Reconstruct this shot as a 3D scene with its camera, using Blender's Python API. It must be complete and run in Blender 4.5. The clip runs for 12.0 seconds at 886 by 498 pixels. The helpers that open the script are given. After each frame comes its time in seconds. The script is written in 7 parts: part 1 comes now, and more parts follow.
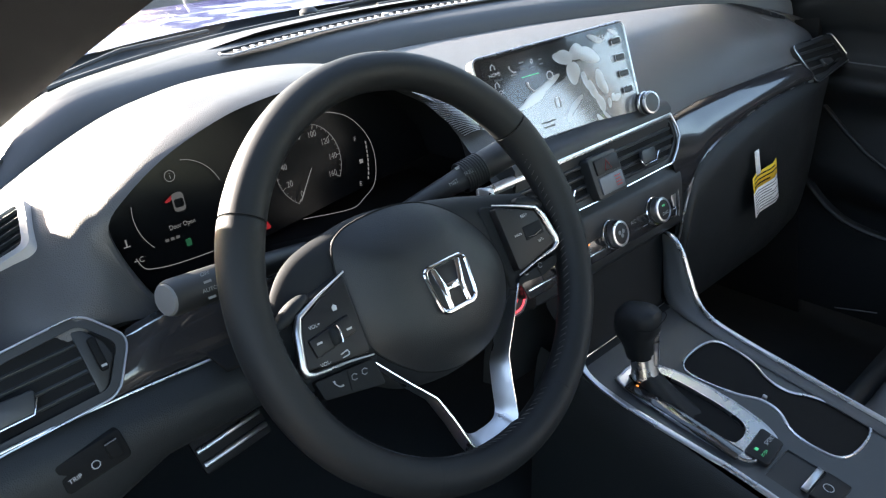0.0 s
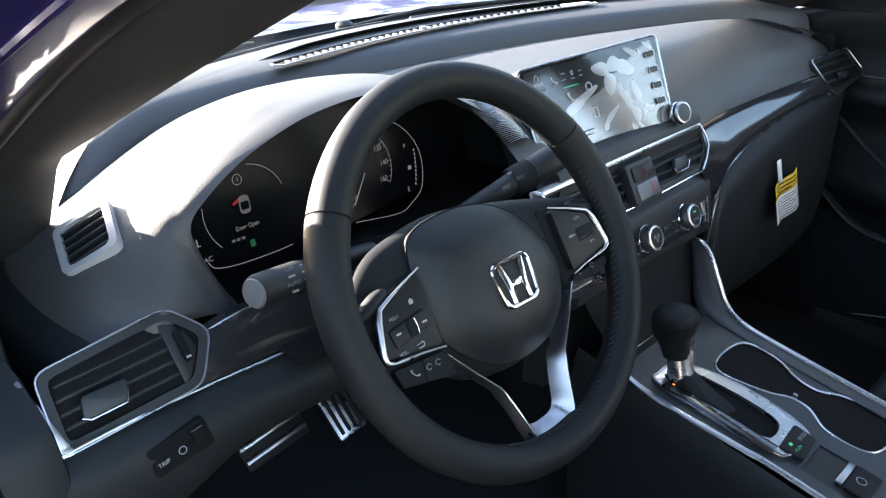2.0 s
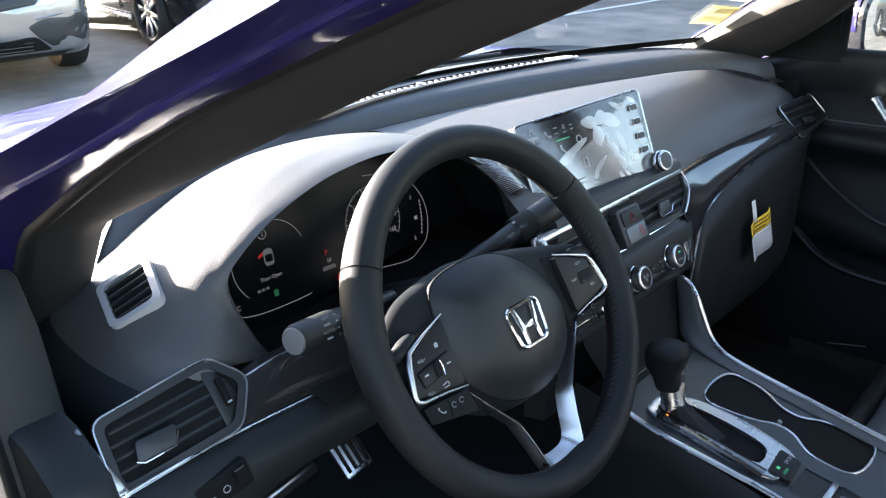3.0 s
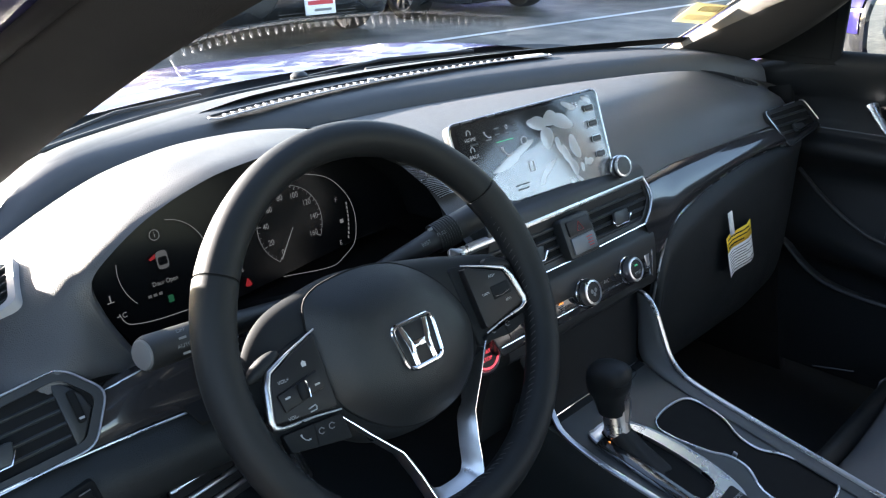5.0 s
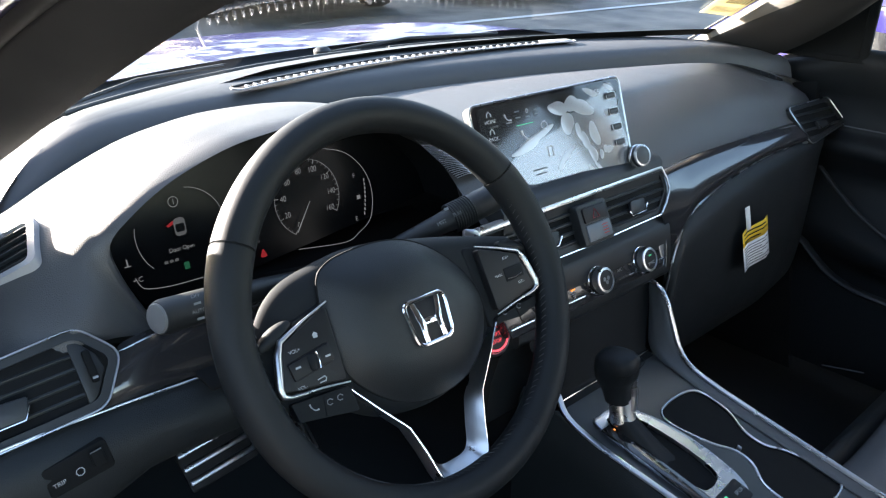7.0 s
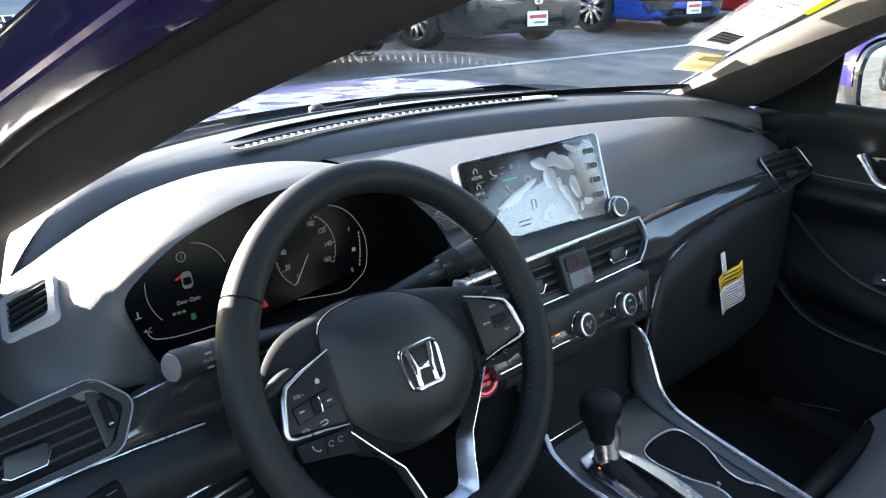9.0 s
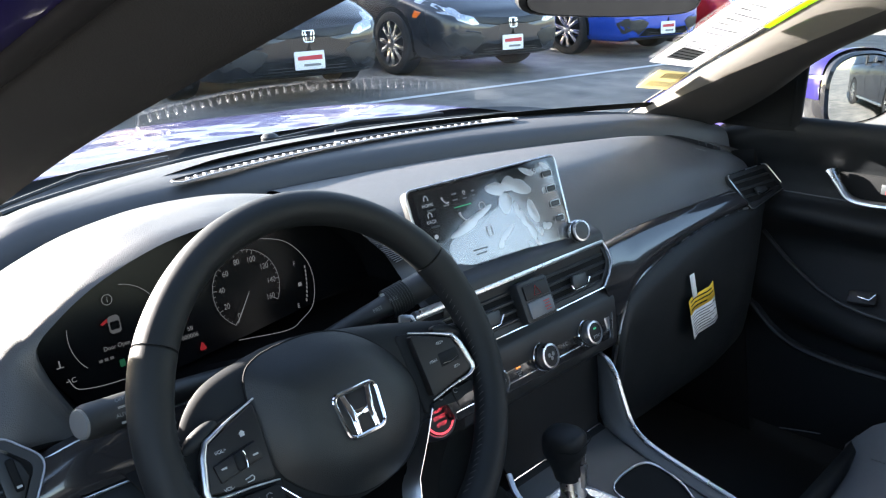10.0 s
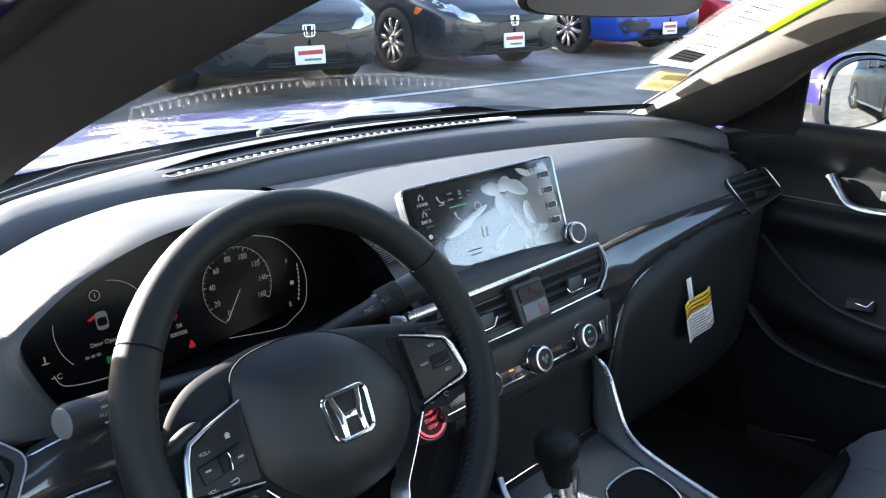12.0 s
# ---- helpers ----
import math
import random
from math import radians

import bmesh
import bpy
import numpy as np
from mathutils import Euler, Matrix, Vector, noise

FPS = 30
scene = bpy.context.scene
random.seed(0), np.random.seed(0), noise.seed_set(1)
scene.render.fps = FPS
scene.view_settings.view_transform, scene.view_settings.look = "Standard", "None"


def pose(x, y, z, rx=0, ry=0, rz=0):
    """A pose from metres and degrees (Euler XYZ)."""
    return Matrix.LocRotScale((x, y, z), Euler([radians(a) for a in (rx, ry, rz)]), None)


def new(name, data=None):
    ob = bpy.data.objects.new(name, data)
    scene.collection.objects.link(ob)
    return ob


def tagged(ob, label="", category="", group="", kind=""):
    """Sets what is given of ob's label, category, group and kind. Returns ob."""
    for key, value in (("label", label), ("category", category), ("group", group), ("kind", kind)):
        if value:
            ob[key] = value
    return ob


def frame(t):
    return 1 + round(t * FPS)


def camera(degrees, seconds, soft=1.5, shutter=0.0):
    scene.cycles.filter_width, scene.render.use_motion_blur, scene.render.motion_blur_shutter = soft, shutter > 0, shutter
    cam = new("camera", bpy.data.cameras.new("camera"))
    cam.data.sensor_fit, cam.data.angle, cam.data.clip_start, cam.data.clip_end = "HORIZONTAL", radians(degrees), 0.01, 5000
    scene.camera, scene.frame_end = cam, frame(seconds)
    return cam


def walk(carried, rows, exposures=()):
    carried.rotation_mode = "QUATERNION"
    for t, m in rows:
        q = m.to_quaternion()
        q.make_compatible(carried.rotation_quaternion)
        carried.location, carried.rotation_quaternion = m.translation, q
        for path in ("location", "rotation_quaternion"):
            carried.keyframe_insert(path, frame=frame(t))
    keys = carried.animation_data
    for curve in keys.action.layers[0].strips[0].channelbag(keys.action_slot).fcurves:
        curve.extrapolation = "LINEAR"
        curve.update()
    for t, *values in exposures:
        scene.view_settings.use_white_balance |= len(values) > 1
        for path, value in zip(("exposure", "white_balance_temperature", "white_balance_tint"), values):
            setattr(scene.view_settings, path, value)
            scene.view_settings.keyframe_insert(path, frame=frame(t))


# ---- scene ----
# ---- camera ----
cam = camera(57.5, 12.0, 1.2)
EXPO = 3.85
K = 0.94                      # plan units to metres
METRES, TILT, LEAN, TURN = 0.632 * K, -25.91, 1.909, -45.03
EYE = (-0.822 * K, -0.445 * K, 1.2 * K)
ROWS = [
    (0.0, 0.0, 0.0, 0.0, -0.0, -0.0, -0.0),
    (0.5, -0.0109, -0.0087, -0.0127, -0.25, 0.01, -0.08),
    (1.0, -0.0245, -0.0234, -0.016, -0.26, -0.12, -0.25),
    (1.5, -0.0688, -0.0486, -0.0213, -0.43, 0.56, -0.07),
    (2.0, -0.1007, -0.0632, -0.0225, -0.36, 0.99, -0.13),
    (2.5, -0.1452, -0.1206, -0.0099, -0.98, 2.05, 0.4),
    (3.0, -0.1718, -0.1722, -0.0078, -2.25, 3.58, 1.26),
    (3.5, -0.1478, -0.1814, 0.0001, -2.94, 4.48, 1.91),
    (5.5, 0.0793, -0.0298, 0.0099, 0.77, 3.49, -1.34),
    (6.0, 0.0825, -0.0294, 0.0128, 0.86, 2.86, -1.97),
    (6.5, 0.0668, -0.0389, 0.0107, 0.8, 2.4, -2.71),
    (8.5, 0.0203, -0.1334, -0.0138, 0.56, 3.48, -3.91),
    (9.0, 0.0429, -0.158, 0.0087, 0.09, 5.65, -2.51),
    (9.5, 0.0754, -0.1331, 0.0217, -0.38, 7.02, -1.28),
    (10.0, 0.1148, -0.0758, 0.0341, -0.68, 7.38, -0.7),
    (10.5, 0.1553, -0.0269, 0.0477, -0.83, 7.34, -0.4),
    (11.0, 0.1735, -0.0135, 0.0496, -1.21, 7.05, -0.37),
    (11.5, 0.1608, -0.0207, 0.0496, -1.21, 6.9, -0.9),
    (12.0, 0.1224, -0.0573, 0.0431, -0.94, 7.18, -1.65),
]
walk(cam, [(t, pose(*EYE, TILT, LEAN, TURN) @ pose(METRES * x, METRES * y, METRES * z, 90 + pitch, roll, yaw))
           for t, x, y, z, yaw, pitch, roll in ROWS],
     exposures=[(0.0, EXPO + 0.25, 7150, 14), (2.5, EXPO + 0.3, 6850, 15), (3.5, EXPO + 0.15, 6700, 14), (6.0, EXPO + 0.05, 6850, 13), (8.5, EXPO + 0.2, 6750, 13), (10.5, EXPO - 0.08, 6700, 13), (12.0, EXPO + 0.08, 6700, 13)])

# ---- light ----
SUN_AZ, SUN_EL = 22.0, 17.0   # degrees: azimuth to the left of straight ahead, height
sun_data = bpy.data.lights.new("sun", "SUN")
sun_data.energy, sun_data.angle, sun_data.color = 5.0, radians(0.6), (1.0, 0.96, 0.90)
sun = new("sun", sun_data)
sun_way = Vector((-math.sin(radians(SUN_AZ)) * math.cos(radians(SUN_EL)), math.cos(radians(SUN_AZ)) * math.cos(radians(SUN_EL)), math.sin(radians(SUN_EL))))
sun.rotation_mode = "QUATERNION"
sun.rotation_quaternion = sun_way.to_track_quat("Z", "Y")
sun.location = (-4, 4, 5)
world = bpy.data.worlds.new("sky")
scene.world = world
world.use_nodes = True
wn = world.node_tree.nodes
sky = wn.new("ShaderNodeTexSky")
sky.sky_type, sky.sun_disc = "NISHITA", False
sky.sun_elevation, sky.sun_rotation = radians(SUN_EL), radians(-SUN_AZ)
world.node_tree.links.new(sky.outputs["Color"], wn["Background"].inputs["Color"])
wn["Background"].inputs["Strength"].default_value = 0.064


# ---- materials ----
def mat(name, color, rough=0.5, metal=0.0, grain=0.0, grain_size=400.0, vary=0.12, vary_size=18.0, coat=0.0, emit=None, emit_strength=0.0, spec=0.5, kind="noise"):
    m = bpy.data.materials.new(name)
    m.use_nodes = True
    n, l = m.node_tree.nodes, m.node_tree.links
    b = n["Principled BSDF"]
    b.inputs["Roughness"].default_value, b.inputs["Metallic"].default_value = rough, metal
    b.inputs["Specular IOR Level"].default_value = spec
    b.inputs["Coat Weight"].default_value = coat
    b.inputs["Coat Roughness"].default_value = 0.04
    co = n.new("ShaderNodeTexCoord")
    big = n.new("ShaderNodeTexNoise")
    big.inputs["Scale"].default_value, big.inputs["Detail"].default_value = vary_size, 6.0
    l.new(co.outputs["Object"], big.inputs["Vector"])
    ramp = n.new("ShaderNodeMix")
    ramp.data_type = "RGBA"
    ramp.inputs["A"].default_value = (*[c * (1 - vary) for c in color], 1)
    ramp.inputs["B"].default_value = (*[min(1, c * (1 + vary)) for c in color], 1)
    l.new(big.outputs["Fac"], ramp.inputs["Factor"])
    l.new(ramp.outputs["Result"], b.inputs["Base Color"])
    mr = n.new("ShaderNodeMapRange")
    mr.inputs["To Min"].default_value, mr.inputs["To Max"].default_value = max(0.01, rough * 0.82), min(1, rough * 1.18)
    l.new(big.outputs["Fac"], mr.inputs["Value"])
    l.new(mr.outputs["Result"], b.inputs["Roughness"])
    if grain:
        if kind == "leather":
            g = n.new("ShaderNodeTexVoronoi")
            g.inputs["Scale"].default_value = grain_size
            out = g.outputs["Distance"]
        else:
            g = n.new("ShaderNodeTexNoise")
            g.inputs["Scale"].default_value, g.inputs["Detail"].default_value = grain_size, 3.0
            out = g.outputs["Fac"]
        l.new(co.outputs["Object"], g.inputs["Vector"])
        bump = n.new("ShaderNodeBump")
        bump.inputs["Strength"].default_value, bump.inputs["Distance"].default_value = grain, 0.0006
        l.new(out, bump.inputs["Height"])
        l.new(bump.outputs["Normal"], b.inputs["Normal"])
    if emit:
        b.inputs["Emission Color"].default_value = (*emit, 1)
        b.inputs["Emission Strength"].default_value = emit_strength
    return m


def glass_mat(name, tint, gloss_rough=0.0):
    m = bpy.data.materials.new(name)
    m.use_nodes = True
    n, l = m.node_tree.nodes, m.node_tree.links
    n.remove(n["Principled BSDF"])
    tr, gl, mx = n.new("ShaderNodeBsdfTransparent"), n.new("ShaderNodeBsdfGlossy"), n.new("ShaderNodeMixShader")
    lw, pw, ma = n.new("ShaderNodeLayerWeight"), n.new("ShaderNodeMath"), n.new("ShaderNodeMath")
    lw.inputs["Blend"].default_value = 0.5
    pw.operation, ma.operation = "POWER", "MULTIPLY_ADD"
    pw.inputs[1].default_value = 5.0
    ma.inputs[1].default_value, ma.inputs[2].default_value = 0.60, 0.024
    l.new(lw.outputs["Facing"], pw.inputs[0])
    l.new(pw.outputs["Value"], ma.inputs[0])
    tr.inputs["Color"].default_value = (*tint, 1)
    gl.inputs["Roughness"].default_value = gloss_rough
    l.new(ma.outputs["Value"], mx.inputs["Fac"])
    l.new(tr.outputs["BSDF"], mx.inputs[1])
    l.new(gl.outputs["BSDF"], mx.inputs[2])
    l.new(mx.outputs["Shader"], n["Material Output"].inputs["Surface"])
    return m


M_DASH = mat("grained soft dash", (0.055, 0.055, 0.056), 0.42, grain=0.45, grain_size=900, kind="leather", spec=0.5)
M_PLATEAU = mat("smooth dash top", (0.045, 0.046, 0.048), 0.50, grain=0.25, grain_size=1100, kind="leather")
M_LOWER = mat("black lower plastic", (0.011, 0.0138, 0.0158), 0.55, grain=0.35, grain_size=900, kind="leather", spec=0.35)
M_BLACK = mat("matte black plastic", (0.0105, 0.0122, 0.0134), 0.50, grain=0.1, grain_size=700)
# deepest black: shade of cavities and wells put into the colour, also dark trim
M_DEEP = mat("recess shade and trim black", (0.0055, 0.0062, 0.0068), 0.9, spec=0.2)
# black with the shade under the cluster hood in its colour; column cover too
M_VOID = mat("unlit recess shade and trim black", (0.0095, 0.0100, 0.0108), 0.9, spec=0.08)
M_VENT = mat("vent plastic", (0.0155, 0.0185, 0.0208), 0.42, grain=0.1, grain_size=700)
M_LEATHER = mat("wheel leather", (0.0095, 0.0110, 0.0124), 0.54, grain=0.14, grain_size=1500, kind="leather", spec=0.24)
M_AIRBAG = mat("airbag cover", (0.0092, 0.0110, 0.0126), 0.46, grain=0.3, grain_size=1100, kind="leather", spec=0.42)
M_SPOKE = mat("spoke plastic", (0.0105, 0.0120, 0.0132), 0.70, grain=0.08, grain_size=900, spec=0.14)
M_SHROUD = mat("matte shroud plastic", (0.0110, 0.0126, 0.0140), 0.60, grain=0.08, grain_size=900, spec=0.18)
M_DOOR = mat("black door trim", (0.0080, 0.0095, 0.0108), 0.60, grain=0.3, grain_size=900, kind="leather", spec=0.16)
M_SWITCH = mat("switch black", (0.008, 0.008, 0.009), 0.48, spec=0.3)
M_GLOSS = mat("piano trim", (0.022, 0.022, 0.024), 0.16, coat=0.8, vary=0.35, vary_size=30)
M_SILVERPL = mat("silver painted plastic", (0.24, 0.24, 0.25), 0.35, 0.1, grain=0.05, grain_size=1500, vary=0.05)
M_CHROME = mat("bright chrome", (0.75, 0.76, 0.78), 0.08, 1.0, vary=0.03)
M_SATIN = mat("satin silver", (0.55, 0.56, 0.58), 0.28, 1.0, grain=0.05, grain_size=1500, vary=0.06)
M_DKSATIN = mat("dark satin metal paint", (0.050, 0.056, 0.060), 0.38, 0.35, grain=0.05, grain_size=1500)
M_WING = mat("satin grey wing", (0.068, 0.073, 0.078), 0.55, 0.1, grain=0.05, grain_size=1500)
M_SCREEN = mat("display glass", (0.006, 0.0065, 0.008), 0.06, coat=0.5, spec=0.6)
M_LITFRAME = mat("sunlit-toned vent frame", (0.42, 0.42, 0.43), 0.38, 0.25, grain=0.05, grain_size=1500, vary=0.05)
M_LAMP = mat("indicator panel", (0.10, 0.115, 0.13), 0.35, vary=0.3, vary_size=60)
M_TIP = mat("sun-lightened grey tip", (0.11, 0.112, 0.115), 0.55, vary=0.05)
M_DARKMIRROR = mat("dimmed mirror glass", (0.03, 0.032, 0.034), 0.03, 1.0, vary=0.0)
M_INK = mat("light printed icons", (0.36, 0.37, 0.38), 0.5)
M_DIM = mat("dim printed icons", (0.16, 0.165, 0.17), 0.5)
M_REDLIT = mat("lit red ring", (0.6, 0.03, 0.05), 0.4, emit=(1.0, 0.10, 0.14), emit_strength=0.10)
M_REDPRINT = mat("dull red print", (0.30, 0.03, 0.03), 0.5)
M_GREEN = mat("green light", (0.05, 0.5, 0.2), 0.4, emit=(0.1, 1.0, 0.45), emit_strength=0.02)
M_ORANGE = mat("amber light", (0.8, 0.25, 0.05), 0.4, emit=(1.0, 0.3, 0.06), emit_strength=0.10)
M_TEXTGREY = mat("display text", (0.3, 0.31, 0.33), 0.5, emit=(0.6, 0.65, 0.7), emit_strength=0.02)
M_CLUSTER = mat("cluster lens", (0.006, 0.0062, 0.0068), 0.22, spec=0.10)
M_CINK = mat("lit cluster marking", (0.03, 0.032, 0.034), 0.6, emit=(0.85, 0.9, 0.95), emit_strength=0.013, spec=0.2)
M_CRED = mat("lit red cluster marking", (0.03, 0.002, 0.003), 0.6, emit=(1.0, 0.06, 0.08), emit_strength=0.016, spec=0.2)
M_CGREEN = mat("lit green cluster marking", (0.004, 0.02, 0.01), 0.6, emit=(0.1, 0.8, 0.4), emit_strength=0.006, spec=0.2)
M_CDIM = mat("dim cluster marking", (0.02, 0.02, 0.02), 0.6, emit=(0.85, 0.9, 0.95), emit_strength=0.006, spec=0.2)
# darker copy of the pillar trim, for its shaded door side
M_PILLARSHADE = mat("shade-darkened pillar flank", (0.018, 0.018, 0.0185), 0.7, grain=0.3, grain_size=1200, spec=0.3)
M_PILLAR = mat("pillar trim cloth", (0.080, 0.074, 0.065), 0.8, grain=0.4, grain_size=1600)
M_RUBBER = mat("door seal rubber", (0.009, 0.009, 0.010), 0.6, spec=0.3)
M_BLUE = mat("blue pearl paint", (0.016, 0.013, 0.070), 0.36, 0.0, coat=0.45, vary=0.08, spec=0.03)
wn_, wl_n = M_BLUE.node_tree.nodes, M_BLUE.node_tree.links
wave, wbump = wn_.new("ShaderNodeTexNoise"), wn_.new("ShaderNodeBump")
wave.inputs["Scale"].default_value, wave.inputs["Detail"].default_value = 3.2, 2.6
wbump.inputs["Strength"].default_value, wbump.inputs["Distance"].default_value = 1.0, 0.030
wl_n.new(wn_["Texture Coordinate"].outputs["Object"], wave.inputs["Vector"])
wl_n.new(wave.outputs["Fac"], wbump.inputs["Height"])
wl_n.new(wbump.outputs["Normal"], wn_["Principled BSDF"].inputs["Coat Normal"])
M_FABRIC = mat("seat fabric", (0.11, 0.115, 0.122), 0.8, grain=0.7, grain_size=1500)
M_CARPET = mat("carpet", (0.020, 0.0225, 0.0245), 0.95, grain=0.8, grain_size=900, spec=0.1)
M_HEADLINER = mat("headliner", (0.22, 0.22, 0.22), 0.9, grain=0.4, grain_size=900)
M_THREAD = mat("grey thread", (0.06, 0.06, 0.06), 0.7)
M_PAPER = mat("paper label", (0.78, 0.79, 0.8), 0.6, vary=0.04)
M_YELLOW = mat("yellow label", (0.85, 0.55, 0.04), 0.6, vary=0.05)
M_MIRROR = mat("mirror", (0.50, 0.53, 0.56), 0.01, 1.0, vary=0.0)
M_TYRE = mat("tyre rubber", (0.009, 0.009, 0.009), 0.75, grain=0.3, grain_size=150)
M_ALLOY = mat("alloy", (0.6, 0.6, 0.62), 0.25, 1.0)
M_ALLOYDARK = mat("dark alloy", (0.03, 0.03, 0.032), 0.35, 0.5)
M_WHITEPAINT = mat("road paint", (0.6, 0.6, 0.58), 0.8, grain=0.5, grain_size=60, vary=0.3, vary_size=9)
M_AMBER = mat("amber lens", (0.8, 0.16, 0.02), 0.2, coat=0.5)
M_LENS = mat("headlamp lens", (0.55, 0.58, 0.62), 0.1, 0.6, coat=1.0, vary=0.5, vary_size=40)
M_CARGLASS = mat("car glass", (0.012, 0.014, 0.016), 0.04, spec=0.8)
M_PLATERED = mat("plate red", (0.5, 0.02, 0.03), 0.5)


def sheet_mat(name, color):
    """Thin paper that lets some daylight through."""
    m = mat(name, color, 0.7, vary=0.04)
    n, l = m.node_tree.nodes, m.node_tree.links
    tl, mx = n.new("ShaderNodeBsdfTranslucent"), n.new("ShaderNodeMixShader")
    tl.inputs["Color"].default_value = (*color, 1)
    mx.inputs["Fac"].default_value = 0.5
    l.new(n["Principled BSDF"].outputs["BSDF"], mx.inputs[1])
    l.new(tl.outputs["BSDF"], mx.inputs[2])
    l.new(mx.outputs["Shader"], n["Material Output"].inputs["Surface"])
    return m


M_SHEET = sheet_mat("backlit paper", (0.80, 0.81, 0.82))
M_YPALE = sheet_mat("pale yellow paper", (0.62, 0.57, 0.38))
M_LIME = sheet_mat("lime paper", (0.45, 0.72, 0.06))
M_GLASS = glass_mat("windshield glass", (0.93, 0.95, 0.95))
M_SIDEGLASS = glass_mat("side glass", (0.8, 0.84, 0.83))


def asphalt():
    m = mat("asphalt", (0.062, 0.062, 0.064), 0.85, vary=0.0)
    n, l = m.node_tree.nodes, m.node_tree.links
    b, co = n["Principled BSDF"], n["Texture Coordinate"]
    big, mid, fine = [n.new("ShaderNodeTexNoise") for _ in range(3)]
    for q, s, d in ((big, 0.35, 5), (mid, 3.0, 8), (fine, 160.0, 2)):
        q.inputs["Scale"].default_value, q.inputs["Detail"].default_value = s, d
        l.new(co.outputs["Object"], q.inputs["Vector"])
    mix = n.new("ShaderNodeMix")
    mix.data_type = "RGBA"
    mix.inputs["A"].default_value, mix.inputs["B"].default_value = (0.085, 0.082, 0.078, 1), (0.25, 0.228, 0.195, 1)
    s = n.new("ShaderNodeMath")
    s.operation = "MULTIPLY"
    l.new(big.outputs["Fac"], s.inputs[0])
    l.new(mid.outputs["Fac"], s.inputs[1])
    r = n.new("ShaderNodeMapRange")
    r.inputs["From Min"].default_value, r.inputs["From Max"].default_value = 0.12, 0.4
    l.new(s.outputs["Value"], r.inputs["Value"])
    l.new(r.outputs["Result"], mix.inputs["Factor"])
    l.new(mix.outputs["Result"], b.inputs["Base Color"])
    bump = n.new("ShaderNodeBump")
    bump.inputs["Strength"].default_value, bump.inputs["Distance"].default_value = 0.6, 0.006
    l.new(fine.outputs["Fac"], bump.inputs["Height"])
    l.new(bump.outputs["Normal"], b.inputs["Normal"])
    return m


M_ASPHALT = asphalt()


# ---- building helpers ----
def thing(name, loc, label, category, group="", kind=""):
    ob = new(name)
    ob.location = Vector(loc) * K
    ob.empty_display_size = 0.05
    return tagged(ob, label, category, group, kind)


def mesh_from(name, bm, mat_, loc, smooth, k):
    bmesh.ops.recalc_face_normals(bm, faces=bm.faces)
    me = bpy.data.meshes.new(name)
    bm.to_mesh(me)
    bm.free()
    me.transform(Matrix.Translation(-Vector(loc)) @ Matrix.Scale(k, 4))
    me.materials.append(mat_)
    if smooth:
        me.shade_smooth()
        me.set_sharp_from_angle(angle=radians(smooth))
    return me


def place_of(ob):
    return place_of(ob.parent) + ob.location if ob.parent else ob.location.copy()


def part(name, bm, mat_, parent, label="", smooth=40, thick=0.0, k=None):
    k = K if k is None else k
    me = mesh_from(name, bm, mat_, place_of(parent), smooth, k)
    ob = new(name, me)
    ob.parent = parent
    if thick:
        s = ob.modifiers.new("thickness", "SOLIDIFY")
        s.thickness, s.offset = thick, -1
    return tagged(ob, label)


def solo(name, bm, mat_, loc, label, category="", group="", kind="", smooth=40, thick=0.0, k=None):
    k = K if k is None else k
    me = mesh_from(name, bm, mat_, Vector(loc) * K, smooth, k)
    ob = new(name, me)
    ob.location = Vector(loc) * K
    if thick:
        s = ob.modifiers.new("thickness", "SOLIDIFY")
        s.thickness, s.offset = thick, -1
    return tagged(ob, label, category, group, kind)


def spl(pts, n, closed=False):
    """n points along a smooth line through pts."""
    p = [Vector(q) for q in pts]
    m = len(p)
    segs = m if closed else m - 1
    out = []
    for i in range(n):
        s = i / (n if closed else n - 1) * segs
        j = min(int(s), segs - 1)
        f = s - j
        if closed:
            a, b, c, d = p[(j - 1) % m], p[j % m], p[(j + 1) % m], p[(j + 2) % m]
        else:
            b, c = p[j], p[j + 1]
            a = p[j - 1] if j > 0 else b * 2 - c
            d = p[j + 2] if j + 2 < m else c * 2 - b
        out.append(0.5 * ((2 * b) + (c - a) * f + (2 * a - 5 * b + 4 * c - d) * f * f + (3 * b - 3 * c + d - a) * f ** 3))
    return out


def lerp(xs, ys, x):
    return float(np.interp(x, xs, ys))


def loft(rows, close_u=False, close_v=False, caps=False):
    """A surface through rows of points; close_u joins last row to first, close_v the ends of each row."""
    bm = bmesh.new()
    g = [[bm.verts.new(p) for p in r] for r in rows]
    nr, nc = len(g), len(g[0])
    for i in range(nr if close_u else nr - 1):
        for j in range(nc if close_v else nc - 1):
            q = [g[i][j], g[(i + 1) % nr][j], g[(i + 1) % nr][(j + 1) % nc], g[i][(j + 1) % nc]]
            try:
                bm.faces.new(q)
            except ValueError:
                pass
    if caps and close_v:
        bm.faces.new(g[0])
        bm.faces.new(g[-1])
    bmesh.ops.remove_doubles(bm, verts=bm.verts, dist=1e-6)
    return bm


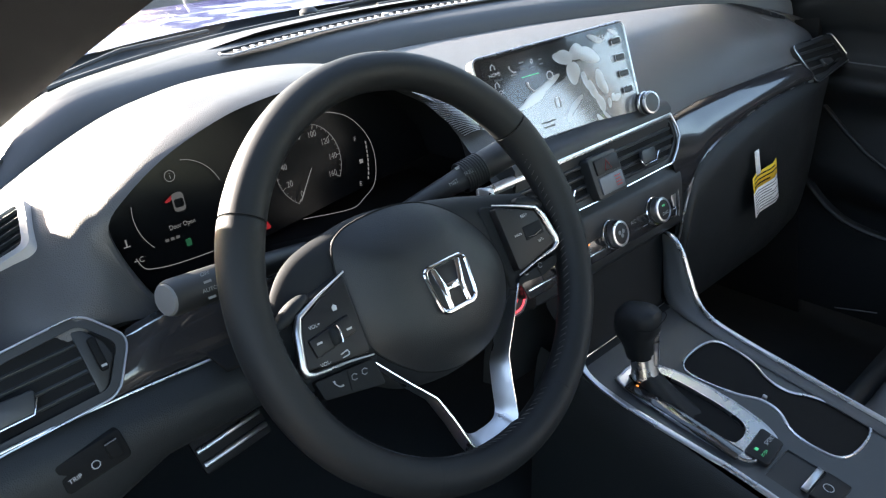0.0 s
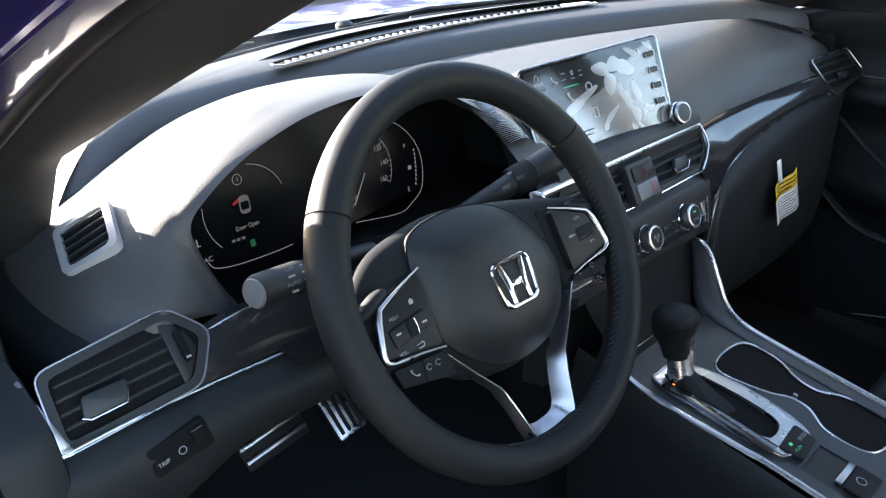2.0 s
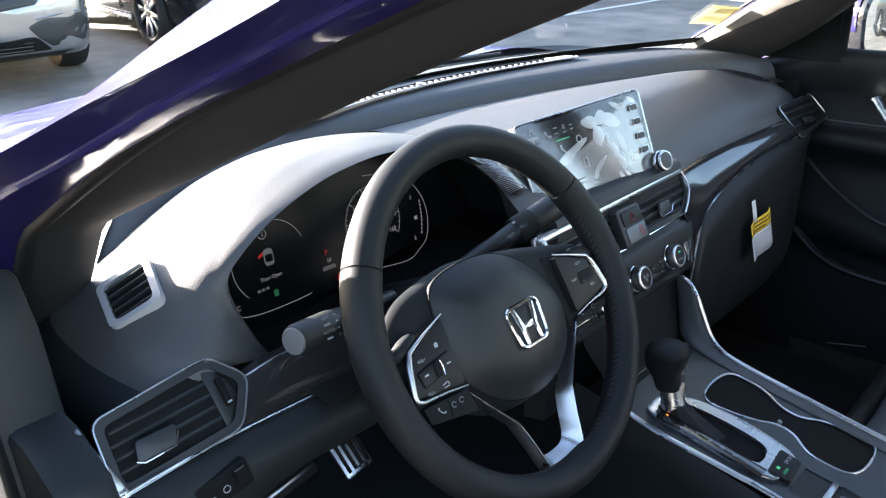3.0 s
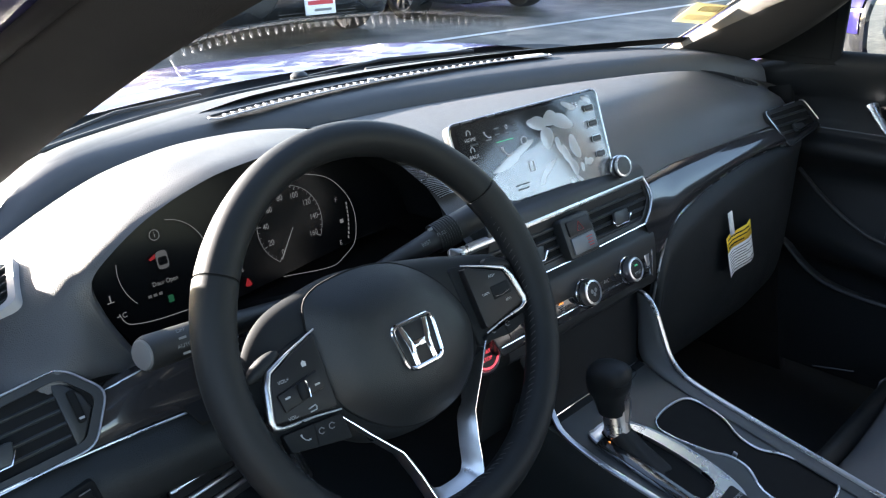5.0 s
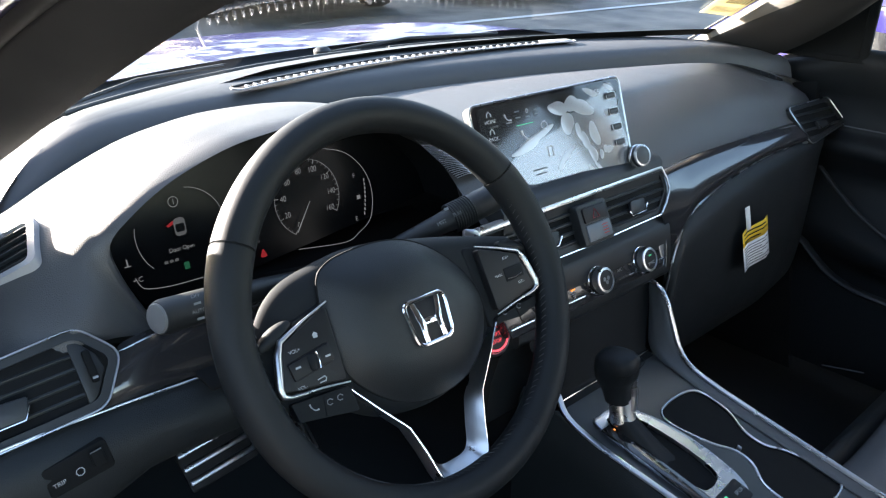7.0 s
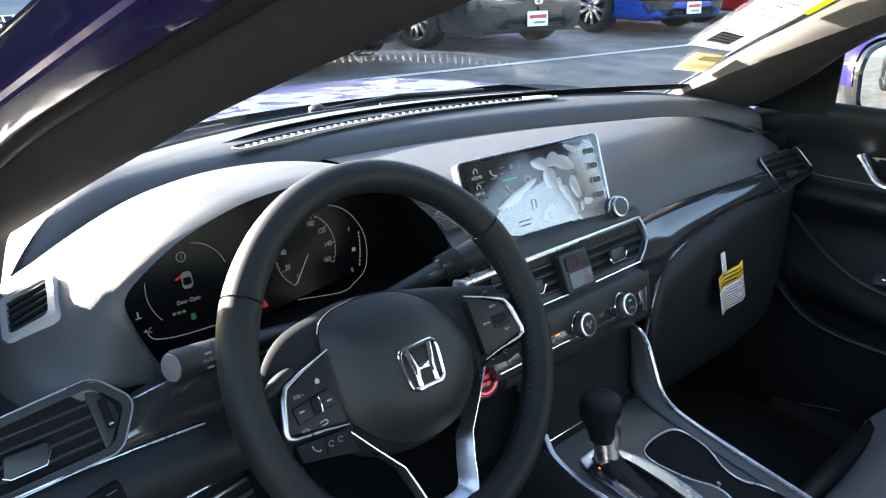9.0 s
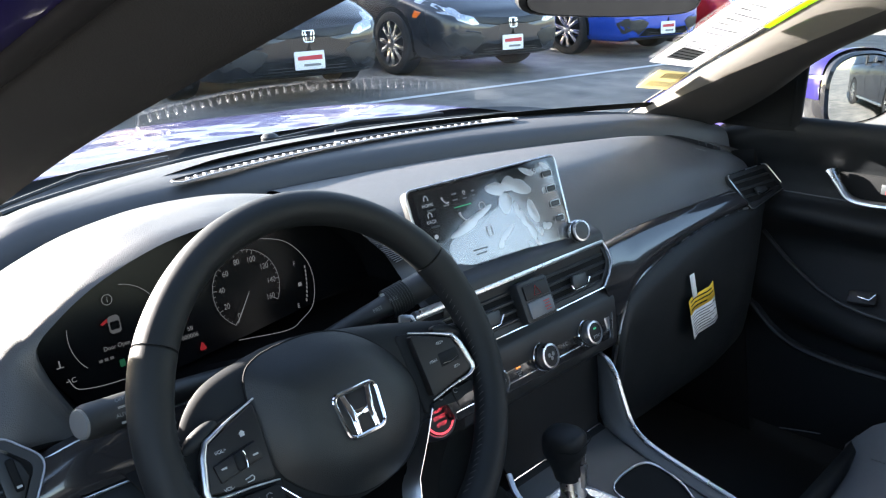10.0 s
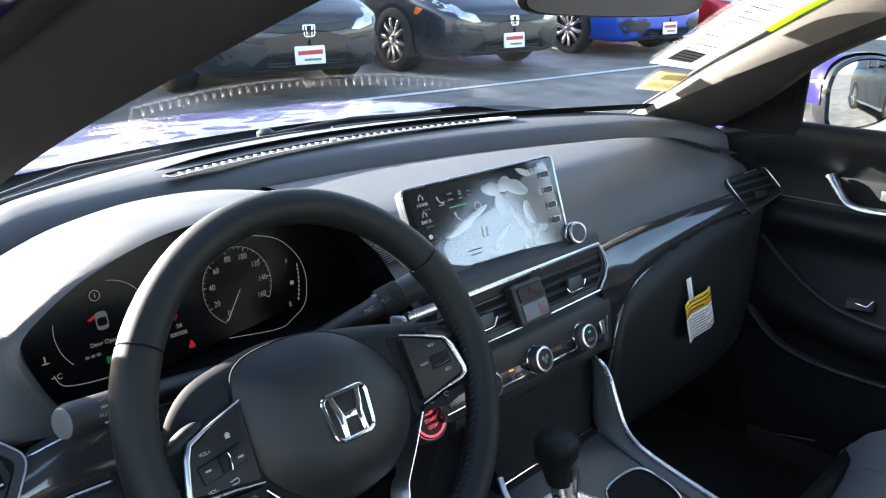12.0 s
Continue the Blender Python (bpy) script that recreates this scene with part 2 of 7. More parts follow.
def tube(pts, r, n=8, closed=False, flat=1.0, up=(0, 0, 1)):
    pts = [Vector(p) for p in pts]
    m = len(pts)
    rows = []
    side0 = None
    for i, p in enumerate(pts):
        a = pts[(i - 1) % m] if (closed or i) else p
        b = pts[(i + 1) % m] if (closed or i < m - 1) else p
        t = (b - a).normalized()
        if side0 is None:
            side = t.cross(Vector(up))
            side = side.normalized() if side.length > 1e-4 else t.orthogonal().normalized()
        else:
            side = (side0 - t * side0.dot(t)).normalized()
        side0 = side
        w = side.cross(t).normalized()
        rr = r[i] if isinstance(r, (list, tuple)) else r
        rows.append([p + side * (rr * math.cos(2 * math.pi * k / n)) + w * (rr * flat * math.sin(2 * math.pi * k / n)) for k in range(n)])
    return loft(rows, close_u=closed, close_v=True, caps=not closed)


def frame3(o, x, n):
    """A pose with origin o, local x along x and local z along n."""
    n = Vector(n).normalized()
    x = Vector(x)
    x = (x - n * x.dot(n)).normalized()
    y = n.cross(x)
    m = Matrix((x, y, n)).transposed().to_4x4()
    m.translation = Vector(o)
    return m


def bevel_all(bm, w, segs=2, angle=30):
    es = [e for e in bm.edges if len(e.link_faces) == 2 and e.calc_face_angle(0) > radians(angle)]
    if w > 0 and es:
        bmesh.ops.bevel(bm, geom=es, offset=w, segments=segs, profile=0.5, affect="EDGES", clamp_overlap=True)


def prism(poly, m, depth, bevel=0.0, segs=2):
    """A plate: the outline poly in the plane of m, its face at local z 0, depth thick behind it."""
    bm = bmesh.new()
    a = [bm.verts.new((x, y, 0)) for x, y in poly]
    b = [bm.verts.new((x, y, -depth)) for x, y in poly]
    bm.faces.new(a)
    bm.faces.new(b[::-1])
    for i in range(len(a)):
        bm.faces.new((a[i], b[i], b[(i + 1) % len(a)], a[(i + 1) % len(a)]))
    bmesh.ops.recalc_face_normals(bm, faces=bm.faces)
    bevel_all(bm, bevel, segs)
    bm.transform(m)
    return bm


def plate(outer, holes, m, depth):
    """A plate with holes through it."""
    bm = bmesh.new()
    edges = []
    loops = []
    for loop in [outer] + list(holes):
        vs = [bm.verts.new((x, y, 0)) for x, y in loop]
        loops.append(vs)
        edges += [bm.edges.new((vs[i], vs[(i + 1) % len(vs)])) for i in range(len(vs))]
    bmesh.ops.triangle_fill(bm, use_beauty=True, edges=edges)
    for vs in loops:
        low = [bm.verts.new((v.co.x, v.co.y, -depth)) for v in vs]
        for i in range(len(vs)):
            j = (i + 1) % len(vs)
            bm.faces.new((vs[i], vs[j], low[j], low[i]))
    bm.transform(m)
    return bm


def box(m, sx, sy, sz, bevel=0.0, segs=2):
    bm = bmesh.new()
    bmesh.ops.create_cube(bm, size=1.0)
    bm.transform(Matrix.Diagonal((sx, sy, sz, 1)))
    bevel_all(bm, bevel, segs)
    bm.transform(m)
    return bm


def lathe(m, prof, n=32):
    rows = [[(r * math.cos(2 * math.pi * k / n), r * math.sin(2 * math.pi * k / n), z) for k in range(n)] for r, z in prof]
    bm = loft(rows, close_v=True)
    bm.transform(m)
    return bm


def ring_pts(poly, n):
    return [(p.x, p.y) for p in spl([(x, y, 0) for x, y in poly], n, closed=True)]


def rrect(w, h, r, n=5, cx=0.0, cy=0.0):
    out = []
    for sx, sy, a0 in ((1, 1, 0), (-1, 1, 90), (-1, -1, 180), (1, -1, 270)):
        for i in range(n):
            a = radians(a0 + 90 * i / (n - 1))
            out.append((cx + sx * (w / 2 - r) + r * math.cos(a), cy + sy * (h / 2 - r) + r * math.sin(a)))
    return out


def word(s, m, size, mat_, parent, align="CENTER", name="lettering", lift=0.0006, squeeze=1.0):
    c = bpy.data.curves.new("lettering", "FONT")
    c.body, c.size, c.align_x, c.align_y = s, 1.0, align, "CENTER"
    ob = bpy.data.objects.new("lettering", c)
    scene.collection.objects.link(ob)
    bpy.context.view_layer.update()
    me = bpy.data.meshes.new_from_object(ob.evaluated_get(bpy.context.evaluated_depsgraph_get()))
    bpy.data.objects.remove(ob)
    bpy.data.curves.remove(c)
    me.name = name
    me.materials.clear()
    me.materials.append(mat_)
    me.transform(Matrix.Translation(-place_of(parent)) @ Matrix.Scale(K, 4) @ m @ Matrix.Translation((0, 0, lift)) @ Matrix.Diagonal((size * squeeze, size, size, 1)))
    o = new(name, me)
    o.parent = parent
    return o


# ---- ground and lot ----
GROUND = 0.05 * K
gb = bmesh.new()
bmesh.ops.create_grid(gb, x_segments=20, y_segments=400, size=400)


def ground_z(y):
    """The lot rises gently ahead of the car."""
    return GROUND + 0.030 * min(14.0, max(0.0, y - 1.0))


for v in gb.verts:
    v.co.z = ground_z(v.co.y)
solo("ground", gb, M_ASPHALT, (0, 0, GROUND / K), "worn grey asphalt of a car lot", "ground", kind="structure", k=1.0)


def road_line(x0, y0, x1, y1, w, label):
    a, b = Vector((x0, y0, 0)), Vector((x1, y1, 0))
    d = (b - a).normalized()
    s = Vector((-d.y, d.x, 0)) * w / 2
    n = 40
    rows = []
    for i in range(n + 1):
        p = a.lerp(b, i / n)
        j = 0.012 * math.sin(i * 2.1) + 0.01 * math.sin(i * 5.3)
        rows.append([p - s * (1 + j) + Vector((0, 0, ground_z(p.y) + 0.006)), p + s * (1 - j) + Vector((0, 0, ground_z(p.y) + 0.006))])
    return solo("road_marking", loft(rows), M_WHITEPAINT, (0, 0, 0), label, "road marking", kind="structure", k=1.0)


road_line(3.22, 4.87, 10.42, 4.32, 0.10, "worn white painted line across the lot")

# ---- dashboard ----
XW = [-0.72, -0.66, -0.62, -0.55, -0.45, -0.32, -0.17, 0, 0.17, 0.32, 0.45, 0.55, 0.62, 0.66, 0.72]
YW = [0.30, 0.37, 0.43, 0.50, 0.56, 0.615, 0.652, 0.667, 0.652, 0.615, 0.56, 0.50, 0.43, 0.37, 0.30]
XC = [-0.74, -0.68, -0.6, -0.5, -0.4, -0.3, -0.16, 0, 0.2, 0.35, 0.5, 0.6, 0.68, 0.74]
YC = [0.30, 0.345, 0.395, 0.43, 0.455, 0.468, 0.468, 0.455, 0.42, 0.372, 0.315, 0.268, 0.225, 0.19]


def smooth_fn(xs, ys):
    def f(x):
        return sum(lerp(xs, ys, x + d) * w for d, w in ((-0.06, 1), (-0.03, 2), (0, 3), (0.03, 2), (0.06, 1))) / 9
    return f


yw, yc = smooth_fn(XW, YW), smooth_fn(XC, YC)


def ydef(x):
    return 0.522 - 0.43 * x * x


def end_drop(x, a=0.5):
    return -0.75 * max(0, abs(x) - a) ** 2


def shelf_drop(x):
    return -2.4 * max(0, -x - 0.47) ** 2 if x < 0 else end_drop(x, 0.55)


dash = thing("dashboard", (0, 0.3, 0.6), "black soft-touch car dashboard with grained upper pad", "dashboard", kind="structure")

N = 72
xs = [-0.74 + 1.48 * i / N for i in range(N + 1)]
rows = []
for x in xs:
    g, w, e = yc(x), yw(x), shelf_drop(x)
    rows.append([(x, g - 0.004, 0.925 + e), (x, g + 0.002, 0.948 + e), (x, g + 0.006, 0.960 + e), (x, g + 0.014, 0.970 + e), (x, g + 0.028, 0.9765 + e), (x, 0.5 * (g + w), 0.981 + e), (x, w - 0.02, 0.978 + e), (x, w + 0.03, 0.965 + e)])
part("defroster_shelf", loft(rows), M_PLATEAU, dash, "raised matte black shelf below the windshield")


def pad_z(x):
    return 0.0 + end_drop(x, 0.48)


def trim_top(x):
    return lerp([-0.2, 0.16, 0.3, 0.5, 0.62, 0.74], [0.134, 0.138, 0.148, 0.143, 0.134, 0.128], x), lerp([-0.2, 0.19, 0.31, 0.51, 0.62, 0.74], [0.846, 0.846, 0.850, 0.850, 0.852, 0.845], x)


rows = []
for i in range(49):
    x = -0.17 + 0.90 * i / 48
    e = pad_z(x)
    g = yc(x)
    yr = lerp([-0.17, 0.1, 0.4, 0.6, 0.73], [0.235, 0.235, 0.225, 0.20, 0.17], x)
    yt, zt = trim_top(x)
    yr = max(min(yr, g - 0.066), yt + 0.034)
    ctl = [(x, g + 0.004, 0.930 + e), (x, g - 0.006, 0.9475 + e), (x, g - 0.03, 0.954 + e), (x, 0.55 * g + 0.45 * yr, 0.953 + e), (x, yr + 0.025, 0.945 + e), (x, yr - 0.004, 0.931 + e), (x, max(yr - 0.04, yt + 0.014), 0.904 + e * 0.9), (x, yt + 0.006, zt + 0.010), (x, yt - 0.004, zt + 0.001), (x, yt + 0.010, zt - 0.004)]
    rows.append(spl(ctl, 25))
part("upper_pad", loft(rows), M_DASH, dash, "grained dark grey soft pad with a matte sheen", smooth=75)

# cluster hood and outer end of the dash
R0 = [(-0.535, 0.225, 0.80), (-0.560, 0.222, 0.845), (-0.578, 0.220, 0.888), (-0.583, 0.220, 0.922), (-0.56, 0.22, 0.945), (-0.518, 0.22, 0.970), (-0.464, 0.22, 0.989), (-0.42, 0.22, 0.997), (-0.37, 0.22, 1.0), (-0.31, 0.22, 0.995), (-0.255, 0.22, 0.980), (-0.216, 0.22, 0.961), (-0.163, 0.22, 0.930), (-0.124, 0.215, 0.892), (-0.108, 0.21, 0.845)]
R1 = [(-0.585, 0.196, 0.838), (-0.605, 0.190, 0.858), (-0.615, 0.200, 0.882), (-0.618, 0.228, 0.910), (-0.598, 0.258, 0.936), (-0.545, 0.28, 0.968), (-0.475, 0.295, 0.993), (-0.425, 0.305, 1.0), (-0.37, 0.31, 1.002), (-0.305, 0.305, 0.999), (-0.245, 0.30, 0.985), (-0.20, 0.29, 0.966), (-0.145, 0.275, 0.935), (-0.110, 0.25, 0.895), (-0.098, 0.235, 0.845)]
R2 = [(-0.622, 0.188, 0.846), (-0.640, 0.186, 0.852), (-0.660, 0.205, 0.869), (-0.678, 0.268, 0.888), (-0.652, 0.328, 0.909), (-0.585, 0.372, 0.938), (-0.50, 0.405, 0.962), (-0.43, 0.42, 0.972), (-0.37, 0.43, 0.974), (-0.30, 0.43, 0.972), (-0.235, 0.42, 0.966), (-0.185, 0.40, 0.957), (-0.135, 0.36, 0.938), (-0.105, 0.32, 0.90), (-0.095, 0.29, 0.845)]
R3 = [(-0.655, 0.188, 0.838), (-0.674, 0.192, 0.838), (-0.692, 0.222, 0.846), (-0.708, 0.30, 0.862), (-0.70, 0.37, 0.888), (-0.61, 0.415, 0.915), (-0.51, 0.445, 0.938), (-0.43, 0.462, 0.945), (-0.37, 0.47, 0.947), (-0.30, 0.473, 0.945), (-0.23, 0.47, 0.943), (-0.175, 0.455, 0.940), (-0.13, 0.42, 0.930), (-0.102, 0.37, 0.90), (-0.095, 0.33, 0.845)]
NR = 61
r0, r1, r2, r3 = [spl(r, NR) for r in (R0, R1, R2, R3)]
rows = []
for i in range(NR):
    lip = [r0[i] + Vector((0, 0.05, 0)) * 0.6 + (Vector((-0.37, 0.22, 0.9)) - r0[i]) * 0.02, r0[i] + (Vector((-0.37, 0.22, 0.9)) - r0[i]) * 0.02 + Vector((0, 0.006, 0)), r0[i] + Vector((0, -0.004, 0)), r0[i] * 0.86 + r1[i] * 0.14 + Vector((0, -0.004, 0.0035))]
    rows.append(lip + spl([r0[i] * 0.7 + r1[i] * 0.3 + Vector((0, 0, 0.004)), r1[i], r2[i], r3[i]], 14))
part("cluster_hood", loft(rows), M_DASH, dash, "grained instrument hood with sunlit top")

# black cap that closes the dash end below the hood's flank
rows = []
for i in range(0, 22):
    p, q = r3[i], r2[i].lerp(r3[i], 0.85)
    rows.append(spl([q + Vector((0, 0, -0.002)), p + Vector((-0.008, 0.0, -0.008)), p + Vector((-0.026, 0.004, -0.030)), p + Vector((-0.034, 0.010, -0.075)), p + Vector((-0.034, 0.020, -0.16))], 12))
part("end_cap", loft(rows), M_LOWER, dash, "black end cap of the dash")
# housing behind the cluster opening, its inner shade put into the black
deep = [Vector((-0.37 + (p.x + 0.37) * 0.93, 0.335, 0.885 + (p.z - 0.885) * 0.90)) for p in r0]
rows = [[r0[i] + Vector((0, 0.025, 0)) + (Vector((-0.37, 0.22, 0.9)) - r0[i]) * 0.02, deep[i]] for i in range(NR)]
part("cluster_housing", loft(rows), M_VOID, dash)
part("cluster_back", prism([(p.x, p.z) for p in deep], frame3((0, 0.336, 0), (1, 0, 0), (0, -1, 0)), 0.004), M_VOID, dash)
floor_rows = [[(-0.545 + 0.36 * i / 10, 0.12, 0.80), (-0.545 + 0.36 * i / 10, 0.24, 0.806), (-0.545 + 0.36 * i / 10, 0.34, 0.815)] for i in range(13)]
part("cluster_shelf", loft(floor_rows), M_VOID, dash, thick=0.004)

# panel left of the cluster opening, down to the trim strip
knee = []
for i in range(25):
    x = -0.80 + 0.78 * i / 24
    top = lerp([-0.80, -0.63, -0.60, -0.4, -0.1, 0], [0.80, 0.80, 0.80, 0.795, 0.76, 0.74], x)
    yy = lerp([-0.80, -0.6, -0.40, -0.28, -0.1], [0.160, 0.158, 0.152, 0.178, 0.185], x)
    dr = lerp([-0.80, -0.67, -0.60, -0.1], [0.12, 0.10, 0.072, 0.060], x)
    knee.append(spl([(x, yy + 0.03, top + 0.012), (x, yy, top - 0.004), (x, yy - 0.026, top - 0.025), (x, yy - 0.028, top - dr * 0.7), (x, yy - 0.012, top - dr), (x, yy + 0.06, top - dr - 0.012), (x, yy + 0.25, top - dr - 0.01)], 20))
part("knee_panel", loft(knee), M_LOWER, dash, "black lower knee panel")


# glossy strips with chrome lines under them
def strip(top, bottom, bulge, n=40):
    a, b = spl(top, n), spl(bottom, n)
    rows = []
    for p, q in zip(a, b):
        mid = (p + q) / 2 + Vector((0, -bulge, 0))
        rows.append([p + Vector((0, 0.012, 0))] + spl([p, p * 0.75 + q * 0.25 + Vector((0, -bulge * 0.8, 0)), mid, p * 0.25 + q * 0.75 + Vector((0, -bulge * 0.8, 0)), q], 9) + [q + Vector((0, 0.012, 0))])
    return loft(rows)


CH = [(0.200, 0.098, 0.655), (0.205, 0.096, 0.70), (0.218, 0.098, 0.735), (0.254, 0.106, 0.768), (0.347, 0.112, 0.797), (0.488, 0.112, 0.818), (0.60, 0.108, 0.822), (0.642, 0.104, 0.819)]
part("passenger_trim_strip", strip([(0.16, 0.132, 0.844), (0.25, 0.139, 0.848), (0.311, 0.141, 0.850), (0.42, 0.139, 0.851), (0.53, 0.134, 0.851), (0.62, 0.127, 0.853)], [(0.19, 0.100, 0.74), (0.224, 0.100, 0.745), (0.285, 0.108, 0.780), (0.40, 0.111, 0.806), (0.52, 0.110, 0.819), (0.642, 0.105, 0.820)], 0.012), M_GLOSS, dash, "glossy black trim strip with reflections", smooth=80)
part("chrome_line", tube(spl(CH, 60), 0.0020, 8), M_SATIN, dash, "thin chrome line")
part("driver_trim_strip", strip([(-0.612, 0.176, 0.836), (-0.56, 0.172, 0.845), (-0.48, 0.168, 0.842), (-0.36, 0.16, 0.832), (-0.25, 0.15, 0.82)], [(-0.632, 0.156, 0.798), (-0.56, 0.154, 0.798), (-0.48, 0.15, 0.796), (-0.36, 0.145, 0.79), (-0.25, 0.14, 0.78)], 0.004), M_GLOSS, dash, "glossy black trim strip with smudges")
part("chrome_line", tube(spl([(-0.775, 0.146, 0.800), (-0.70, 0.152, 0.799), (-0.632, 0.154, 0.797), (-0.56, 0.151, 0.796), (-0.45, 0.147, 0.793), (-0.30, 0.139, 0.783)], 30), 0.0012, 8), M_SATIN, dash)
part("chrome_line", tube(spl([(-0.604, 0.176, 0.837), (-0.56, 0.170, 0.846), (-0.48, 0.166, 0.843), (-0.36, 0.158, 0.833)], 20), 0.0008, 6), M_SATIN, dash)

# glovebox side: dark bulging panel under the chrome line
ch = spl(CH, 40)
rows = []
for i, p in enumerate(ch):
    f = i / 39
    xx = p.x + 0.0
    rows.append(spl([p + Vector((0, 0.008, 0.002)), p + Vector((0.004, -0.008, -0.012)), (xx + 0.012 * (1 - f), 0.088 + 0.01 * f, p.z - 0.05), (xx + 0.03 * (1 - f), 0.105, 0.60 - 0.02 * f), (xx + 0.03 * (1 - f), 0.13, 0.50), (xx + 0.03 * (1 - f), 0.20, 0.43), (xx + 0.03 * (1 - f), 0.40, 0.36)], 22))
last = rows[-1]
rows.append([Vector((0.72, v.y + 0.01, v.z)) for v in last])
rows.append([Vector((0.80, v.y + 0.04, v.z)) for v in last])
part("glovebox_panel", loft(rows), M_LOWER, dash, "black lower dash and glovebox panel")

# centre stack body
rows = []
for x in [-0.160, -0.150, -0.1, 0, 0.1, 0.19, 0.205]:
    e = 0.03 if x > 0.2 or x < -0.155 else 0
    rows.append(spl([(x, 0.15 + e, 0.880), (x, 0.125 + e, 0.872), (x, 0.122 + e, 0.83), (x, 0.112 + e, 0.79), (x, 0.098 + e, 0.775), (x, 0.09 + e, 0.72), (x, 0.092 + e, 0.70), (x, 0.115 + e, 0.685), (x, 0.135 + e, 0.62), (x, 0.14 + e, 0.56)], 26))
part("center_stack", loft(rows), M_BLACK, dash, "black centre stack surround")

# unseen black blocks added behind the panel joints to stop light leaks
part("end_leak_block", prism([(0.14, 0.70), (0.52, 0.70), (0.46, 0.89), (0.31, 0.918), (0.16, 0.915)], frame3((0.790, 0, 0), (0, 1, 0), (1, 0, 0)), 0.02, 0.003), M_DEEP, dash)
part("stack_leak_block", box(Matrix.Translation((0.220, 0.170, 0.630)), 0.10, 0.06, 0.26, 0.004), M_DEEP, dash)
part("footwell_leak_block", prism([(0.10, 0.285), (0.85, 0.285), (0.70, 0.85), (0.20, 0.84)], frame3((0.800, 0, 0), (0, 1, 0), (1, 0, 0)), 0.03, 0.004), M_DEEP, dash)

# firewall and floor
part("firewall", loft([[(x, 0.70, 0.86), (x, 0.85, 0.60), (x, 0.75, 0.36), (x, 0.55, 0.29), (x, -1.6, 0.28)] for x in (-0.80, 0.0, 0.85)]), M_CARPET, dash, "dark carpeted footwell", thick=0.01)

# shallow ribbed speaker grille between hood and display
gr = thing("speaker_grille", (-0.13, 0.24, 0.92), "ribbed grey speaker grille beside the display", "speaker")


GQ = [Vector(q) for q in ((-0.208, 0.236, 0.958), (-0.124, 0.226, 0.926), (-0.130, 0.189, 0.899), (-0.168, 0.188, 0.902))]


def grille_pt(u, v, lift):
    a, b = GQ[0].lerp(GQ[1], u), GQ[3].lerp(GQ[2], u)
    return a.lerp(b, v) + Vector((0, -0.004, 0.005)) * math.sin(math.pi * u) + Vector((-0.2, -0.65, 0.7)) * lift


part("grille_base", loft([[grille_pt(u / 8, v / 6, 0.0035) for u in range(9)] for v in range(7)]), M_BLACK, gr)
for q in range(26):
    part("rib", tube([grille_pt(u / 6, (q + 0.5) / 26, 0.0042) for u in range(7)], 0.0006, 5), M_SATIN, gr)

# defroster grille
dg = thing("defroster_grille", (0, 0.52, 0.98), "long narrow silver-edged defroster grille", "vent")


def dpt(x, dy, dz):
    return Vector((x, ydef(x) + dy, 0.9845 + dz + end_drop(x, 0.55)))


dx = [-0.292 + 0.672 * i / 60 for i in range(61)]
part("frame", tube([dpt(-0.298, 0.006, 0), dpt(-0.300, 0, 0)] + [dpt(x, -0.013, 0) for x in dx] + [dpt(0.387, 0, 0)], 0.0022, 8, flat=0.6), M_SILVERPL, dg, "satin silver near edge")
part("frame", tube([dpt(x, 0.013, 0) for x in dx], 0.0020, 8, flat=0.6), M_BLACK, dg)
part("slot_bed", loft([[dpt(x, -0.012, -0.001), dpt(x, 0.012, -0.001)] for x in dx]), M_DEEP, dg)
for i in range(44):
    x = -0.278 + 0.0148 * i
    b = box(frame3(dpt(x, -0.006, 0.001), (1, -0.86 * x, 0), (0, 0, 1)), 0.0040, 0.008, 0.003, 0.0006, 1)
    part("slat", b, M_SILVERPL, dg)
part("screw", lathe(frame3(dpt(0.004, -0.008, 0.002), (1, 0, 0), (0, 0, 1)), [(0.0001, 0.003), (0.005, 0.003), (0.006, 0), (0.006, -0.003)], 12), M_SILVERPL, dg)
part("end_plate", prism([(-0.03, -0.012), (0.03, -0.010), (0.03, 0.010), (-0.03, 0.012)], frame3(dpt(0.350, 0, 0.002), (1, -0.3, 0), (0, 0, 1)), 0.003, 0.001), M_SILVERPL, dg)

# small side demister on the pad
sd = thing("demister_vent", (0.64, 0.22, 0.93), "small black slotted demister vent in the dash top", "vent")
sdm = frame3((0.6085, 0.2160, 0.9320), (0.72, -0.62, -0.31), (-0.05, -0.5, 0.86))
slot = spl([(0.572, 0.2505, 0.9480), (0.596, 0.2371, 0.9420), (0.6207, 0.2213, 0.9338), (0.645, 0.2012, 0.9239), (0.671, 0.1841, 0.9144)], 25)
# black sheet laid on the pad; its colour stands for the slot's shade
srows = []
for i, p in enumerate(slot):
    w = lerp([0, 5, 12, 20, 24], [0.0010, 0.0040, 0.0075, 0.0085, 0.0045], i)
    srows.append([p + Vector((0.70, 0.60, 0.39)) * (w * q) + Vector((0, -0.0014, 0.0024)) for q in (-1, -0.3, 0.4, 1)])
part("bezel", loft(srows), M_DEEP, sd, "black demister slot")
for i in (15, 18, 21):
    part("slat", tube([slot[i] + Vector((0.70, 0.60, 0.39)) * q + Vector((0, -0.0020, 0.0034)) for q in (-0.007, 0.007)], 0.0008, 5), M_BLACK, sd)
part("tick", box(sdm @ Matrix.Translation((0.018, -0.010, 0.0012)), 0.010, 0.002, 0.0008), M_DIM, sd)
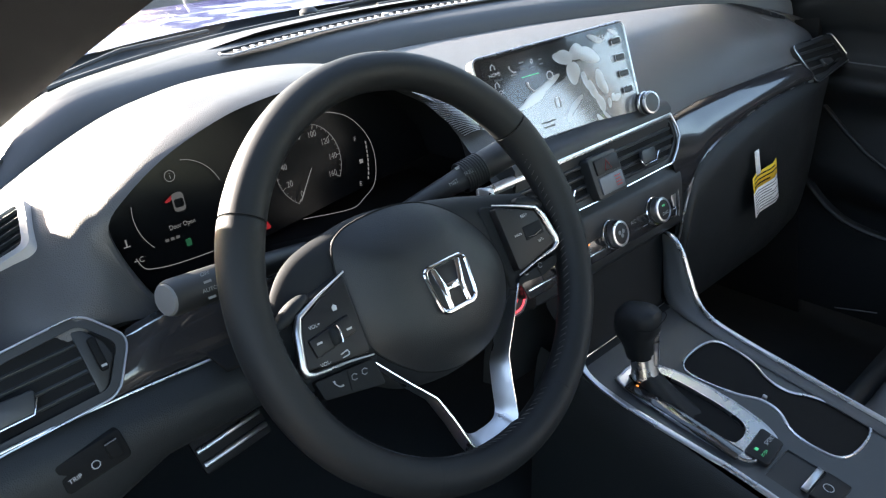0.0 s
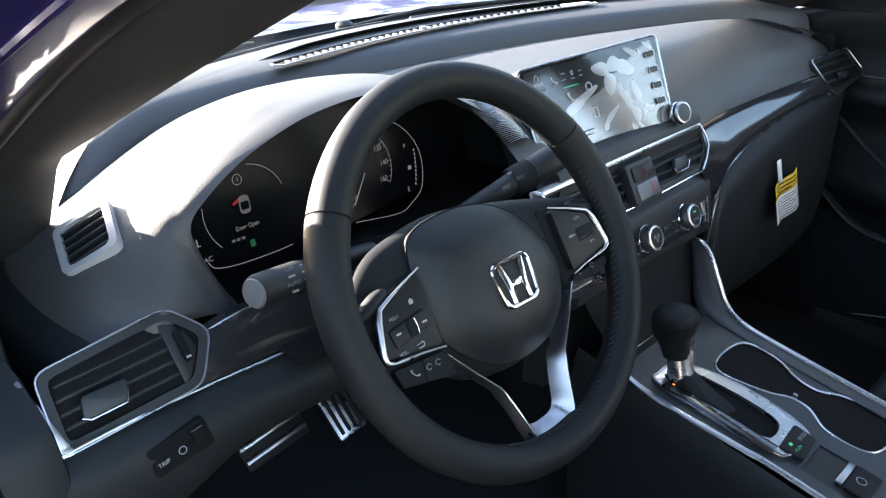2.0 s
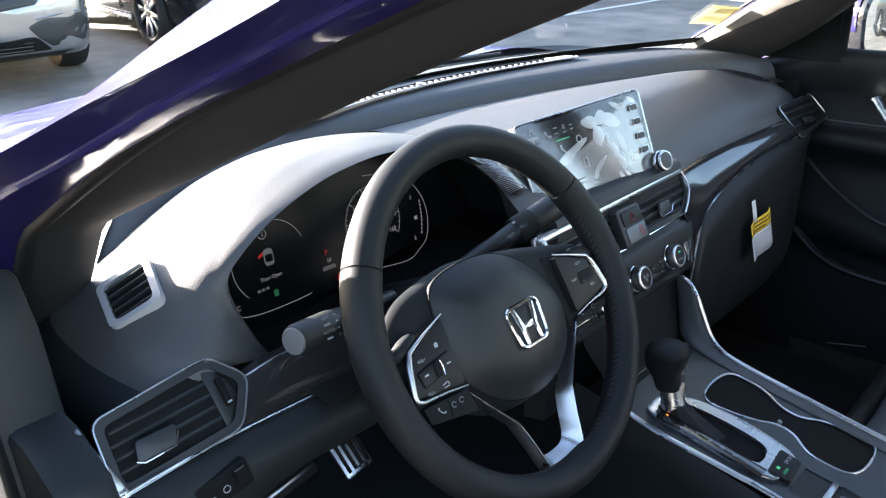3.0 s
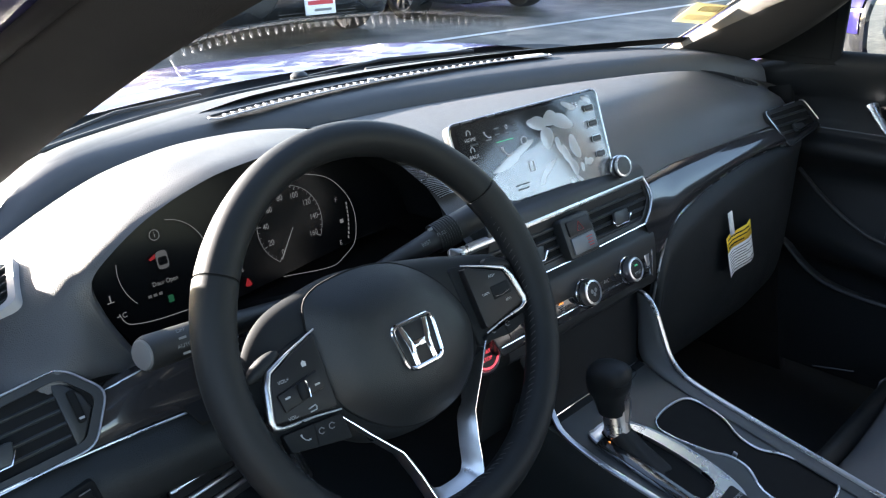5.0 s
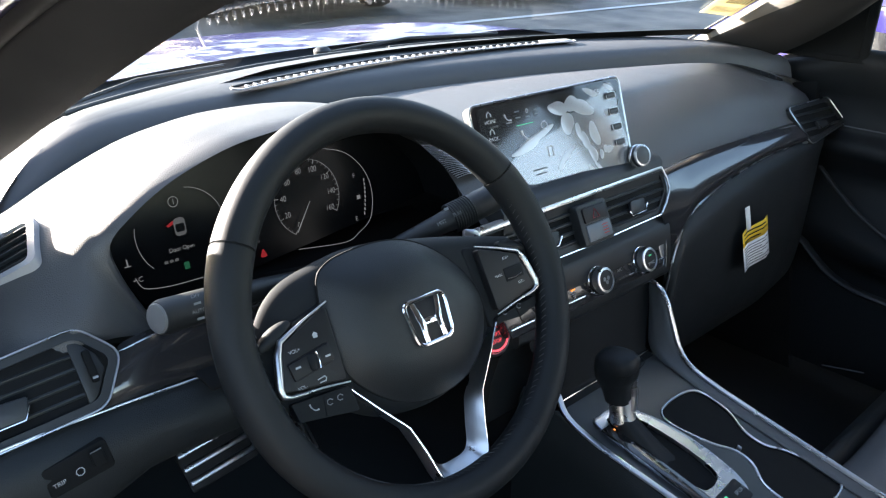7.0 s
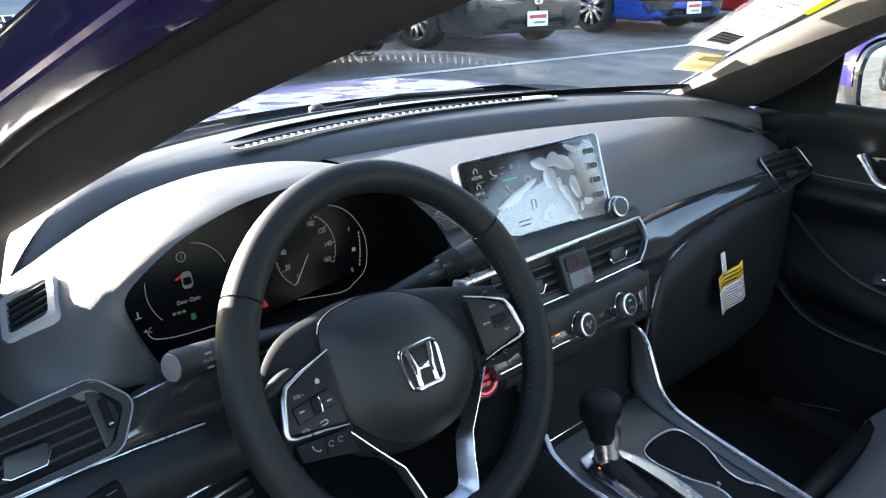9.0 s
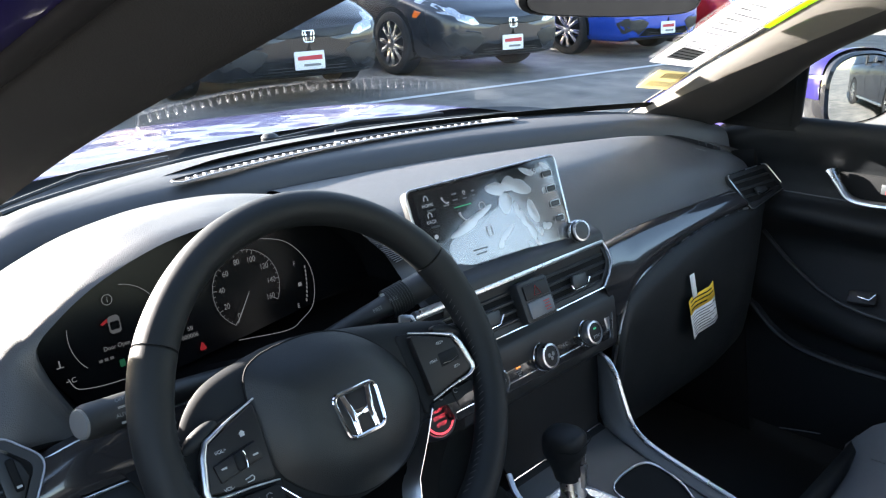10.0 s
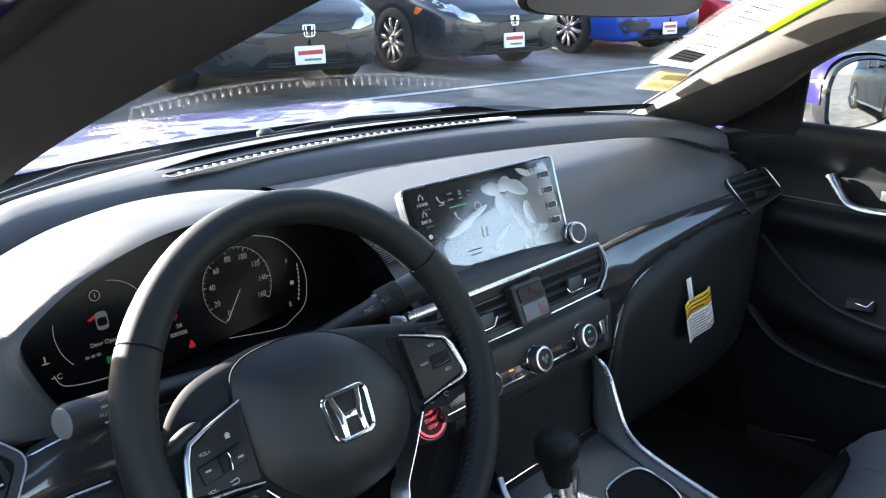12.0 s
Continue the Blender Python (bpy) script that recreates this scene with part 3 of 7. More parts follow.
part("tick", box(sdm @ Matrix.Translation((0.029, -0.010, 0.0012)), 0.005, 0.002, 0.0008), M_DIM, sd)


# ---- air vents ----
def slat_bm(m, x0, x1, y, chord, tilt, thick):
    a = radians(tilt)
    b = box(Matrix.Translation(((x0 + x1) / 2, y, -chord / 2)) @ Matrix.Rotation(a, 4, "X"), x1 - x0, thick, chord, thick * 0.35, 2)
    b.transform(m)
    return b


# outer vent of the driver's side
lv = thing("air_vent", (-0.69, 0.17, 0.83), "black slatted dash air vent in a satin silver frame", "vent", "dash air vents")
lvo = Vector((-0.69, 0.1735, 0.829))
lvm = frame3(lvo, (1, 0.0, 0.04), (-0.10, -0.80, 0.55))
lvi = lvm.inverted()


def on(mi, *pts):
    return [((mi @ Vector(p)).x, (mi @ Vector(p)).y) for p in pts]


LV = on(lvi, (-0.750, 0.192, 0.853), (-0.633, 0.192, 0.866), (-0.603, 0.178, 0.835), (-0.629, 0.154, 0.800), (-0.755, 0.143, 0.800))


def inset(poly, d):
    c = Vector((sum(p[0] for p in poly) / len(poly), sum(p[1] for p in poly) / len(poly)))
    out = []
    n = len(poly)
    for i in range(n):
        p0, p1, p2 = Vector(poly[i - 1]), Vector(poly[i]), Vector(poly[(i + 1) % n])
        e1, e2 = (p1 - p0).normalized(), (p2 - p1).normalized()
        n1, n2 = Vector((-e1.y, e1.x)), Vector((-e2.y, e2.x))
        if n1.dot(c - p1) < 0:
            n1 = -n1
        if n2.dot(c - p1) < 0:
            n2 = -n2
        b = (n1 + n2).normalized()
        out.append(tuple(p1 + b * d / max(0.35, b.dot(n1))))
    return out


def soft_poly(poly, r, n=4):
    out = []
    m = len(poly)
    for i in range(m):
        p0, p1, p2 = Vector(poly[i - 1]), Vector(poly[i]), Vector(poly[(i + 1) % m])
        a = p1 + (p0 - p1).normalized() * min(r, (p0 - p1).length * 0.45)
        b = p1 + (p2 - p1).normalized() * min(r, (p2 - p1).length * 0.45)
        for k in range(n + 1):
            f = k / n
            out.append(tuple(a * (1 - f) ** 2 + p1 * 2 * f * (1 - f) + b * f * f))
    return out


def vent(thing_, m, poly, slats, chord, tilt, frame_w, frame_mat, depth=0.035, th=0.0045, smat=None, x0=None, x1=None, r=0.010):
    o_, i_ = soft_poly(poly, r), soft_poly(inset(poly, frame_w), r * 0.8)
    part("frame", plate(o_, [i_], m, 0.010), frame_mat, thing_)
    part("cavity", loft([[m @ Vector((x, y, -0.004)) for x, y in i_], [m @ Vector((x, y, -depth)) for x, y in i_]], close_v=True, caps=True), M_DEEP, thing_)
    ins = inset(poly, frame_w * 1.05)
    yl, yh = min(p[1] for p in ins), max(p[1] for p in ins)
    for i in range(slats):
        y = yl + (yh - yl) * (i + 0.5) / slats
        xs_ = []
        for k in range(len(ins)):
            p, q = ins[k], ins[(k + 1) % len(ins)]
            if (p[1] - y) * (q[1] - y) < 0:
                xs_.append(p[0] + (q[0] - p[0]) * (y - p[1]) / (q[1] - p[1]))
        if len(xs_) < 2:
            continue
        a, b = min(xs_), max(xs_)
        a, b = (a if x0 is None else max(a, x0)), (b if x1 is None else min(b, x1))
        if b - a > 0.01:
            part("slat", slat_bm(m, a, b, y, chord, tilt, th), smat or M_VENT, thing_)
    return yl, yh


vent(lv, lvm, LV, 5, 0.026, 40, 0.0085, M_BLACK, x1=0.047, th=0.0035)
part("trim_ring", tube([lvm @ Vector((x, y, 0.001)) for x, y in soft_poly(LV, 0.012)], 0.0011, 6, closed=True), M_SATIN, lv, "thin satin silver edge")
le = on(lvi, (-0.770, 0.192, 0.853), (-0.755, 0.143, 0.800))
part("outer_cheek", prism([(le[0][0] - 0.002, le[0][1] - 0.006), (le[0][0] + 0.010, le[0][1] + 0.002), (le[1][0] + 0.012, le[1][1] - 0.003), (le[1][0] - 0.006, le[1][1] - 0.004)], lvm @ Matrix.Translation((0, 0, 0.002)), 0.02, 0.003), M_SATIN, lv, "brushed silver outer cheek")
part("thumb_panel", prism([(0.0465, -0.030), (0.054, -0.027), (0.070, -0.004), (0.067, 0.010), (0.054, 0.029), (0.0465, 0.031)], lvm @ Matrix.Translation((0, 0, -0.002)), 0.02, 0.0015), M_BLACK, lv)
part("thumb_wheel", box(lvm @ Matrix.Translation((0.0585, 0.002, 0.0)), 0.007, 0.030, 0.006, 0.002), M_DEEP, lv)
part("tick", box(lvm @ Matrix.Translation((0.0585, -0.009, 0.0035)), 0.0045, 0.002, 0.001), M_INK, lv)
part("tab", prism(soft_poly([(-0.036, -0.014), (0.002, -0.014), (0.008, 0.004), (-0.030, 0.006)], 0.004), lvm @ Matrix.Translation((-0.004, -0.006, 0.006)), 0.006, 0.0012), M_VENT, lv)
part("tab_edge", tube([lvm @ Vector(p) for p in ((-0.040, -0.017, 0.006), (-0.034, -0.021, 0.007), (-0.004, -0.021, 0.007), (0.003, -0.010, 0.006))], 0.0009, 6), M_CHROME, lv)

# small vent in the hood's flank
sv = thing("air_vent", (-0.655, 0.27, 0.91), "small rectangular dash vent in a sunlit frame", "vent", "dash air vents")
SVQ = [Vector(q) for q in ((-0.664, 0.334, 0.908), (-0.616, 0.308, 0.936), (-0.638, 0.244, 0.913), (-0.684, 0.270, 0.890))]
svm = frame3(sum(SVQ, Vector()) / 4 + Vector((-0.002, -0.001, 0.002)), SVQ[1] - SVQ[0], (-0.55, -0.1, 0.83))
SV = on(svm.inverted(), *SVQ)
# frame colour raised to look sunlit where the sun misses it
vent(sv, svm, SV, 5, 0.016, 10, 0.0072, M_LITFRAME, 0.03, 0.0016, M_VENT)

# passenger's outer vent
pv = thing("air_vent", (0.70, 0.12, 0.85), "black slatted dash air vent with a thin chrome tab", "vent", "dash air vents")
pvm = frame3((0.695, 0.115, 0.848), (1, -0.06, -0.02), (-0.05, -0.82, 0.55))
pvi = pvm.inverted()
PV = on(pvi, (0.617, 0.137, 0.882), (0.764, 0.134, 0.880), (0.790, 0.100, 0.832), (0.645, 0.098, 0.815))
vent(pv, pvm, PV, 4, 0.026, 26, 0.008, M_BLACK)
part("trim_ring", tube([pvm @ Vector((x, y, 0.001)) for x, y in soft_poly(PV, 0.012)], 0.0012, 6, closed=True), M_SATIN, pv)
part("tab", prism(soft_poly([(-0.01, -0.016), (0.022, -0.016), (0.024, -0.004), (-0.012, 0.0)], 0.004), pvm @ Matrix.Translation((0.0, 0.0, 0.006)), 0.006, 0.001), M_VENT, pv)
part("tab_edge", tube([pvm @ Vector(p) for p in ((-0.012, -0.008, 0.007), (-0.006, -0.017, 0.007), (0.02, -0.014, 0.007), (0.03, -0.010, 0.007))], 0.0011, 6), M_CHROME, pv)

# centre vent with hazard switch
cv = thing("center_air_vent", (0.0, 0.11, 0.83), "wide black centre air vent in a satin chrome frame", "vent", "dash air vents")
cvm = frame3((0.0, 0.113, 0.832), (1, 0, 0), (0, -0.90, 0.43))
CV = [(-0.196, 0.030), (0.190, 0.030), (0.194, -0.004), (0.160, -0.034), (-0.166, -0.034), (-0.200, -0.004)]
vent(cv, cvm, CV, 4, 0.026, 24, 0.007, M_BLACK)
part("chrome_bar", prism([(-0.198, 0.0255), (0.192, 0.0255), (0.190, 0.0355), (-0.196, 0.0355)], cvm @ Matrix.Translation((0, 0, 0.004)), 0.012, 0.003), M_SATIN, cv, "satin chrome top bar")
part("chrome_edge", tube([cvm @ Vector(p) for p in ((0.188, 0.030, 0.003), (0.194, 0.012, 0.003), (0.193, -0.004, 0.003), (0.178, -0.020, 0.003), (0.158, -0.034, 0.003))], 0.0030, 8, flat=0.6), M_SATIN, cv)
part("chrome_edge", tube([cvm @ Vector(p) for p in ((0.158, -0.034, 0.003), (0.0, -0.036, 0.002), (-0.166, -0.035, 0.002))], 0.0013, 6), M_CHROME, cv)
part("hazard_housing", prism(soft_poly([(-0.030, 0.020), (0.032, 0.020), (0.034, -0.036), (-0.030, -0.036)], 0.006), cvm @ Matrix.Translation((0.002, 0, 0.012)), 0.03, 0.003), M_BLACK, cv)
hz = part("hazard_button", prism(soft_poly([(-0.022, 0.014), (0.026, 0.014), (0.027, -0.006), (-0.022, -0.006)], 0.003), cvm @ Matrix.Translation((0.002, 0, 0.0145)), 0.006, 0.001), M_SWITCH, cv)
part("triangle", tube([cvm @ Vector(p) for p in ((-0.004, -0.002, 0.0152), (0.010, -0.002, 0.0152), (0.003, 0.010, 0.0152))], 0.0006, 5, closed=True), M_REDPRINT, hz)
part("airbag_lamp", prism(soft_poly([(-0.022, -0.009), (0.027, -0.009), (0.027, -0.031), (-0.022, -0.031)], 0.002), cvm @ Matrix.Translation((0.002, 0, 0.0142)), 0.006, 0.0008), M_LAMP, cv, "dim bluish airbag indicator panel")
for i in range(4):
    part("mark", box(cvm @ Matrix.Translation((0.016, -0.014 - 0.004 * i, 0.0148)), 0.012 - 0.002 * (i % 2), 0.0015, 0.0006), M_REDPRINT, cv)
for xx in (0.095, -0.095):
    part("tab", prism(soft_poly([(-0.018, -0.014), (0.014, -0.014), (0.020, 0.002), (-0.012, 0.004)], 0.004), cvm @ Matrix.Translation((xx + 0.01, -0.004, 0.007)), 0.006, 0.001), M_VENT, cv)
    part("tab_edge", tube([cvm @ Vector((xx + 0.01 + a, -0.004 + b, 0.008)) for a, b in ((-0.022, -0.008), (-0.018, -0.016), (0.012, -0.016), (0.022, -0.006))], 0.0009, 6), M_CHROME, cv)


# ---- climate panel ----
cp = thing("climate_control_panel", (0, 0.09, 0.745), "glossy black climate control panel with three round knobs", "control panel")
cpm = frame3((0.0, 0.092, 0.745), (1, 0, 0), (0, -0.93, 0.36))
part("face", prism(soft_poly([(-0.185, 0.026), (0.182, 0.026), (0.165, -0.024), (-0.168, -0.024)], 0.005), cpm, 0.02, 0.0015), M_GLOSS, cp)
part("chrome_line", tube([cpm @ Vector(p) for p in ((-0.186, 0.028, 0.001), (0.0, 0.0285, 0.001), (0.184, 0.028, 0.001), (0.178, 0.004, 0.001), (0.166, -0.026, 0.001))], 0.0013, 6), M_CHROME, cp)
part("chrome_line", tube([cpm @ Vector(p) for p in ((-0.168, -0.012, 0.0015), (0.0, -0.0125, 0.0015), (0.165, -0.012, 0.0015))], 0.0011, 6), M_CHROME, cp)
part("silver_corner", prism([(0.158, 0.016), (0.176, 0.020), (0.166, -0.010), (0.160, -0.010)], cpm @ Matrix.Translation((0, 0, 0.001)), 0.003, 0.0005), M_SATIN, cp)
for kx in (-0.099, 0.004, 0.107):
    km = cpm @ Matrix.Translation((kx, 0.001, 0.0))
    kn = part("knob", lathe(km, [(0.0185, -0.002), (0.0185, 0.008), (0.0165, 0.009), (0.0165, 0.018), (0.0158, 0.019)], 40), M_BLACK, cp)
    part("knob_ring", lathe(km, [(0.0170, 0.009), (0.0178, 0.010), (0.0178, 0.018), (0.0168, 0.020), (0.0142, 0.0205), (0.0138, 0.0195)], 40), M_SATIN, kn, "satin silver ring")
    part("knob_base_ring", lathe(km, [(0.0190, 0.000), (0.0196, 0.001), (0.0196, 0.005), (0.0186, 0.006)], 40), M_CHROME, kn)
    part("knob_cap", lathe(km, [(0.0140, 0.0196), (0.008, 0.0203), (0.0001, 0.0205)], 32), M_SWITCH, kn)
    if kx > 0.1:
        word("SYNC", km @ Matrix.Translation((0, -0.005, 0.0206)), 0.0062, M_INK, kn)
        part("lamp", box(km @ Matrix.Translation((0, 0.006, 0.0206)), 0.006, 0.0022, 0.0008), M_GREEN, kn)
    elif kx < 0:
        word("AUTO", km @ Matrix.Translation((0, 0, 0.0206)), 0.0062, M_INK, kn)
    else:
        for a, b in ((-0.004, 0.002), (0.004, 0.002), (0.0, -0.003)):
            part("fan_mark", lathe(km @ Matrix.Translation((a, b, 0.0206)), [(0.0001, 0.0004), (0.0028, 0.0004), (0.003, 0)], 10), M_DIM, kn)
word("A/C", cpm @ Matrix.Translation((0.058, 0.0, 0.0012)), 0.0075, M_DIM, cp)
for a in (-0.05, 0.048):
    part("seat_heat_mark", tube([cpm @ Vector((a + p, q, 0.0012)) for p, q in ((-0.003, 0.020), (-0.003, 0.013), (0.003, 0.013), (0.004, 0.019))], 0.0006, 5), M_DIM, cp)
part("lamp", box(cpm @ Matrix.Translation((-0.044, 0.002, 0.0012)), 0.008, 0.002, 0.001), M_ORANGE, cp)
part("lamp", box(cpm @ Matrix.Translation((-0.030, 0.012, 0.0012)), 0.003, 0.003, 0.0008), M_DIM, cp)
for i in range(3):
    part("defrost_mark", box(cpm @ Matrix.Translation((-0.044, -0.003 - 0.003 * i, 0.0012)), 0.010 - 0.003 * i, 0.0013, 0.0008), M_DIM, cp)

# ---- display ----
SO, SX, SY = Vector((-0.117, 0.215, 0.977)), Vector((0.9879, -0.1474, 0.0478)), Vector((0.0077, 0.3550, 0.9348))
SN = SX.cross(SY).normalized()
sm = frame3(SO, SX, SN)
sc = thing("touchscreen_display", (0.01, 0.19, 0.92), "tablet-style touchscreen under a bubbled protective film", "display")
SCR = soft_poly([(-0.006, 0.004), (0.256, 0.004), (0.252, -0.136), (-0.002, -0.140)], 0.011, 6)
part("housing", prism(SCR, sm @ Matrix.Translation((0, 0, -0.002)), 0.016, 0.003), M_BLACK, sc)
part("rim", tube([sm @ Vector((x, y, -0.001)) for x, y in SCR], 0.0016, 8, closed=True), M_SATIN, sc, "polished silver edge")
part("panel", prism(soft_poly([(-0.004, 0.002), (0.254, 0.002), (0.250, -0.134), (0.0, -0.138)], 0.010, 6), sm, 0.003), M_SCREEN, sc, "glossy black display glass")
part("stand", prism(rrect(0.14, 0.07, 0.01), sm @ Matrix.Translation((0.125, -0.09, -0.017)), 0.05, 0.004), M_BLACK, sc)


def film_mat():
    m = bpy.data.materials.new("protective film")
    m.use_nodes = True
    n, l = m.node_tree.nodes, m.node_tree.links
    n.remove(n["Principled BSDF"])
    tr, gl, df, m1, m2 = n.new("ShaderNodeBsdfTransparent"), n.new("ShaderNodeBsdfGlossy"), n.new("ShaderNodeBsdfDiffuse"), n.new("ShaderNodeMixShader"), n.new("ShaderNodeMixShader")
    tr.inputs["Color"].default_value = (0.75, 0.76, 0.77, 1)
    gl.inputs["Roughness"].default_value = 0.10
    gl.inputs["Color"].default_value = (1.0, 0.95, 0.90, 1)
    df.inputs["Color"].default_value = (0.75, 0.75, 0.74, 1)
    m1.inputs["Fac"].default_value = FILM_GLOSS
    m2.inputs["Fac"].default_value = FILM_HAZE
    l.new(tr.outputs["BSDF"], m1.inputs[1])
    l.new(gl.outputs["BSDF"], m1.inputs[2])
    l.new(m1.outputs["Shader"], m2.inputs[1])
    l.new(df.outputs["BSDF"], m2.inputs[2])
    l.new(m2.outputs["Shader"], n["Material Output"].inputs["Surface"])
    return m


FILM_GLOSS, FILM_HAZE = 0.035, 0.010
M_FILM = film_mat()
FILM_GLOSS, FILM_HAZE = 0.13, 0.13
M_AIR = film_mat()
FILM_GLOSS, FILM_HAZE = 0.20, 0.34
M_BUBBLE = film_mat()
part("protective_film", prism(soft_poly([(0.004, -0.001), (0.250, -0.001), (0.246, -0.131), (0.004, -0.135)], 0.006), sm @ Matrix.Translation((0, 0, 0.0012)), 0.0003), M_FILM, sc, "clear film clinging to the glass")
AIR = [(0.21, 0.52), (0.33, 0.45), (0.525, 0.36), (0.545, 0.31), (0.60, 0.26), (0.70, 0.22), (0.79, 0.13), (0.90, 0.06), (0.965, 0.04), (0.978, 0.30), (0.972, 0.935), (0.60, 0.95), (0.26, 0.965), (0.19, 0.80), (0.155, 0.62)]
part("air_pocket", prism(ring_pts([(-0.002 + 0.25 * u, 0.002 - 0.138 * v) for u, v in AIR], 60), sm @ Matrix.Translation((0, 0, 0.00155)), 0.0002), M_AIR, sc, "hazy film lifted off by trapped air")
BUB = [(0.135, -0.022, 0.017, 0.009, -25), (0.160, -0.020, 0.012, 0.012, 10), (0.178, -0.028, 0.020, 0.010, -15), (0.146, -0.044, 0.011, 0.015, 10), (0.090, -0.052, 0.030, 0.006, 18), (0.070, -0.062, 0.026, 0.006, 12), (0.163, -0.058, 0.004, 0.014, 5), (0.172, -0.073, 0.006, 0.014, 8), (0.190, -0.066, 0.009, 0.016, 12), (0.181, -0.092, 0.007, 0.012, 10), (0.135, -0.085, 0.020, 0.004, 30), (0.122, -0.096, 0.010, 0.004, 55), (0.196, -0.096, 0.004, 0.006, 0), (0.212, -0.092, 0.006, 0.005, 0), (0.176, -0.117, 0.004, 0.014, 30), (0.187, -0.112, 0.003, 0.010, 40), (0.133, -0.121, 0.005, 0.007, 0), (0.142, -0.128, 0.004, 0.005, 0), (0.222, -0.042, 0.006, 0.006, 0), (0.205, -0.090, 0.004, 0.005, 0), (0.197, -0.010, 0.016, 0.004, -30), (0.232, -0.008, 0.009, 0.004, -30)]
for bx, by, ra, rb, an in BUB:
    pr = [(1.0, 0.0), (0.9, 0.00005), (0.5, 0.00008), (0.02, 0.0001)]
    b = lathe(Matrix(), pr, 20)
    for v in b.verts:
        q = math.atan2(v.co.y, v.co.x)
        w = 1 + 0.13 * math.sin(2 * q + bx * 90) + 0.08 * math.sin(3 * q + by * 120)
        v.co.x, v.co.y = v.co.x * ra * w, v.co.y * rb * w
    b.transform(sm @ Matrix.Translation((bx, by, 0.0017)) @ Matrix.Rotation(radians(an), 4, "Z"))
    part("bubble", b, M_BUBBLE, sc)
for by, bx in ((-0.020, 0.231), (-0.042, 0.2315), (-0.064, 0.232), (-0.086, 0.2325)):
    kb = part("side_button", prism(soft_poly([(-0.0085, 0.0042), (0.0085, 0.0042), (0.0085, -0.0042), (-0.0085, -0.0042)], 0.002), sm @ Matrix.Translation((bx, by, 0.004)), 0.003, 0.0006), M_BLACK, sc)
    part("button_rim", tube([sm @ Vector((bx + x, by + y, 0.0042)) for x, y in rrect(0.0172, 0.0086, 0.002, 4)], 0.0006, 5, closed=True), M_SATIN, kb)
    part("button_inset", box(sm @ Matrix.Translation((bx, by, 0.0042)), 0.012, 0.0024, 0.0008), M_DKSATIN, kb)
for nm, bx, by in (("HOME", 0.021, -0.020), ("BACK", 0.021, -0.042)):
    word(nm, sm @ Matrix.Translation((bx, by, 0.002)), 0.0062, M_TEXTGREY, sc)
    part("side_button", box(sm @ Matrix.Translation((bx + 0.004, by - 0.007, 0.0025)), 0.013, 0.0022, 0.002, 0.0005), M_DKSATIN, sc)
    part("icon", tube([sm @ Vector((bx - 0.003, by + 0.006, 0.002)), sm @ Vector((bx - 0.003, by + 0.010, 0.002)), sm @ Vector((bx, by + 0.013, 0.002)), sm @ Vector((bx + 0.003, by + 0.010, 0.002)), sm @ Vector((bx + 0.003, by + 0.006, 0.002))], 0.0006, 5), M_TEXTGREY, sc)
part("side_button", box(sm @ Matrix.Translation((0.025, -0.070, 0.0025)), 0.013, 0.0022, 0.002, 0.0005), M_DKSATIN, sc)
part("icon", lathe(sm @ Matrix.Translation((0.022, -0.062, 0.002)), [(0.0001, 0.0004), (0.003, 0.0004), (0.0032, 0)], 14), M_TEXTGREY, sc)


def phone_icon(m, s, mt, par):
    return part("icon", tube([m @ Vector((a * s, b * s, 0.002)) for a, b in ((-1, 1), (-0.9, 0.2), (-0.3, -0.6), (0.4, -1), (1.0, -0.9))], [0.28 * s, 0.16 * s, 0.14 * s, 0.16 * s, 0.28 * s], 6), mt, par)


phone_icon(sm @ Matrix.Translation((0.050, -0.019, 0)), 0.0045, M_TEXTGREY, sc)
phone_icon(sm @ Matrix.Translation((0.074, -0.046, 0)), 0.0065, M_TEXTGREY, sc)
word("0", sm @ Matrix.Translation((0.082, -0.016, 0.002)), 0.009, M_TEXTGREY, sc)
word("2:55", sm @ Matrix.Translation((0.204, -0.012, 0.0024)), 0.011, M_TEXTGREY, sc)
part("underline", box(sm @ Matrix.Translation((0.075, -0.032, 0.002)), 0.028, 0.0009, 0.0005), M_GREEN, sc)
part("gear_icon", tube([sm @ Vector((0.106 + 0.0048 * (1 + 0.16 * (k % 2)) * math.cos(k * math.pi / 8), -0.039 + 0.0048 * (1 + 0.16 * (k % 2)) * math.sin(k * math.pi / 8), 0.002)) for k in range(16)], 0.0007, 5, closed=True), M_TEXTGREY, sc)
part("fuel_icon", tube([sm @ Vector((0.108 + a, -0.074 + b, 0.002)) for a, b in ((-0.004, -0.007), (-0.004, 0.006), (0.004, 0.006), (0.004, -0.007))], 0.0008, 5, closed=True), M_TEXTGREY, sc)
for a, b, w in ((0.066, -0.014, 0.008), (0.097, -0.016, 0.006), (0.066, -0.022, 0.008), (0.097, -0.022, 0.006), (0.082, -0.023, 0.007), (0.050, -0.026, 0.009), (0.085, -0.094, 0.024), (0.085, -0.100, 0.018), (0.085, -0.113, 0.016)):
    part("caption_bar", box(sm @ Matrix.Translation((a, b, 0.002)), w, 0.0018, 0.0004), M_DIM, sc)
km = sm @ Matrix.Translation((0.2545, -0.112, 0.0))
kn = part("volume_knob", lathe(km, [(0.0125, -0.004), (0.0140, -0.002), (0.0140, 0.003), (0.0155, 0.004), (0.0155, 0.016), (0.0145, 0.018)], 40), M_BLACK, sc)
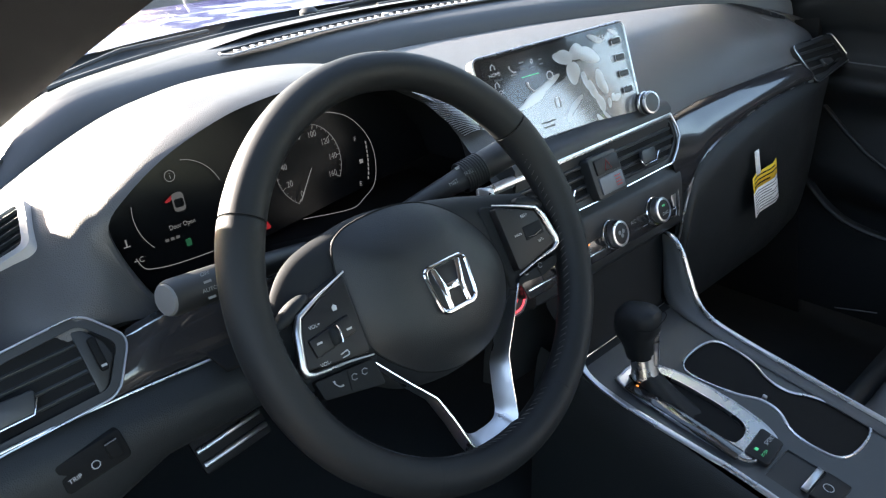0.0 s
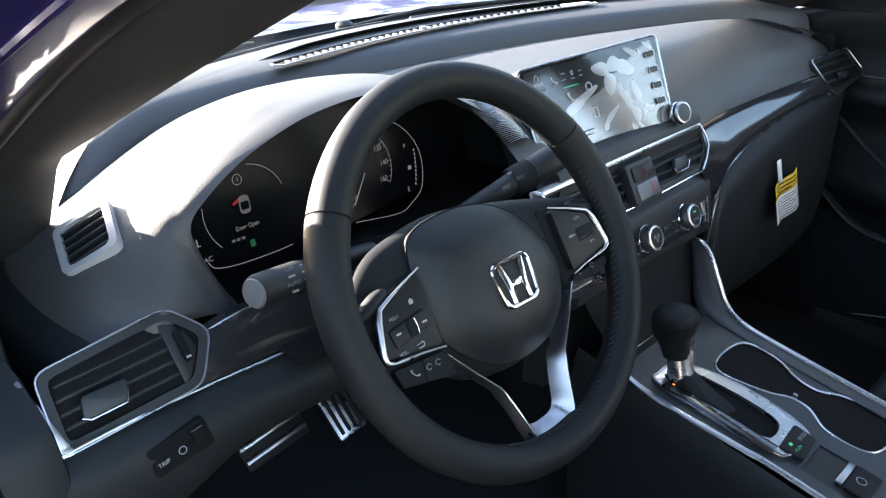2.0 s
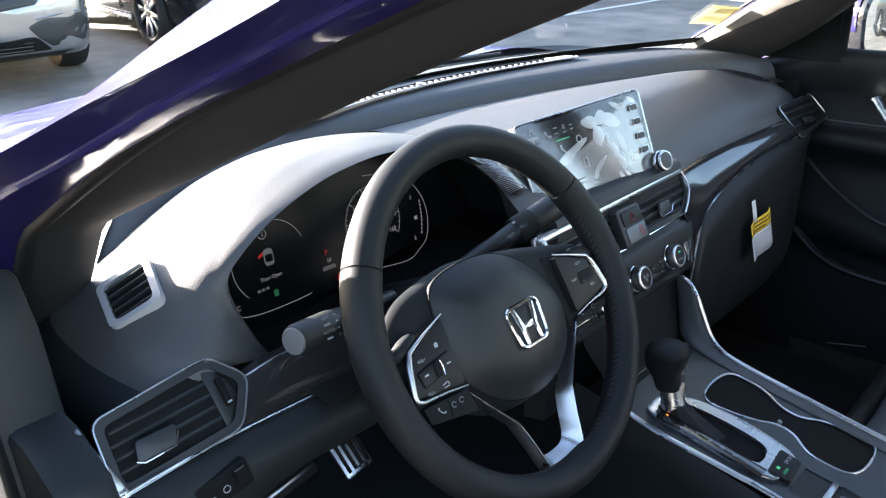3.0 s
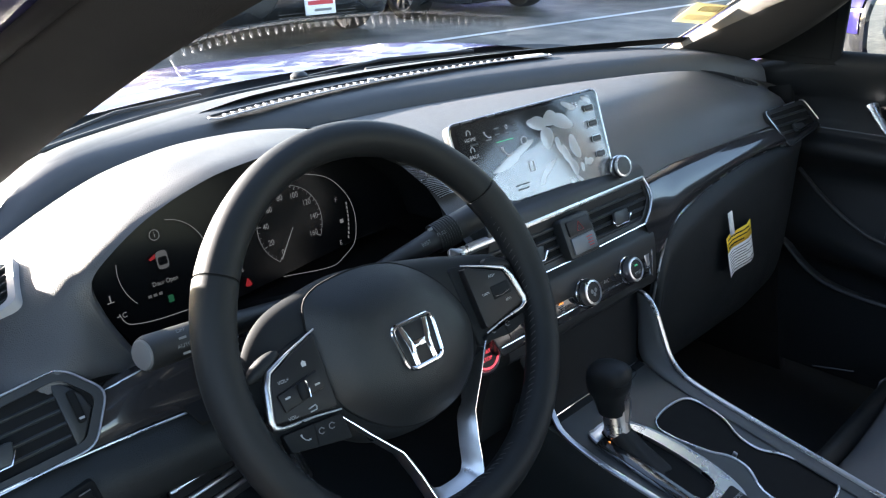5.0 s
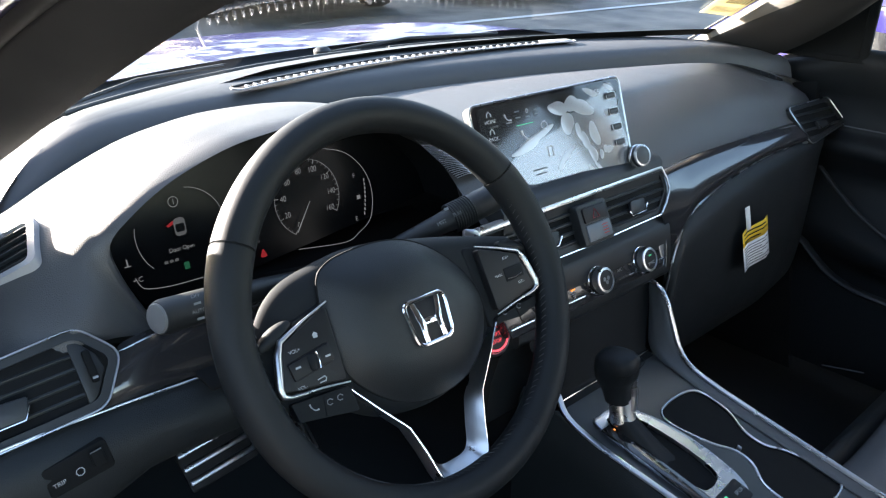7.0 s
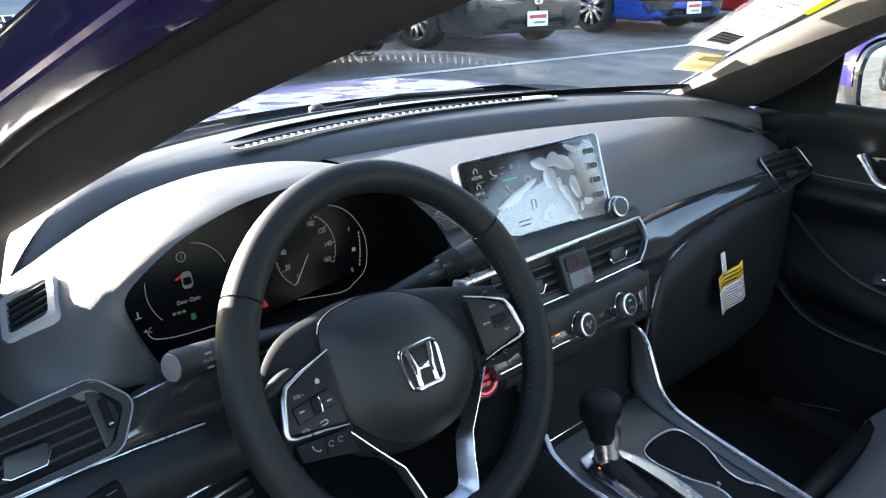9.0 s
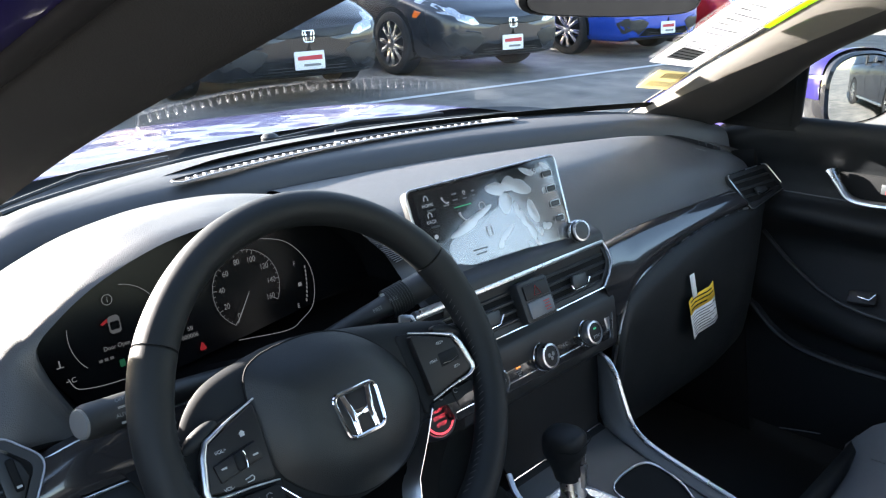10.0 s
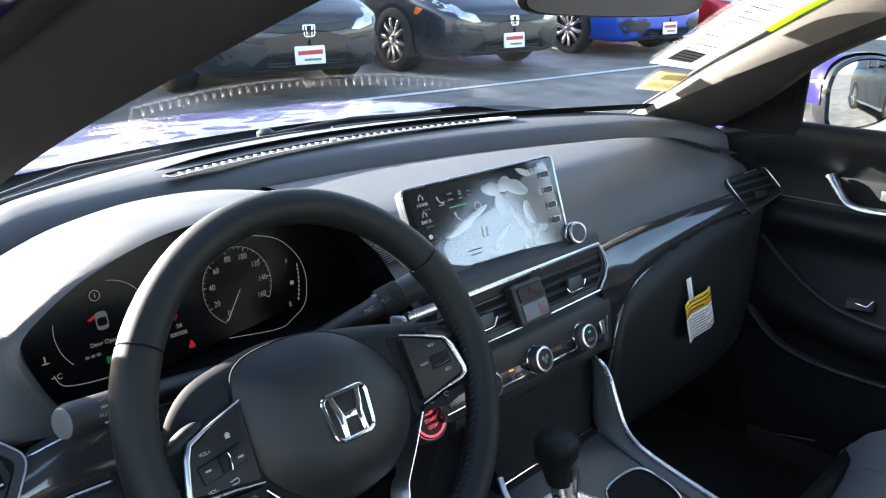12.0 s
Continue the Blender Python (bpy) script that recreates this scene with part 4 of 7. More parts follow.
part("knob_ring", lathe(km, [(0.0157, 0.006), (0.0164, 0.007), (0.0164, 0.011), (0.0158, 0.012)], 40), M_CHROME, kn)
part("knob_ring", lathe(km, [(0.0150, 0.016), (0.0157, 0.017), (0.0150, 0.0195), (0.0128, 0.020), (0.0124, 0.019)], 40), M_SATIN, kn, "satin silver ring")
part("knob_cap", lathe(km, [(0.0126, 0.0192), (0.006, 0.0198), (0.0001, 0.02)], 32), M_VENT, kn)

# ---- instrument cluster ----
ic = thing("instrument_cluster", (-0.385, 0.3, 0.87), "dark instrument cluster with round speedometer and door-open warning", "instrument cluster")
icm = frame3((-0.385, 0.293, 0.85), (1, 0, 0), (0, -1, 0.2))
ici = icm.inverted()


def dial(x, z):
    p = ici @ Vector((x, 0.293 + 0.2 * (z - 0.85), z))
    return p.x, p.y


def at(x, z, lift=0.001):
    a, b = dial(x, z)
    return icm @ Matrix.Translation((a, b, lift))


part("face", prism([dial(-0.37 + (p.x + 0.37) * 0.94, 0.885 + (p.z - 0.885) * 0.92) for p in r0], icm @ Matrix.Translation((0, 0, -0.003)), 0.006), M_CLUSTER, ic)
CX, CZ, CR = -0.3125, 0.8835, 0.046


def polar(r, deg):
    return CX + r * math.sin(radians(deg)), CZ + r * math.cos(radians(deg))


A0, A1 = -148.0, 122.0


def arc(pts, r=0.0004, mt=None, nm="ring"):
    return part(nm, tube([icm @ Vector((*dial(x, z), 0.001)) for x, z in pts], r, 5), mt or M_CINK, ic)


arc([polar(CR, A0 + (A1 - A0) * i / 60) for i in range(61)], 0.0003)
for i in range(33):
    a = A0 + (A1 - A0) * i / 32
    big = i % 4 == 0
    x0, z0 = polar(CR - (0.005 if big else 0.003), a)
    x1, z1 = polar(CR, a)
    part("tick", tube([icm @ Vector((*dial(x0, z0), 0.001)), icm @ Vector((*dial(x1, z1), 0.001))], 0.00045 if big else 0.00028, 4), M_CINK, ic)
for i, s in enumerate(("0", "20", "40", "60", "80", "100", "120", "140", "160")):
    x, z = polar(CR - 0.0115, A0 + (A1 - A0) * i / 8)
    word(s, at(x, z), 0.0098, M_CINK, ic, squeeze=0.85)
nx, nz = polar(0.043, A0 - 0.5)
part("needle", tube([icm @ Vector((*dial(CX + 0.001, CZ - 0.004), 0.003)), icm @ Vector((*dial(nx, nz), 0.003))], [0.0005, 0.0008], 5), M_CINK, ic)
arc([(p.x, p.z) for p in spl([(-0.315, 0, 0.944), (-0.297, 0, 0.941), (-0.250, 0, 0.927), (-0.224, 0, 0.900), (-0.216, 0, 0.870), (-0.224, 0, 0.838), (-0.245, 0, 0.824), (-0.269, 0, 0.817), (-0.337, 0, 0.826)], 40)], 0.00045)
word("F", at(-0.241, 0.8955), 0.008, M_CINK, ic)
word("E", at(-0.246, 0.842), 0.008, M_CINK, ic)
part("fuel_icon", box(at(-0.238, 0.868), 0.005, 0.005, 0.0006), M_CINK, ic)
for i in range(9):
    part("fuel_bar", box(at(-0.2275 + 0.0008 * (i - 4) - 0.0001 * (i - 4) ** 2, 0.846 + 0.0052 * i), 0.0016, 0.0036, 0.0006), M_CINK, ic)
arc([(-0.470 + 0.046 * math.sin(radians(a)), 0.8835 + 0.046 * math.cos(radians(a))) for a in range(8, 74, 4)])
arc([(-0.4775 + 0.05 * math.sin(radians(a)), 0.886 + 0.05 * math.cos(radians(a))) for a in range(-132, -72, 4)])
arc([(p.x, p.z) for p in spl([(-0.536, 0, 0.848), (-0.532, 0, 0.838), (-0.524, 0, 0.833), (-0.498, 0, 0.829), (-0.455, 0, 0.828), (-0.43, 0, 0.829)], 20)], 0.0005)
word("C", at(-0.531, 0.8455), 0.008, M_CINK, ic)
part("dash_mark", box(at(-0.537, 0.8455), 0.0035, 0.001, 0.0005), M_CINK, ic)
part("coolant_icon", box(at(-0.541, 0.866), 0.0014, 0.007, 0.0006), M_CINK, ic)
part("coolant_icon", box(at(-0.541, 0.862), 0.007, 0.001, 0.0006), M_CINK, ic)
word("Door Open", at(-0.480, 0.866), 0.0068, M_CINK, ic, squeeze=0.9)
part("info_icon", tube([icm @ Vector((*dial(-0.479 + 0.0055 * math.cos(k * math.pi / 10), 0.9165 + 0.0055 * math.sin(k * math.pi / 10)), 0.001)) for k in range(20)], 0.0004, 4, closed=True), M_CINK, ic)
word("i", at(-0.479, 0.9165), 0.009, M_CINK, ic)
part("car_icon", prism(rrect(0.013, 0.020, 0.004, 4), at(-0.477, 0.889), 0.0005), M_CDIM, ic)
part("car_roof", prism(rrect(0.010, 0.009, 0.002, 4), at(-0.477, 0.888, 0.0016), 0.0005), M_CLUSTER, ic)
part("open_door_mark", prism([(-0.008, -0.002), (0, 0.002), (0, -0.002), (-0.006, -0.004)], at(-0.484, 0.895, 0.0016), 0.0005), M_CRED, ic)
part("gear_icon", prism(rrect(0.006, 0.008, 0.001, 3), at(-0.478, 0.846), 0.0005), M_CGREEN, ic)
for i in range(3):
    part("caption_bar", box(at(-0.500 + 0.006 * i, 0.855), 0.004, 0.003, 0.0005), M_CDIM, ic)
word("P", at(-0.397, 0.8685), 0.010, M_CRED, ic)
word("58", at(-0.395, 0.8585), 0.007, M_CINK, ic)
word("000006", at(-0.397, 0.850), 0.007, M_CINK, ic)
part("belt_icon", prism(ring_pts([(0, 0.005), (0.002, 0.002), (0.004, -0.004), (-0.004, -0.004), (-0.002, 0.002)], 15), at(-0.384, 0.834), 0.0005), M_CRED, ic)

# ---- steering wheel ----
WC = Vector((-0.3854, 0.0192, 0.8732))
ta = radians(28.5)
wm = frame3(WC, (1, 0, 0), (0, -math.cos(ta), math.sin(ta)))
sw = thing("steering_wheel", WC, "black leather steering wheel with silver lower spoke", "steering wheel")


def rim_seg(a0, a1, n, puff=1.0):
    rows = []
    for i in range(n + 1):
        a = radians(a0 + (a1 - a0) * i / n)
        rr = 0.0172 * puff
        fat = 1.0 + 0.07 * math.exp(-((abs(((math.degrees(a) - 90 + 180) % 360) - 180) - 62) / 14) ** 2)
        row = []
        for k in range(20):
            b = 2 * math.pi * k / 20
            row.append(wm @ Vector(((0.1808 + rr * fat * math.cos(b)) * math.cos(a), (0.1808 + rr * fat * math.cos(b)) * math.sin(a), rr * 1.08 * fat * math.sin(b))))
        rows.append(row)
    return loft(rows, close_v=True, caps=True)


SEAM = 31.5
part("rim_top", rim_seg(SEAM + 0.35, 180 - SEAM - 0.35, 60), M_LEATHER, sw, "smooth black leather rim")
part("rim_side", rim_seg(180 - SEAM + 0.35, 180 + 62, 40, 1.01), M_LEATHER, sw)
part("rim_side", rim_seg(-62, SEAM - 0.35, 40, 1.01), M_LEATHER, sw)
part("rim_bottom", rim_seg(180 + 62.05, 360 - 62.05, 30, 1.01), M_LEATHER, sw)
part("rim_core", rim_seg(0, 359.9, 80, 0.95), M_DEEP, sw)
# cross stitches along the inner side of the rim
for a0, a1 in ((-58, 28), (152, 238), (245, 295)):
    a = a0
    while a < a1:
        r0_, z0_ = 0.1808 - 0.0168, 0.0035
        q = [Vector((r0_ * math.cos(radians(a)), r0_ * math.sin(radians(a)), z0_ - 0.004)), Vector(((r0_ - 0.0008) * math.cos(radians(a + 0.8)), (r0_ - 0.0008) * math.sin(radians(a + 0.8)), z0_)), Vector((r0_ * math.cos(radians(a + 1.6)), r0_ * math.sin(radians(a + 1.6)), z0_ + 0.004))]
        part("stitch", tube([wm @ v for v in q], 0.00035, 4), M_THREAD, sw, smooth=0)
        a += 2.4

# spokes and hub
HUB = ring_pts([(-0.156, 0.010), (-0.150, 0.027), (-0.134, 0.046), (-0.112, 0.0585), (-0.076, 0.066), (-0.040, 0.0695), (0, 0.066), (0.045, 0.0575), (0.080, 0.050), (0.115, 0.041), (0.145, 0.033), (0.164, 0.026), (0.166, 0.008), (0.135, -0.030), (0.100, -0.060), (0.060, -0.086), (0.0, -0.096), (-0.060, -0.086), (-0.100, -0.060), (-0.135, -0.030)], 90)
part("hub_shroud", loft([[wm @ Vector((x * q, y * q - 0.002, z)) for x, y in HUB] for q, z in ((0.97, -0.028), (1.0, -0.025), (0.985, -0.021), (0.93, -0.0155), (0.80, -0.0085), (0.6, -0.0065), (0.3, -0.0065), (0.01, -0.0065))], close_v=True), M_SHROUD, sw, "smooth black spoke shroud")


def dome(poly, top, n=6):
    c = Vector((sum(p[0] for p in poly) / len(poly), sum(p[1] for p in poly) / len(poly)))
    rows = [[wm @ Vector((c.x + (x - c.x) * q, c.y + (y - c.y) * q, z)) for x, y in poly] for q, z in ((0.985, -0.014), (0.985, -0.007))]
    for k in range(n + 1):
        q = 1 - k / n if k < n else 0.001
        rows.append([wm @ Vector((c.x + (x - c.x) * q, c.y + (y - c.y) * q, -0.0055 + (top + 0.0055) * (1 - q ** 3.0))) for x, y in poly])
    return loft(rows, close_v=True)


AB = ring_pts([(-0.092, 0.030), (-0.087, 0.049), (-0.076, 0.0585), (-0.056, 0.0635), (-0.018, 0.0645), (0.014, 0.0585), (0.038, 0.046), (0.059, 0.028), (0.074, 0.008), (0.083, -0.012), (0.084, -0.030), (0.077, -0.050), (0.066, -0.066), (0.046, -0.081), (0.027, -0.0885), (0.0, -0.0915), (-0.022, -0.089), (-0.042, -0.082), (-0.059, -0.071), (-0.075, -0.056), (-0.087, -0.039), (-0.094, -0.013), (-0.094, 0.012)], 96)
part("airbag_cover", dome(AB, 0.020, 10), M_AIRBAG, sw, "grained black airbag cover")
part("airbag_seam", tube([wm @ Vector((x * 0.992, y * 0.992, -0.0062)) for x, y in AB], 0.0014, 6, closed=True), M_DEEP, sw)
em = wm @ Matrix.Translation((-0.004, -0.018, 0.0204)) @ Matrix.Rotation(radians(-2), 4, "X") @ Matrix.Diagonal((0.82, 0.88, 0.9, 1))
EMB = soft_poly([(-0.030, 0.0235), (0.030, 0.0235), (0.0245, -0.0235), (-0.0245, -0.0235)], 0.010, 6)
badge = part("badge", prism(soft_poly([(-0.028, 0.0215), (0.028, 0.0215), (0.0225, -0.0215), (-0.0225, -0.0215)], 0.009, 6), em @ Matrix.Translation((0, 0, 0.0005)), 0.006, 0.0008), M_SWITCH, sw, "chrome emblem on black")
part("badge_ring", tube([em @ Vector((x, y, 0.0012)) for x, y in EMB], 0.0022, 8, closed=True), M_CHROME, badge)
for s in (1, -1):
    part("badge_bar", prism([(s * 0.0215, 0.0215), (s * 0.0145, 0.0215), (s * 0.0085, 0.001), (s * 0.0075, -0.0015), (s * 0.0095, -0.0215), (s * 0.0165, -0.0215), (s * 0.0165, -0.002)], em @ Matrix.Translation((0, 0, 0.003)), 0.004, 0.0011), M_CHROME, badge)
part("badge_bar", prism([(-0.010, 0.003), (0.010, 0.003), (0.0085, -0.0045), (-0.0085, -0.0045)], em @ Matrix.Translation((0, 0, 0.0026)), 0.004, 0.0012), M_CHROME, badge)


def mir(poly, s):
    return [(s * x, y) for x, y in poly]


for s in (1, -1):
    # grip arm joining hub and rim
    part("side_spoke", prism(soft_poly(mir([(0.080, 0.032), (0.125, 0.022), (0.146, 0.012), (0.170, 0.022), (0.176, 0.0), (0.170, -0.052), (0.150, -0.048), (0.105, -0.054), (0.085, -0.056)], s), 0.008), wm @ Matrix.Translation((0, 0, -0.005)), 0.020, 0.006, 3), M_SPOKE, sw)
    part("thumb_rest", lathe(wm @ Matrix.Translation((s * 0.143, 0.016, -0.002)) @ Matrix.Rotation(radians(-s * 22), 4, "Z") @ Matrix.Diagonal((1.15, 0.42, 0.85, 1)), [(0.0165, -0.006), (0.0160, 0.001), (0.012, 0.004), (0.006, 0.0055), (0.0001, 0.006)], 24), M_LEATHER, sw)
    pod = part("switch_pod", prism(soft_poly(mir([(0.092, 0.026), (0.142, 0.008), (0.155, -0.030), (0.094, -0.040)], s), 0.004), wm @ Matrix.Translation((0, 0, 0.0035)), 0.012, 0.0015), M_SWITCH, sw, "black switch pod edged in silver")
    part("silver_edge", tube([wm @ Vector((s * x, y, 0.0035)) for x, y in ((0.090, 0.029), (0.118, 0.020), (0.143, 0.0105), (0.149, 0.000), (0.156, -0.026), (0.155, -0.0325), (0.148, -0.0355), (0.118, -0.0385), (0.092, -0.043))], [0.0008, 0.0012, 0.0026, 0.0036, 0.0036, 0.0030, 0.0018, 0.0010, 0.0008], 10, up=(0, -0.88, 0.48)), M_SATIN, pod, "satin silver edge")
    low = part("lower_buttons", prism(soft_poly(mir([(0.092, -0.046), (0.150, -0.041), (0.149, -0.050), (0.125, -0.055), (0.104, -0.053), (0.090, -0.051)] if s > 0 else [(0.092, -0.046), (0.150, -0.041), (0.147, -0.058), (0.118, -0.064), (0.090, -0.070)], s), 0.003), wm @ Matrix.Translation((0, 0, 0.001)), 0.010, 0.0012), M_SPOKE, sw)
    part("groove", box(wm @ Matrix.Translation((s * 0.121, -0.053, 0.0012)) @ Matrix.Rotation(radians(s * 8), 4, "Z"), 0.0008, 0.018, 0.001), M_DEEP, low)
VH = [(0.091, -0.0505), (0.070, -0.077), (0.0465, -0.105), (0.0375, -0.132), (0.031, -0.158), (0.026, -0.169), (0.018, -0.1755), (0.009, -0.1775)]
WH = [(0.084, -0.054), (0.061, -0.079), (0.036, -0.107), (0.0275, -0.130), (0.0225, -0.147), (0.018, -0.153), (0.012, -0.1555), (0.006, -0.156)]


def along(poly, n):
    """n points at even steps of length along straight runs."""
    q = [Vector((x, y, 0)) for x, y in poly]
    d = [0.0]
    for a, b in zip(q, q[1:]):
        d.append(d[-1] + (b - a).length)
    return [Vector((lerp(d, [p.x for p in q], d[-1] * i / (n - 1)), lerp(d, [p.y for p in q], d[-1] * i / (n - 1)), 0)) for i in range(n)]


VO = [(s_ * x, y) for s_, x, y in [(1, x, y) for x, y in VH] + [(-1, x, y) for x, y in VH[::-1]]]
VI = [(s_ * x, y) for s_, x, y in [(1, x, y) for x, y in WH] + [(-1, x, y) for x, y in WH[::-1]]]
vo, vi = along(VO, 81), along(VI, 81)
rows = []
for a, b in zip(vo, vi):
    rows.append([wm @ Vector((a.x, a.y, -0.020)), wm @ Vector((a.x, a.y, -0.003))] + [wm @ Vector((*(a.lerp(b, q)).xy, z)) for q, z in ((0.10, -0.001), (0.35, -0.005), (0.7, -0.012), (1.0, -0.020))])
part("lower_spoke", loft(rows), M_SATIN, sw, "satin silver V-shaped lower spoke", smooth=60)
part("spoke_edge", tube([wm @ Vector((p.x, p.y, -0.002)) for p in vo], 0.0008, 6), M_CHROME, sw)
part("column_cover", tube([wm @ Vector((0, 0.0, -0.05)), wm @ Vector((0, 0.0, -0.075)), wm @ Vector((0, 0.004, -0.16)), wm @ Vector((0, 0.01, -0.26))], [0.055, 0.058, 0.060, 0.062], 24), M_VOID, sw, "black steering column cover")

# writing on the switches
def wtext(s, x, y, size, z=0.0038, mt=None):
    word(s, wm @ Matrix.Translation((x, y, z)), size * 0.70, mt or M_INK, sw)


wtext("VOL+", -0.1335, -0.001, 0.0062)
wtext("VOL-", -0.1365, -0.0315, 0.0062)
wtext("RES/+", 0.1245, 0.0075, 0.0058)
wtext("CANCEL", 0.130, -0.0065, 0.0056)
wtext("MAIN", 0.108, -0.0075, 0.0058)
wtext("SET/-", 0.1355, -0.0215, 0.0058)
rk = part("rocker", box(wm @ Matrix.Translation((-0.122, -0.0145, 0.0045)) @ Matrix.Rotation(radians(8), 4, "Z"), 0.042, 0.016, 0.004, 0.0015), M_SWITCH, sw)
part("roller", lathe(wm @ Matrix.Translation((-0.1215, -0.0145, 0.006)) @ Matrix.Rotation(radians(90), 4, "X"), [(0.003, -0.007), (0.0042, -0.005), (0.0042, 0.005), (0.003, 0.007)], 16), M_SPOKE, rk)
part("roller_edge", tube([wm @ Vector((-0.1175 + 0.0015 * math.cos(a), -0.0145 + 0.0075 * math.sin(a), 0.0085)) for a in (-1.3, -0.6, 0, 0.6, 1.3)], 0.0006, 5), M_CHROME, rk)
for x in (-0.136, -0.1065):
    part("skip_mark", box(wm @ Matrix.Translation((x, -0.0145, 0.0067)), 0.0050, 0.0016, 0.0004), M_INK, rk)
part("home_icon", prism([(-0.0028, -0.003), (0.0028, -0.003), (0.0028, 0.0006), (0.004, 0.0006), (0, 0.004), (-0.004, 0.0006), (-0.0028, 0.0006)], wm @ Matrix.Translation((-0.1105, 0.0055, 0.0040)) @ Matrix.Scale(0.75, 4), 0.0004), M_INK, sw)
part("return_icon", tube([wm @ Vector((-0.117 + a, -0.0315 + b, 0.0040)) for a, b in ((-0.004, 0.001), (0.003, 0.002), (0.004, 0), (0.003, -0.002), (-0.003, -0.002))], 0.0006, 5), M_INK, sw)
phone_icon(wm @ Matrix.Translation((-0.131, -0.0505, -0.0005)), 0.0034, M_INK, sw)
for x in (-0.1155, -0.105, 0.103, 0.124):
    part("button_icon", tube([wm @ Vector((x + 0.003 * math.cos(a), -0.052 + (0.008 if x > 0 else 0) + 0.0026 * math.sin(a), 0.0015)) for a in (0.3, 1.4, 2.4, 3.4, 4.4, 5.3)], 0.0005, 4), M_DIM, sw)
cn = part("cancel_switch", box(wm @ Matrix.Translation((0.130, -0.0095, 0.0035)), 0.026, 0.014, 0.002, 0.001), M_SPOKE, sw)
part("cancel_edge", tube([wm @ Vector((0.119, -0.0135, 0.0046)), wm @ Vector((0.130, -0.0145, 0.0046)), wm @ Vector((0.140, -0.0125, 0.0046))], 0.0005, 5), M_CHROME, cn)
for s in (1, -1):
    part("paddle", prism(soft_poly([(0.118, 0.036), (0.140, 0.033), (0.142, 0.044), (0.124, 0.050)] if s > 0 else [(-0.146, 0.010), (-0.154, 0.012), (-0.158, 0.030), (-0.151, 0.036), (-0.146, 0.024)], 0.004), wm @ Matrix.Translation((0, 0, -0.032)) @ Matrix.Rotation(radians(-12), 4, "X"), 0.005, 0.0018), M_SATIN, sw, "grey metal shift paddle")

# ---- stalks ----
def stalk(nm, a, b, r, label):
    th = thing(nm, a, label, "control stalk", "column stalks")
    d = Vector(b) - Vector(a)
    m = frame3(a, (0, -0.5, 1), d)
    L = d.length
    part("arm", lathe(m, [(r * 0.55, -0.02), (r * 0.62, 0), (r * 0.75, L * 0.35), (r * 0.95, L * 0.6), (r, L * 0.62)], 24), M_BLACK, th)
    part("grip", lathe(m, [(r * 0.98, L * 0.62), (r, L * 0.63), (r * 1.02, L * 0.96), (r * 0.92, L * 0.995), (r * 0.0001 + 0.0001, L)], 28), M_BLACK, th)
    # cap in a lighter grey, standing for sun on the black end face
    part("end_cap", lathe(m, [(r * 0.90, L * 0.992), (r * 0.80, L + 0.0012), (r * 0.4, L + 0.002), (0.0001, L + 0.0022)], 28), M_TIP, th, "end of the grip, greyed as if sunlit")
    return th, m, L


st, stm, stl = stalk("light_stalk", (-0.455, 0.135, 0.873), (-0.594, 0.102, 0.897), 0.0150, "black light switch stalk with white printed markings")
lab = frame3((-0.568, 0.093, 0.901), (1, 0.25, -0.15), (-0.2, -0.85, 0.45))
for i, s in enumerate(("OFF", "", "AUTO", "")):
    m_ = lab @ Matrix.Translation((0.006, 0.009 - 0.0065 * i, 0.0032 - 0.0006 * i * i))
    if s:
        word(s, m_, 0.0045, M_DIM, st)
    else:
        part("lamp_mark", box(m_, 0.006, 0.002, 0.0006), M_DIM, st)
    part("tick", box(m_ @ Matrix.Translation((0.0105, 0, 0)), 0.002, 0.0010, 0.0006), M_DIM, st)
ws, wsm, wsl = stalk("wiper_stalk", (-0.30, 0.135, 0.872), (-0.155, 0.105, 0.913), 0.0165, "black wiper stalk with ribbed collar")
for i in range(9):
    part("rib", lathe(wsm @ Matrix.Translation((0, 0, 0.062 + 0.0032 * i)), [(0.0162, 0), (0.0176, 0.0008), (0.0176, 0.0018), (0.0162, 0.0026)], 24), M_BLACK, ws)
wl_ = frame3((-0.262, 0.112, 0.893), (0.95, -0.2, 0.25), (-0.1, -0.8, 0.6))
word("MIST", wl_ @ Matrix.Translation((-0.004, 0.000, 0.004)), 0.0062, M_DIM, ws)
word("PULL", wl_ @ Matrix.Translation((0.020, 0.002, 0.005)), 0.0062, M_DIM, ws)
part("spray_mark", box(wl_ @ Matrix.Translation((0.010, 0.012, 0.004)), 0.006, 0.003, 0.0006), M_DIM, ws)

# ---- start button ----
sb = thing("start_button", (-0.18, 0.105, 0.725), "round red-lit engine start button in a chrome ring", "button")
sbm = frame3((-0.180, 0.108, 0.7235), (1, 0.0, 0), (-0.12, -0.86, 0.5))
part("bezel", lathe(sbm, [(0.028, -0.02), (0.027, 0.0), (0.0245, 0.004), (0.0225, 0.003)], 40), M_SATIN, sb, "satin chrome ring")
part("cap", lathe(sbm, [(0.0225, 0.0), (0.0215, 0.004), (0.010, 0.0048), (0.0001, 0.005)], 36), M_SWITCH, sb)
part("lit_ring", lathe(sbm, [(0.0205, 0.0044), (0.0212, 0.0050), (0.0188, 0.0056), (0.0184, 0.005)], 40), M_REDLIT, sb, "red lit ring")
for s, y in (("ENGINE", 0.0085), ("START", 0.0), ("STOP", -0.0085)):
    word(s, sbm @ Matrix.Translation((0, y, 0.0056)), 0.0064, M_REDLIT, sb)
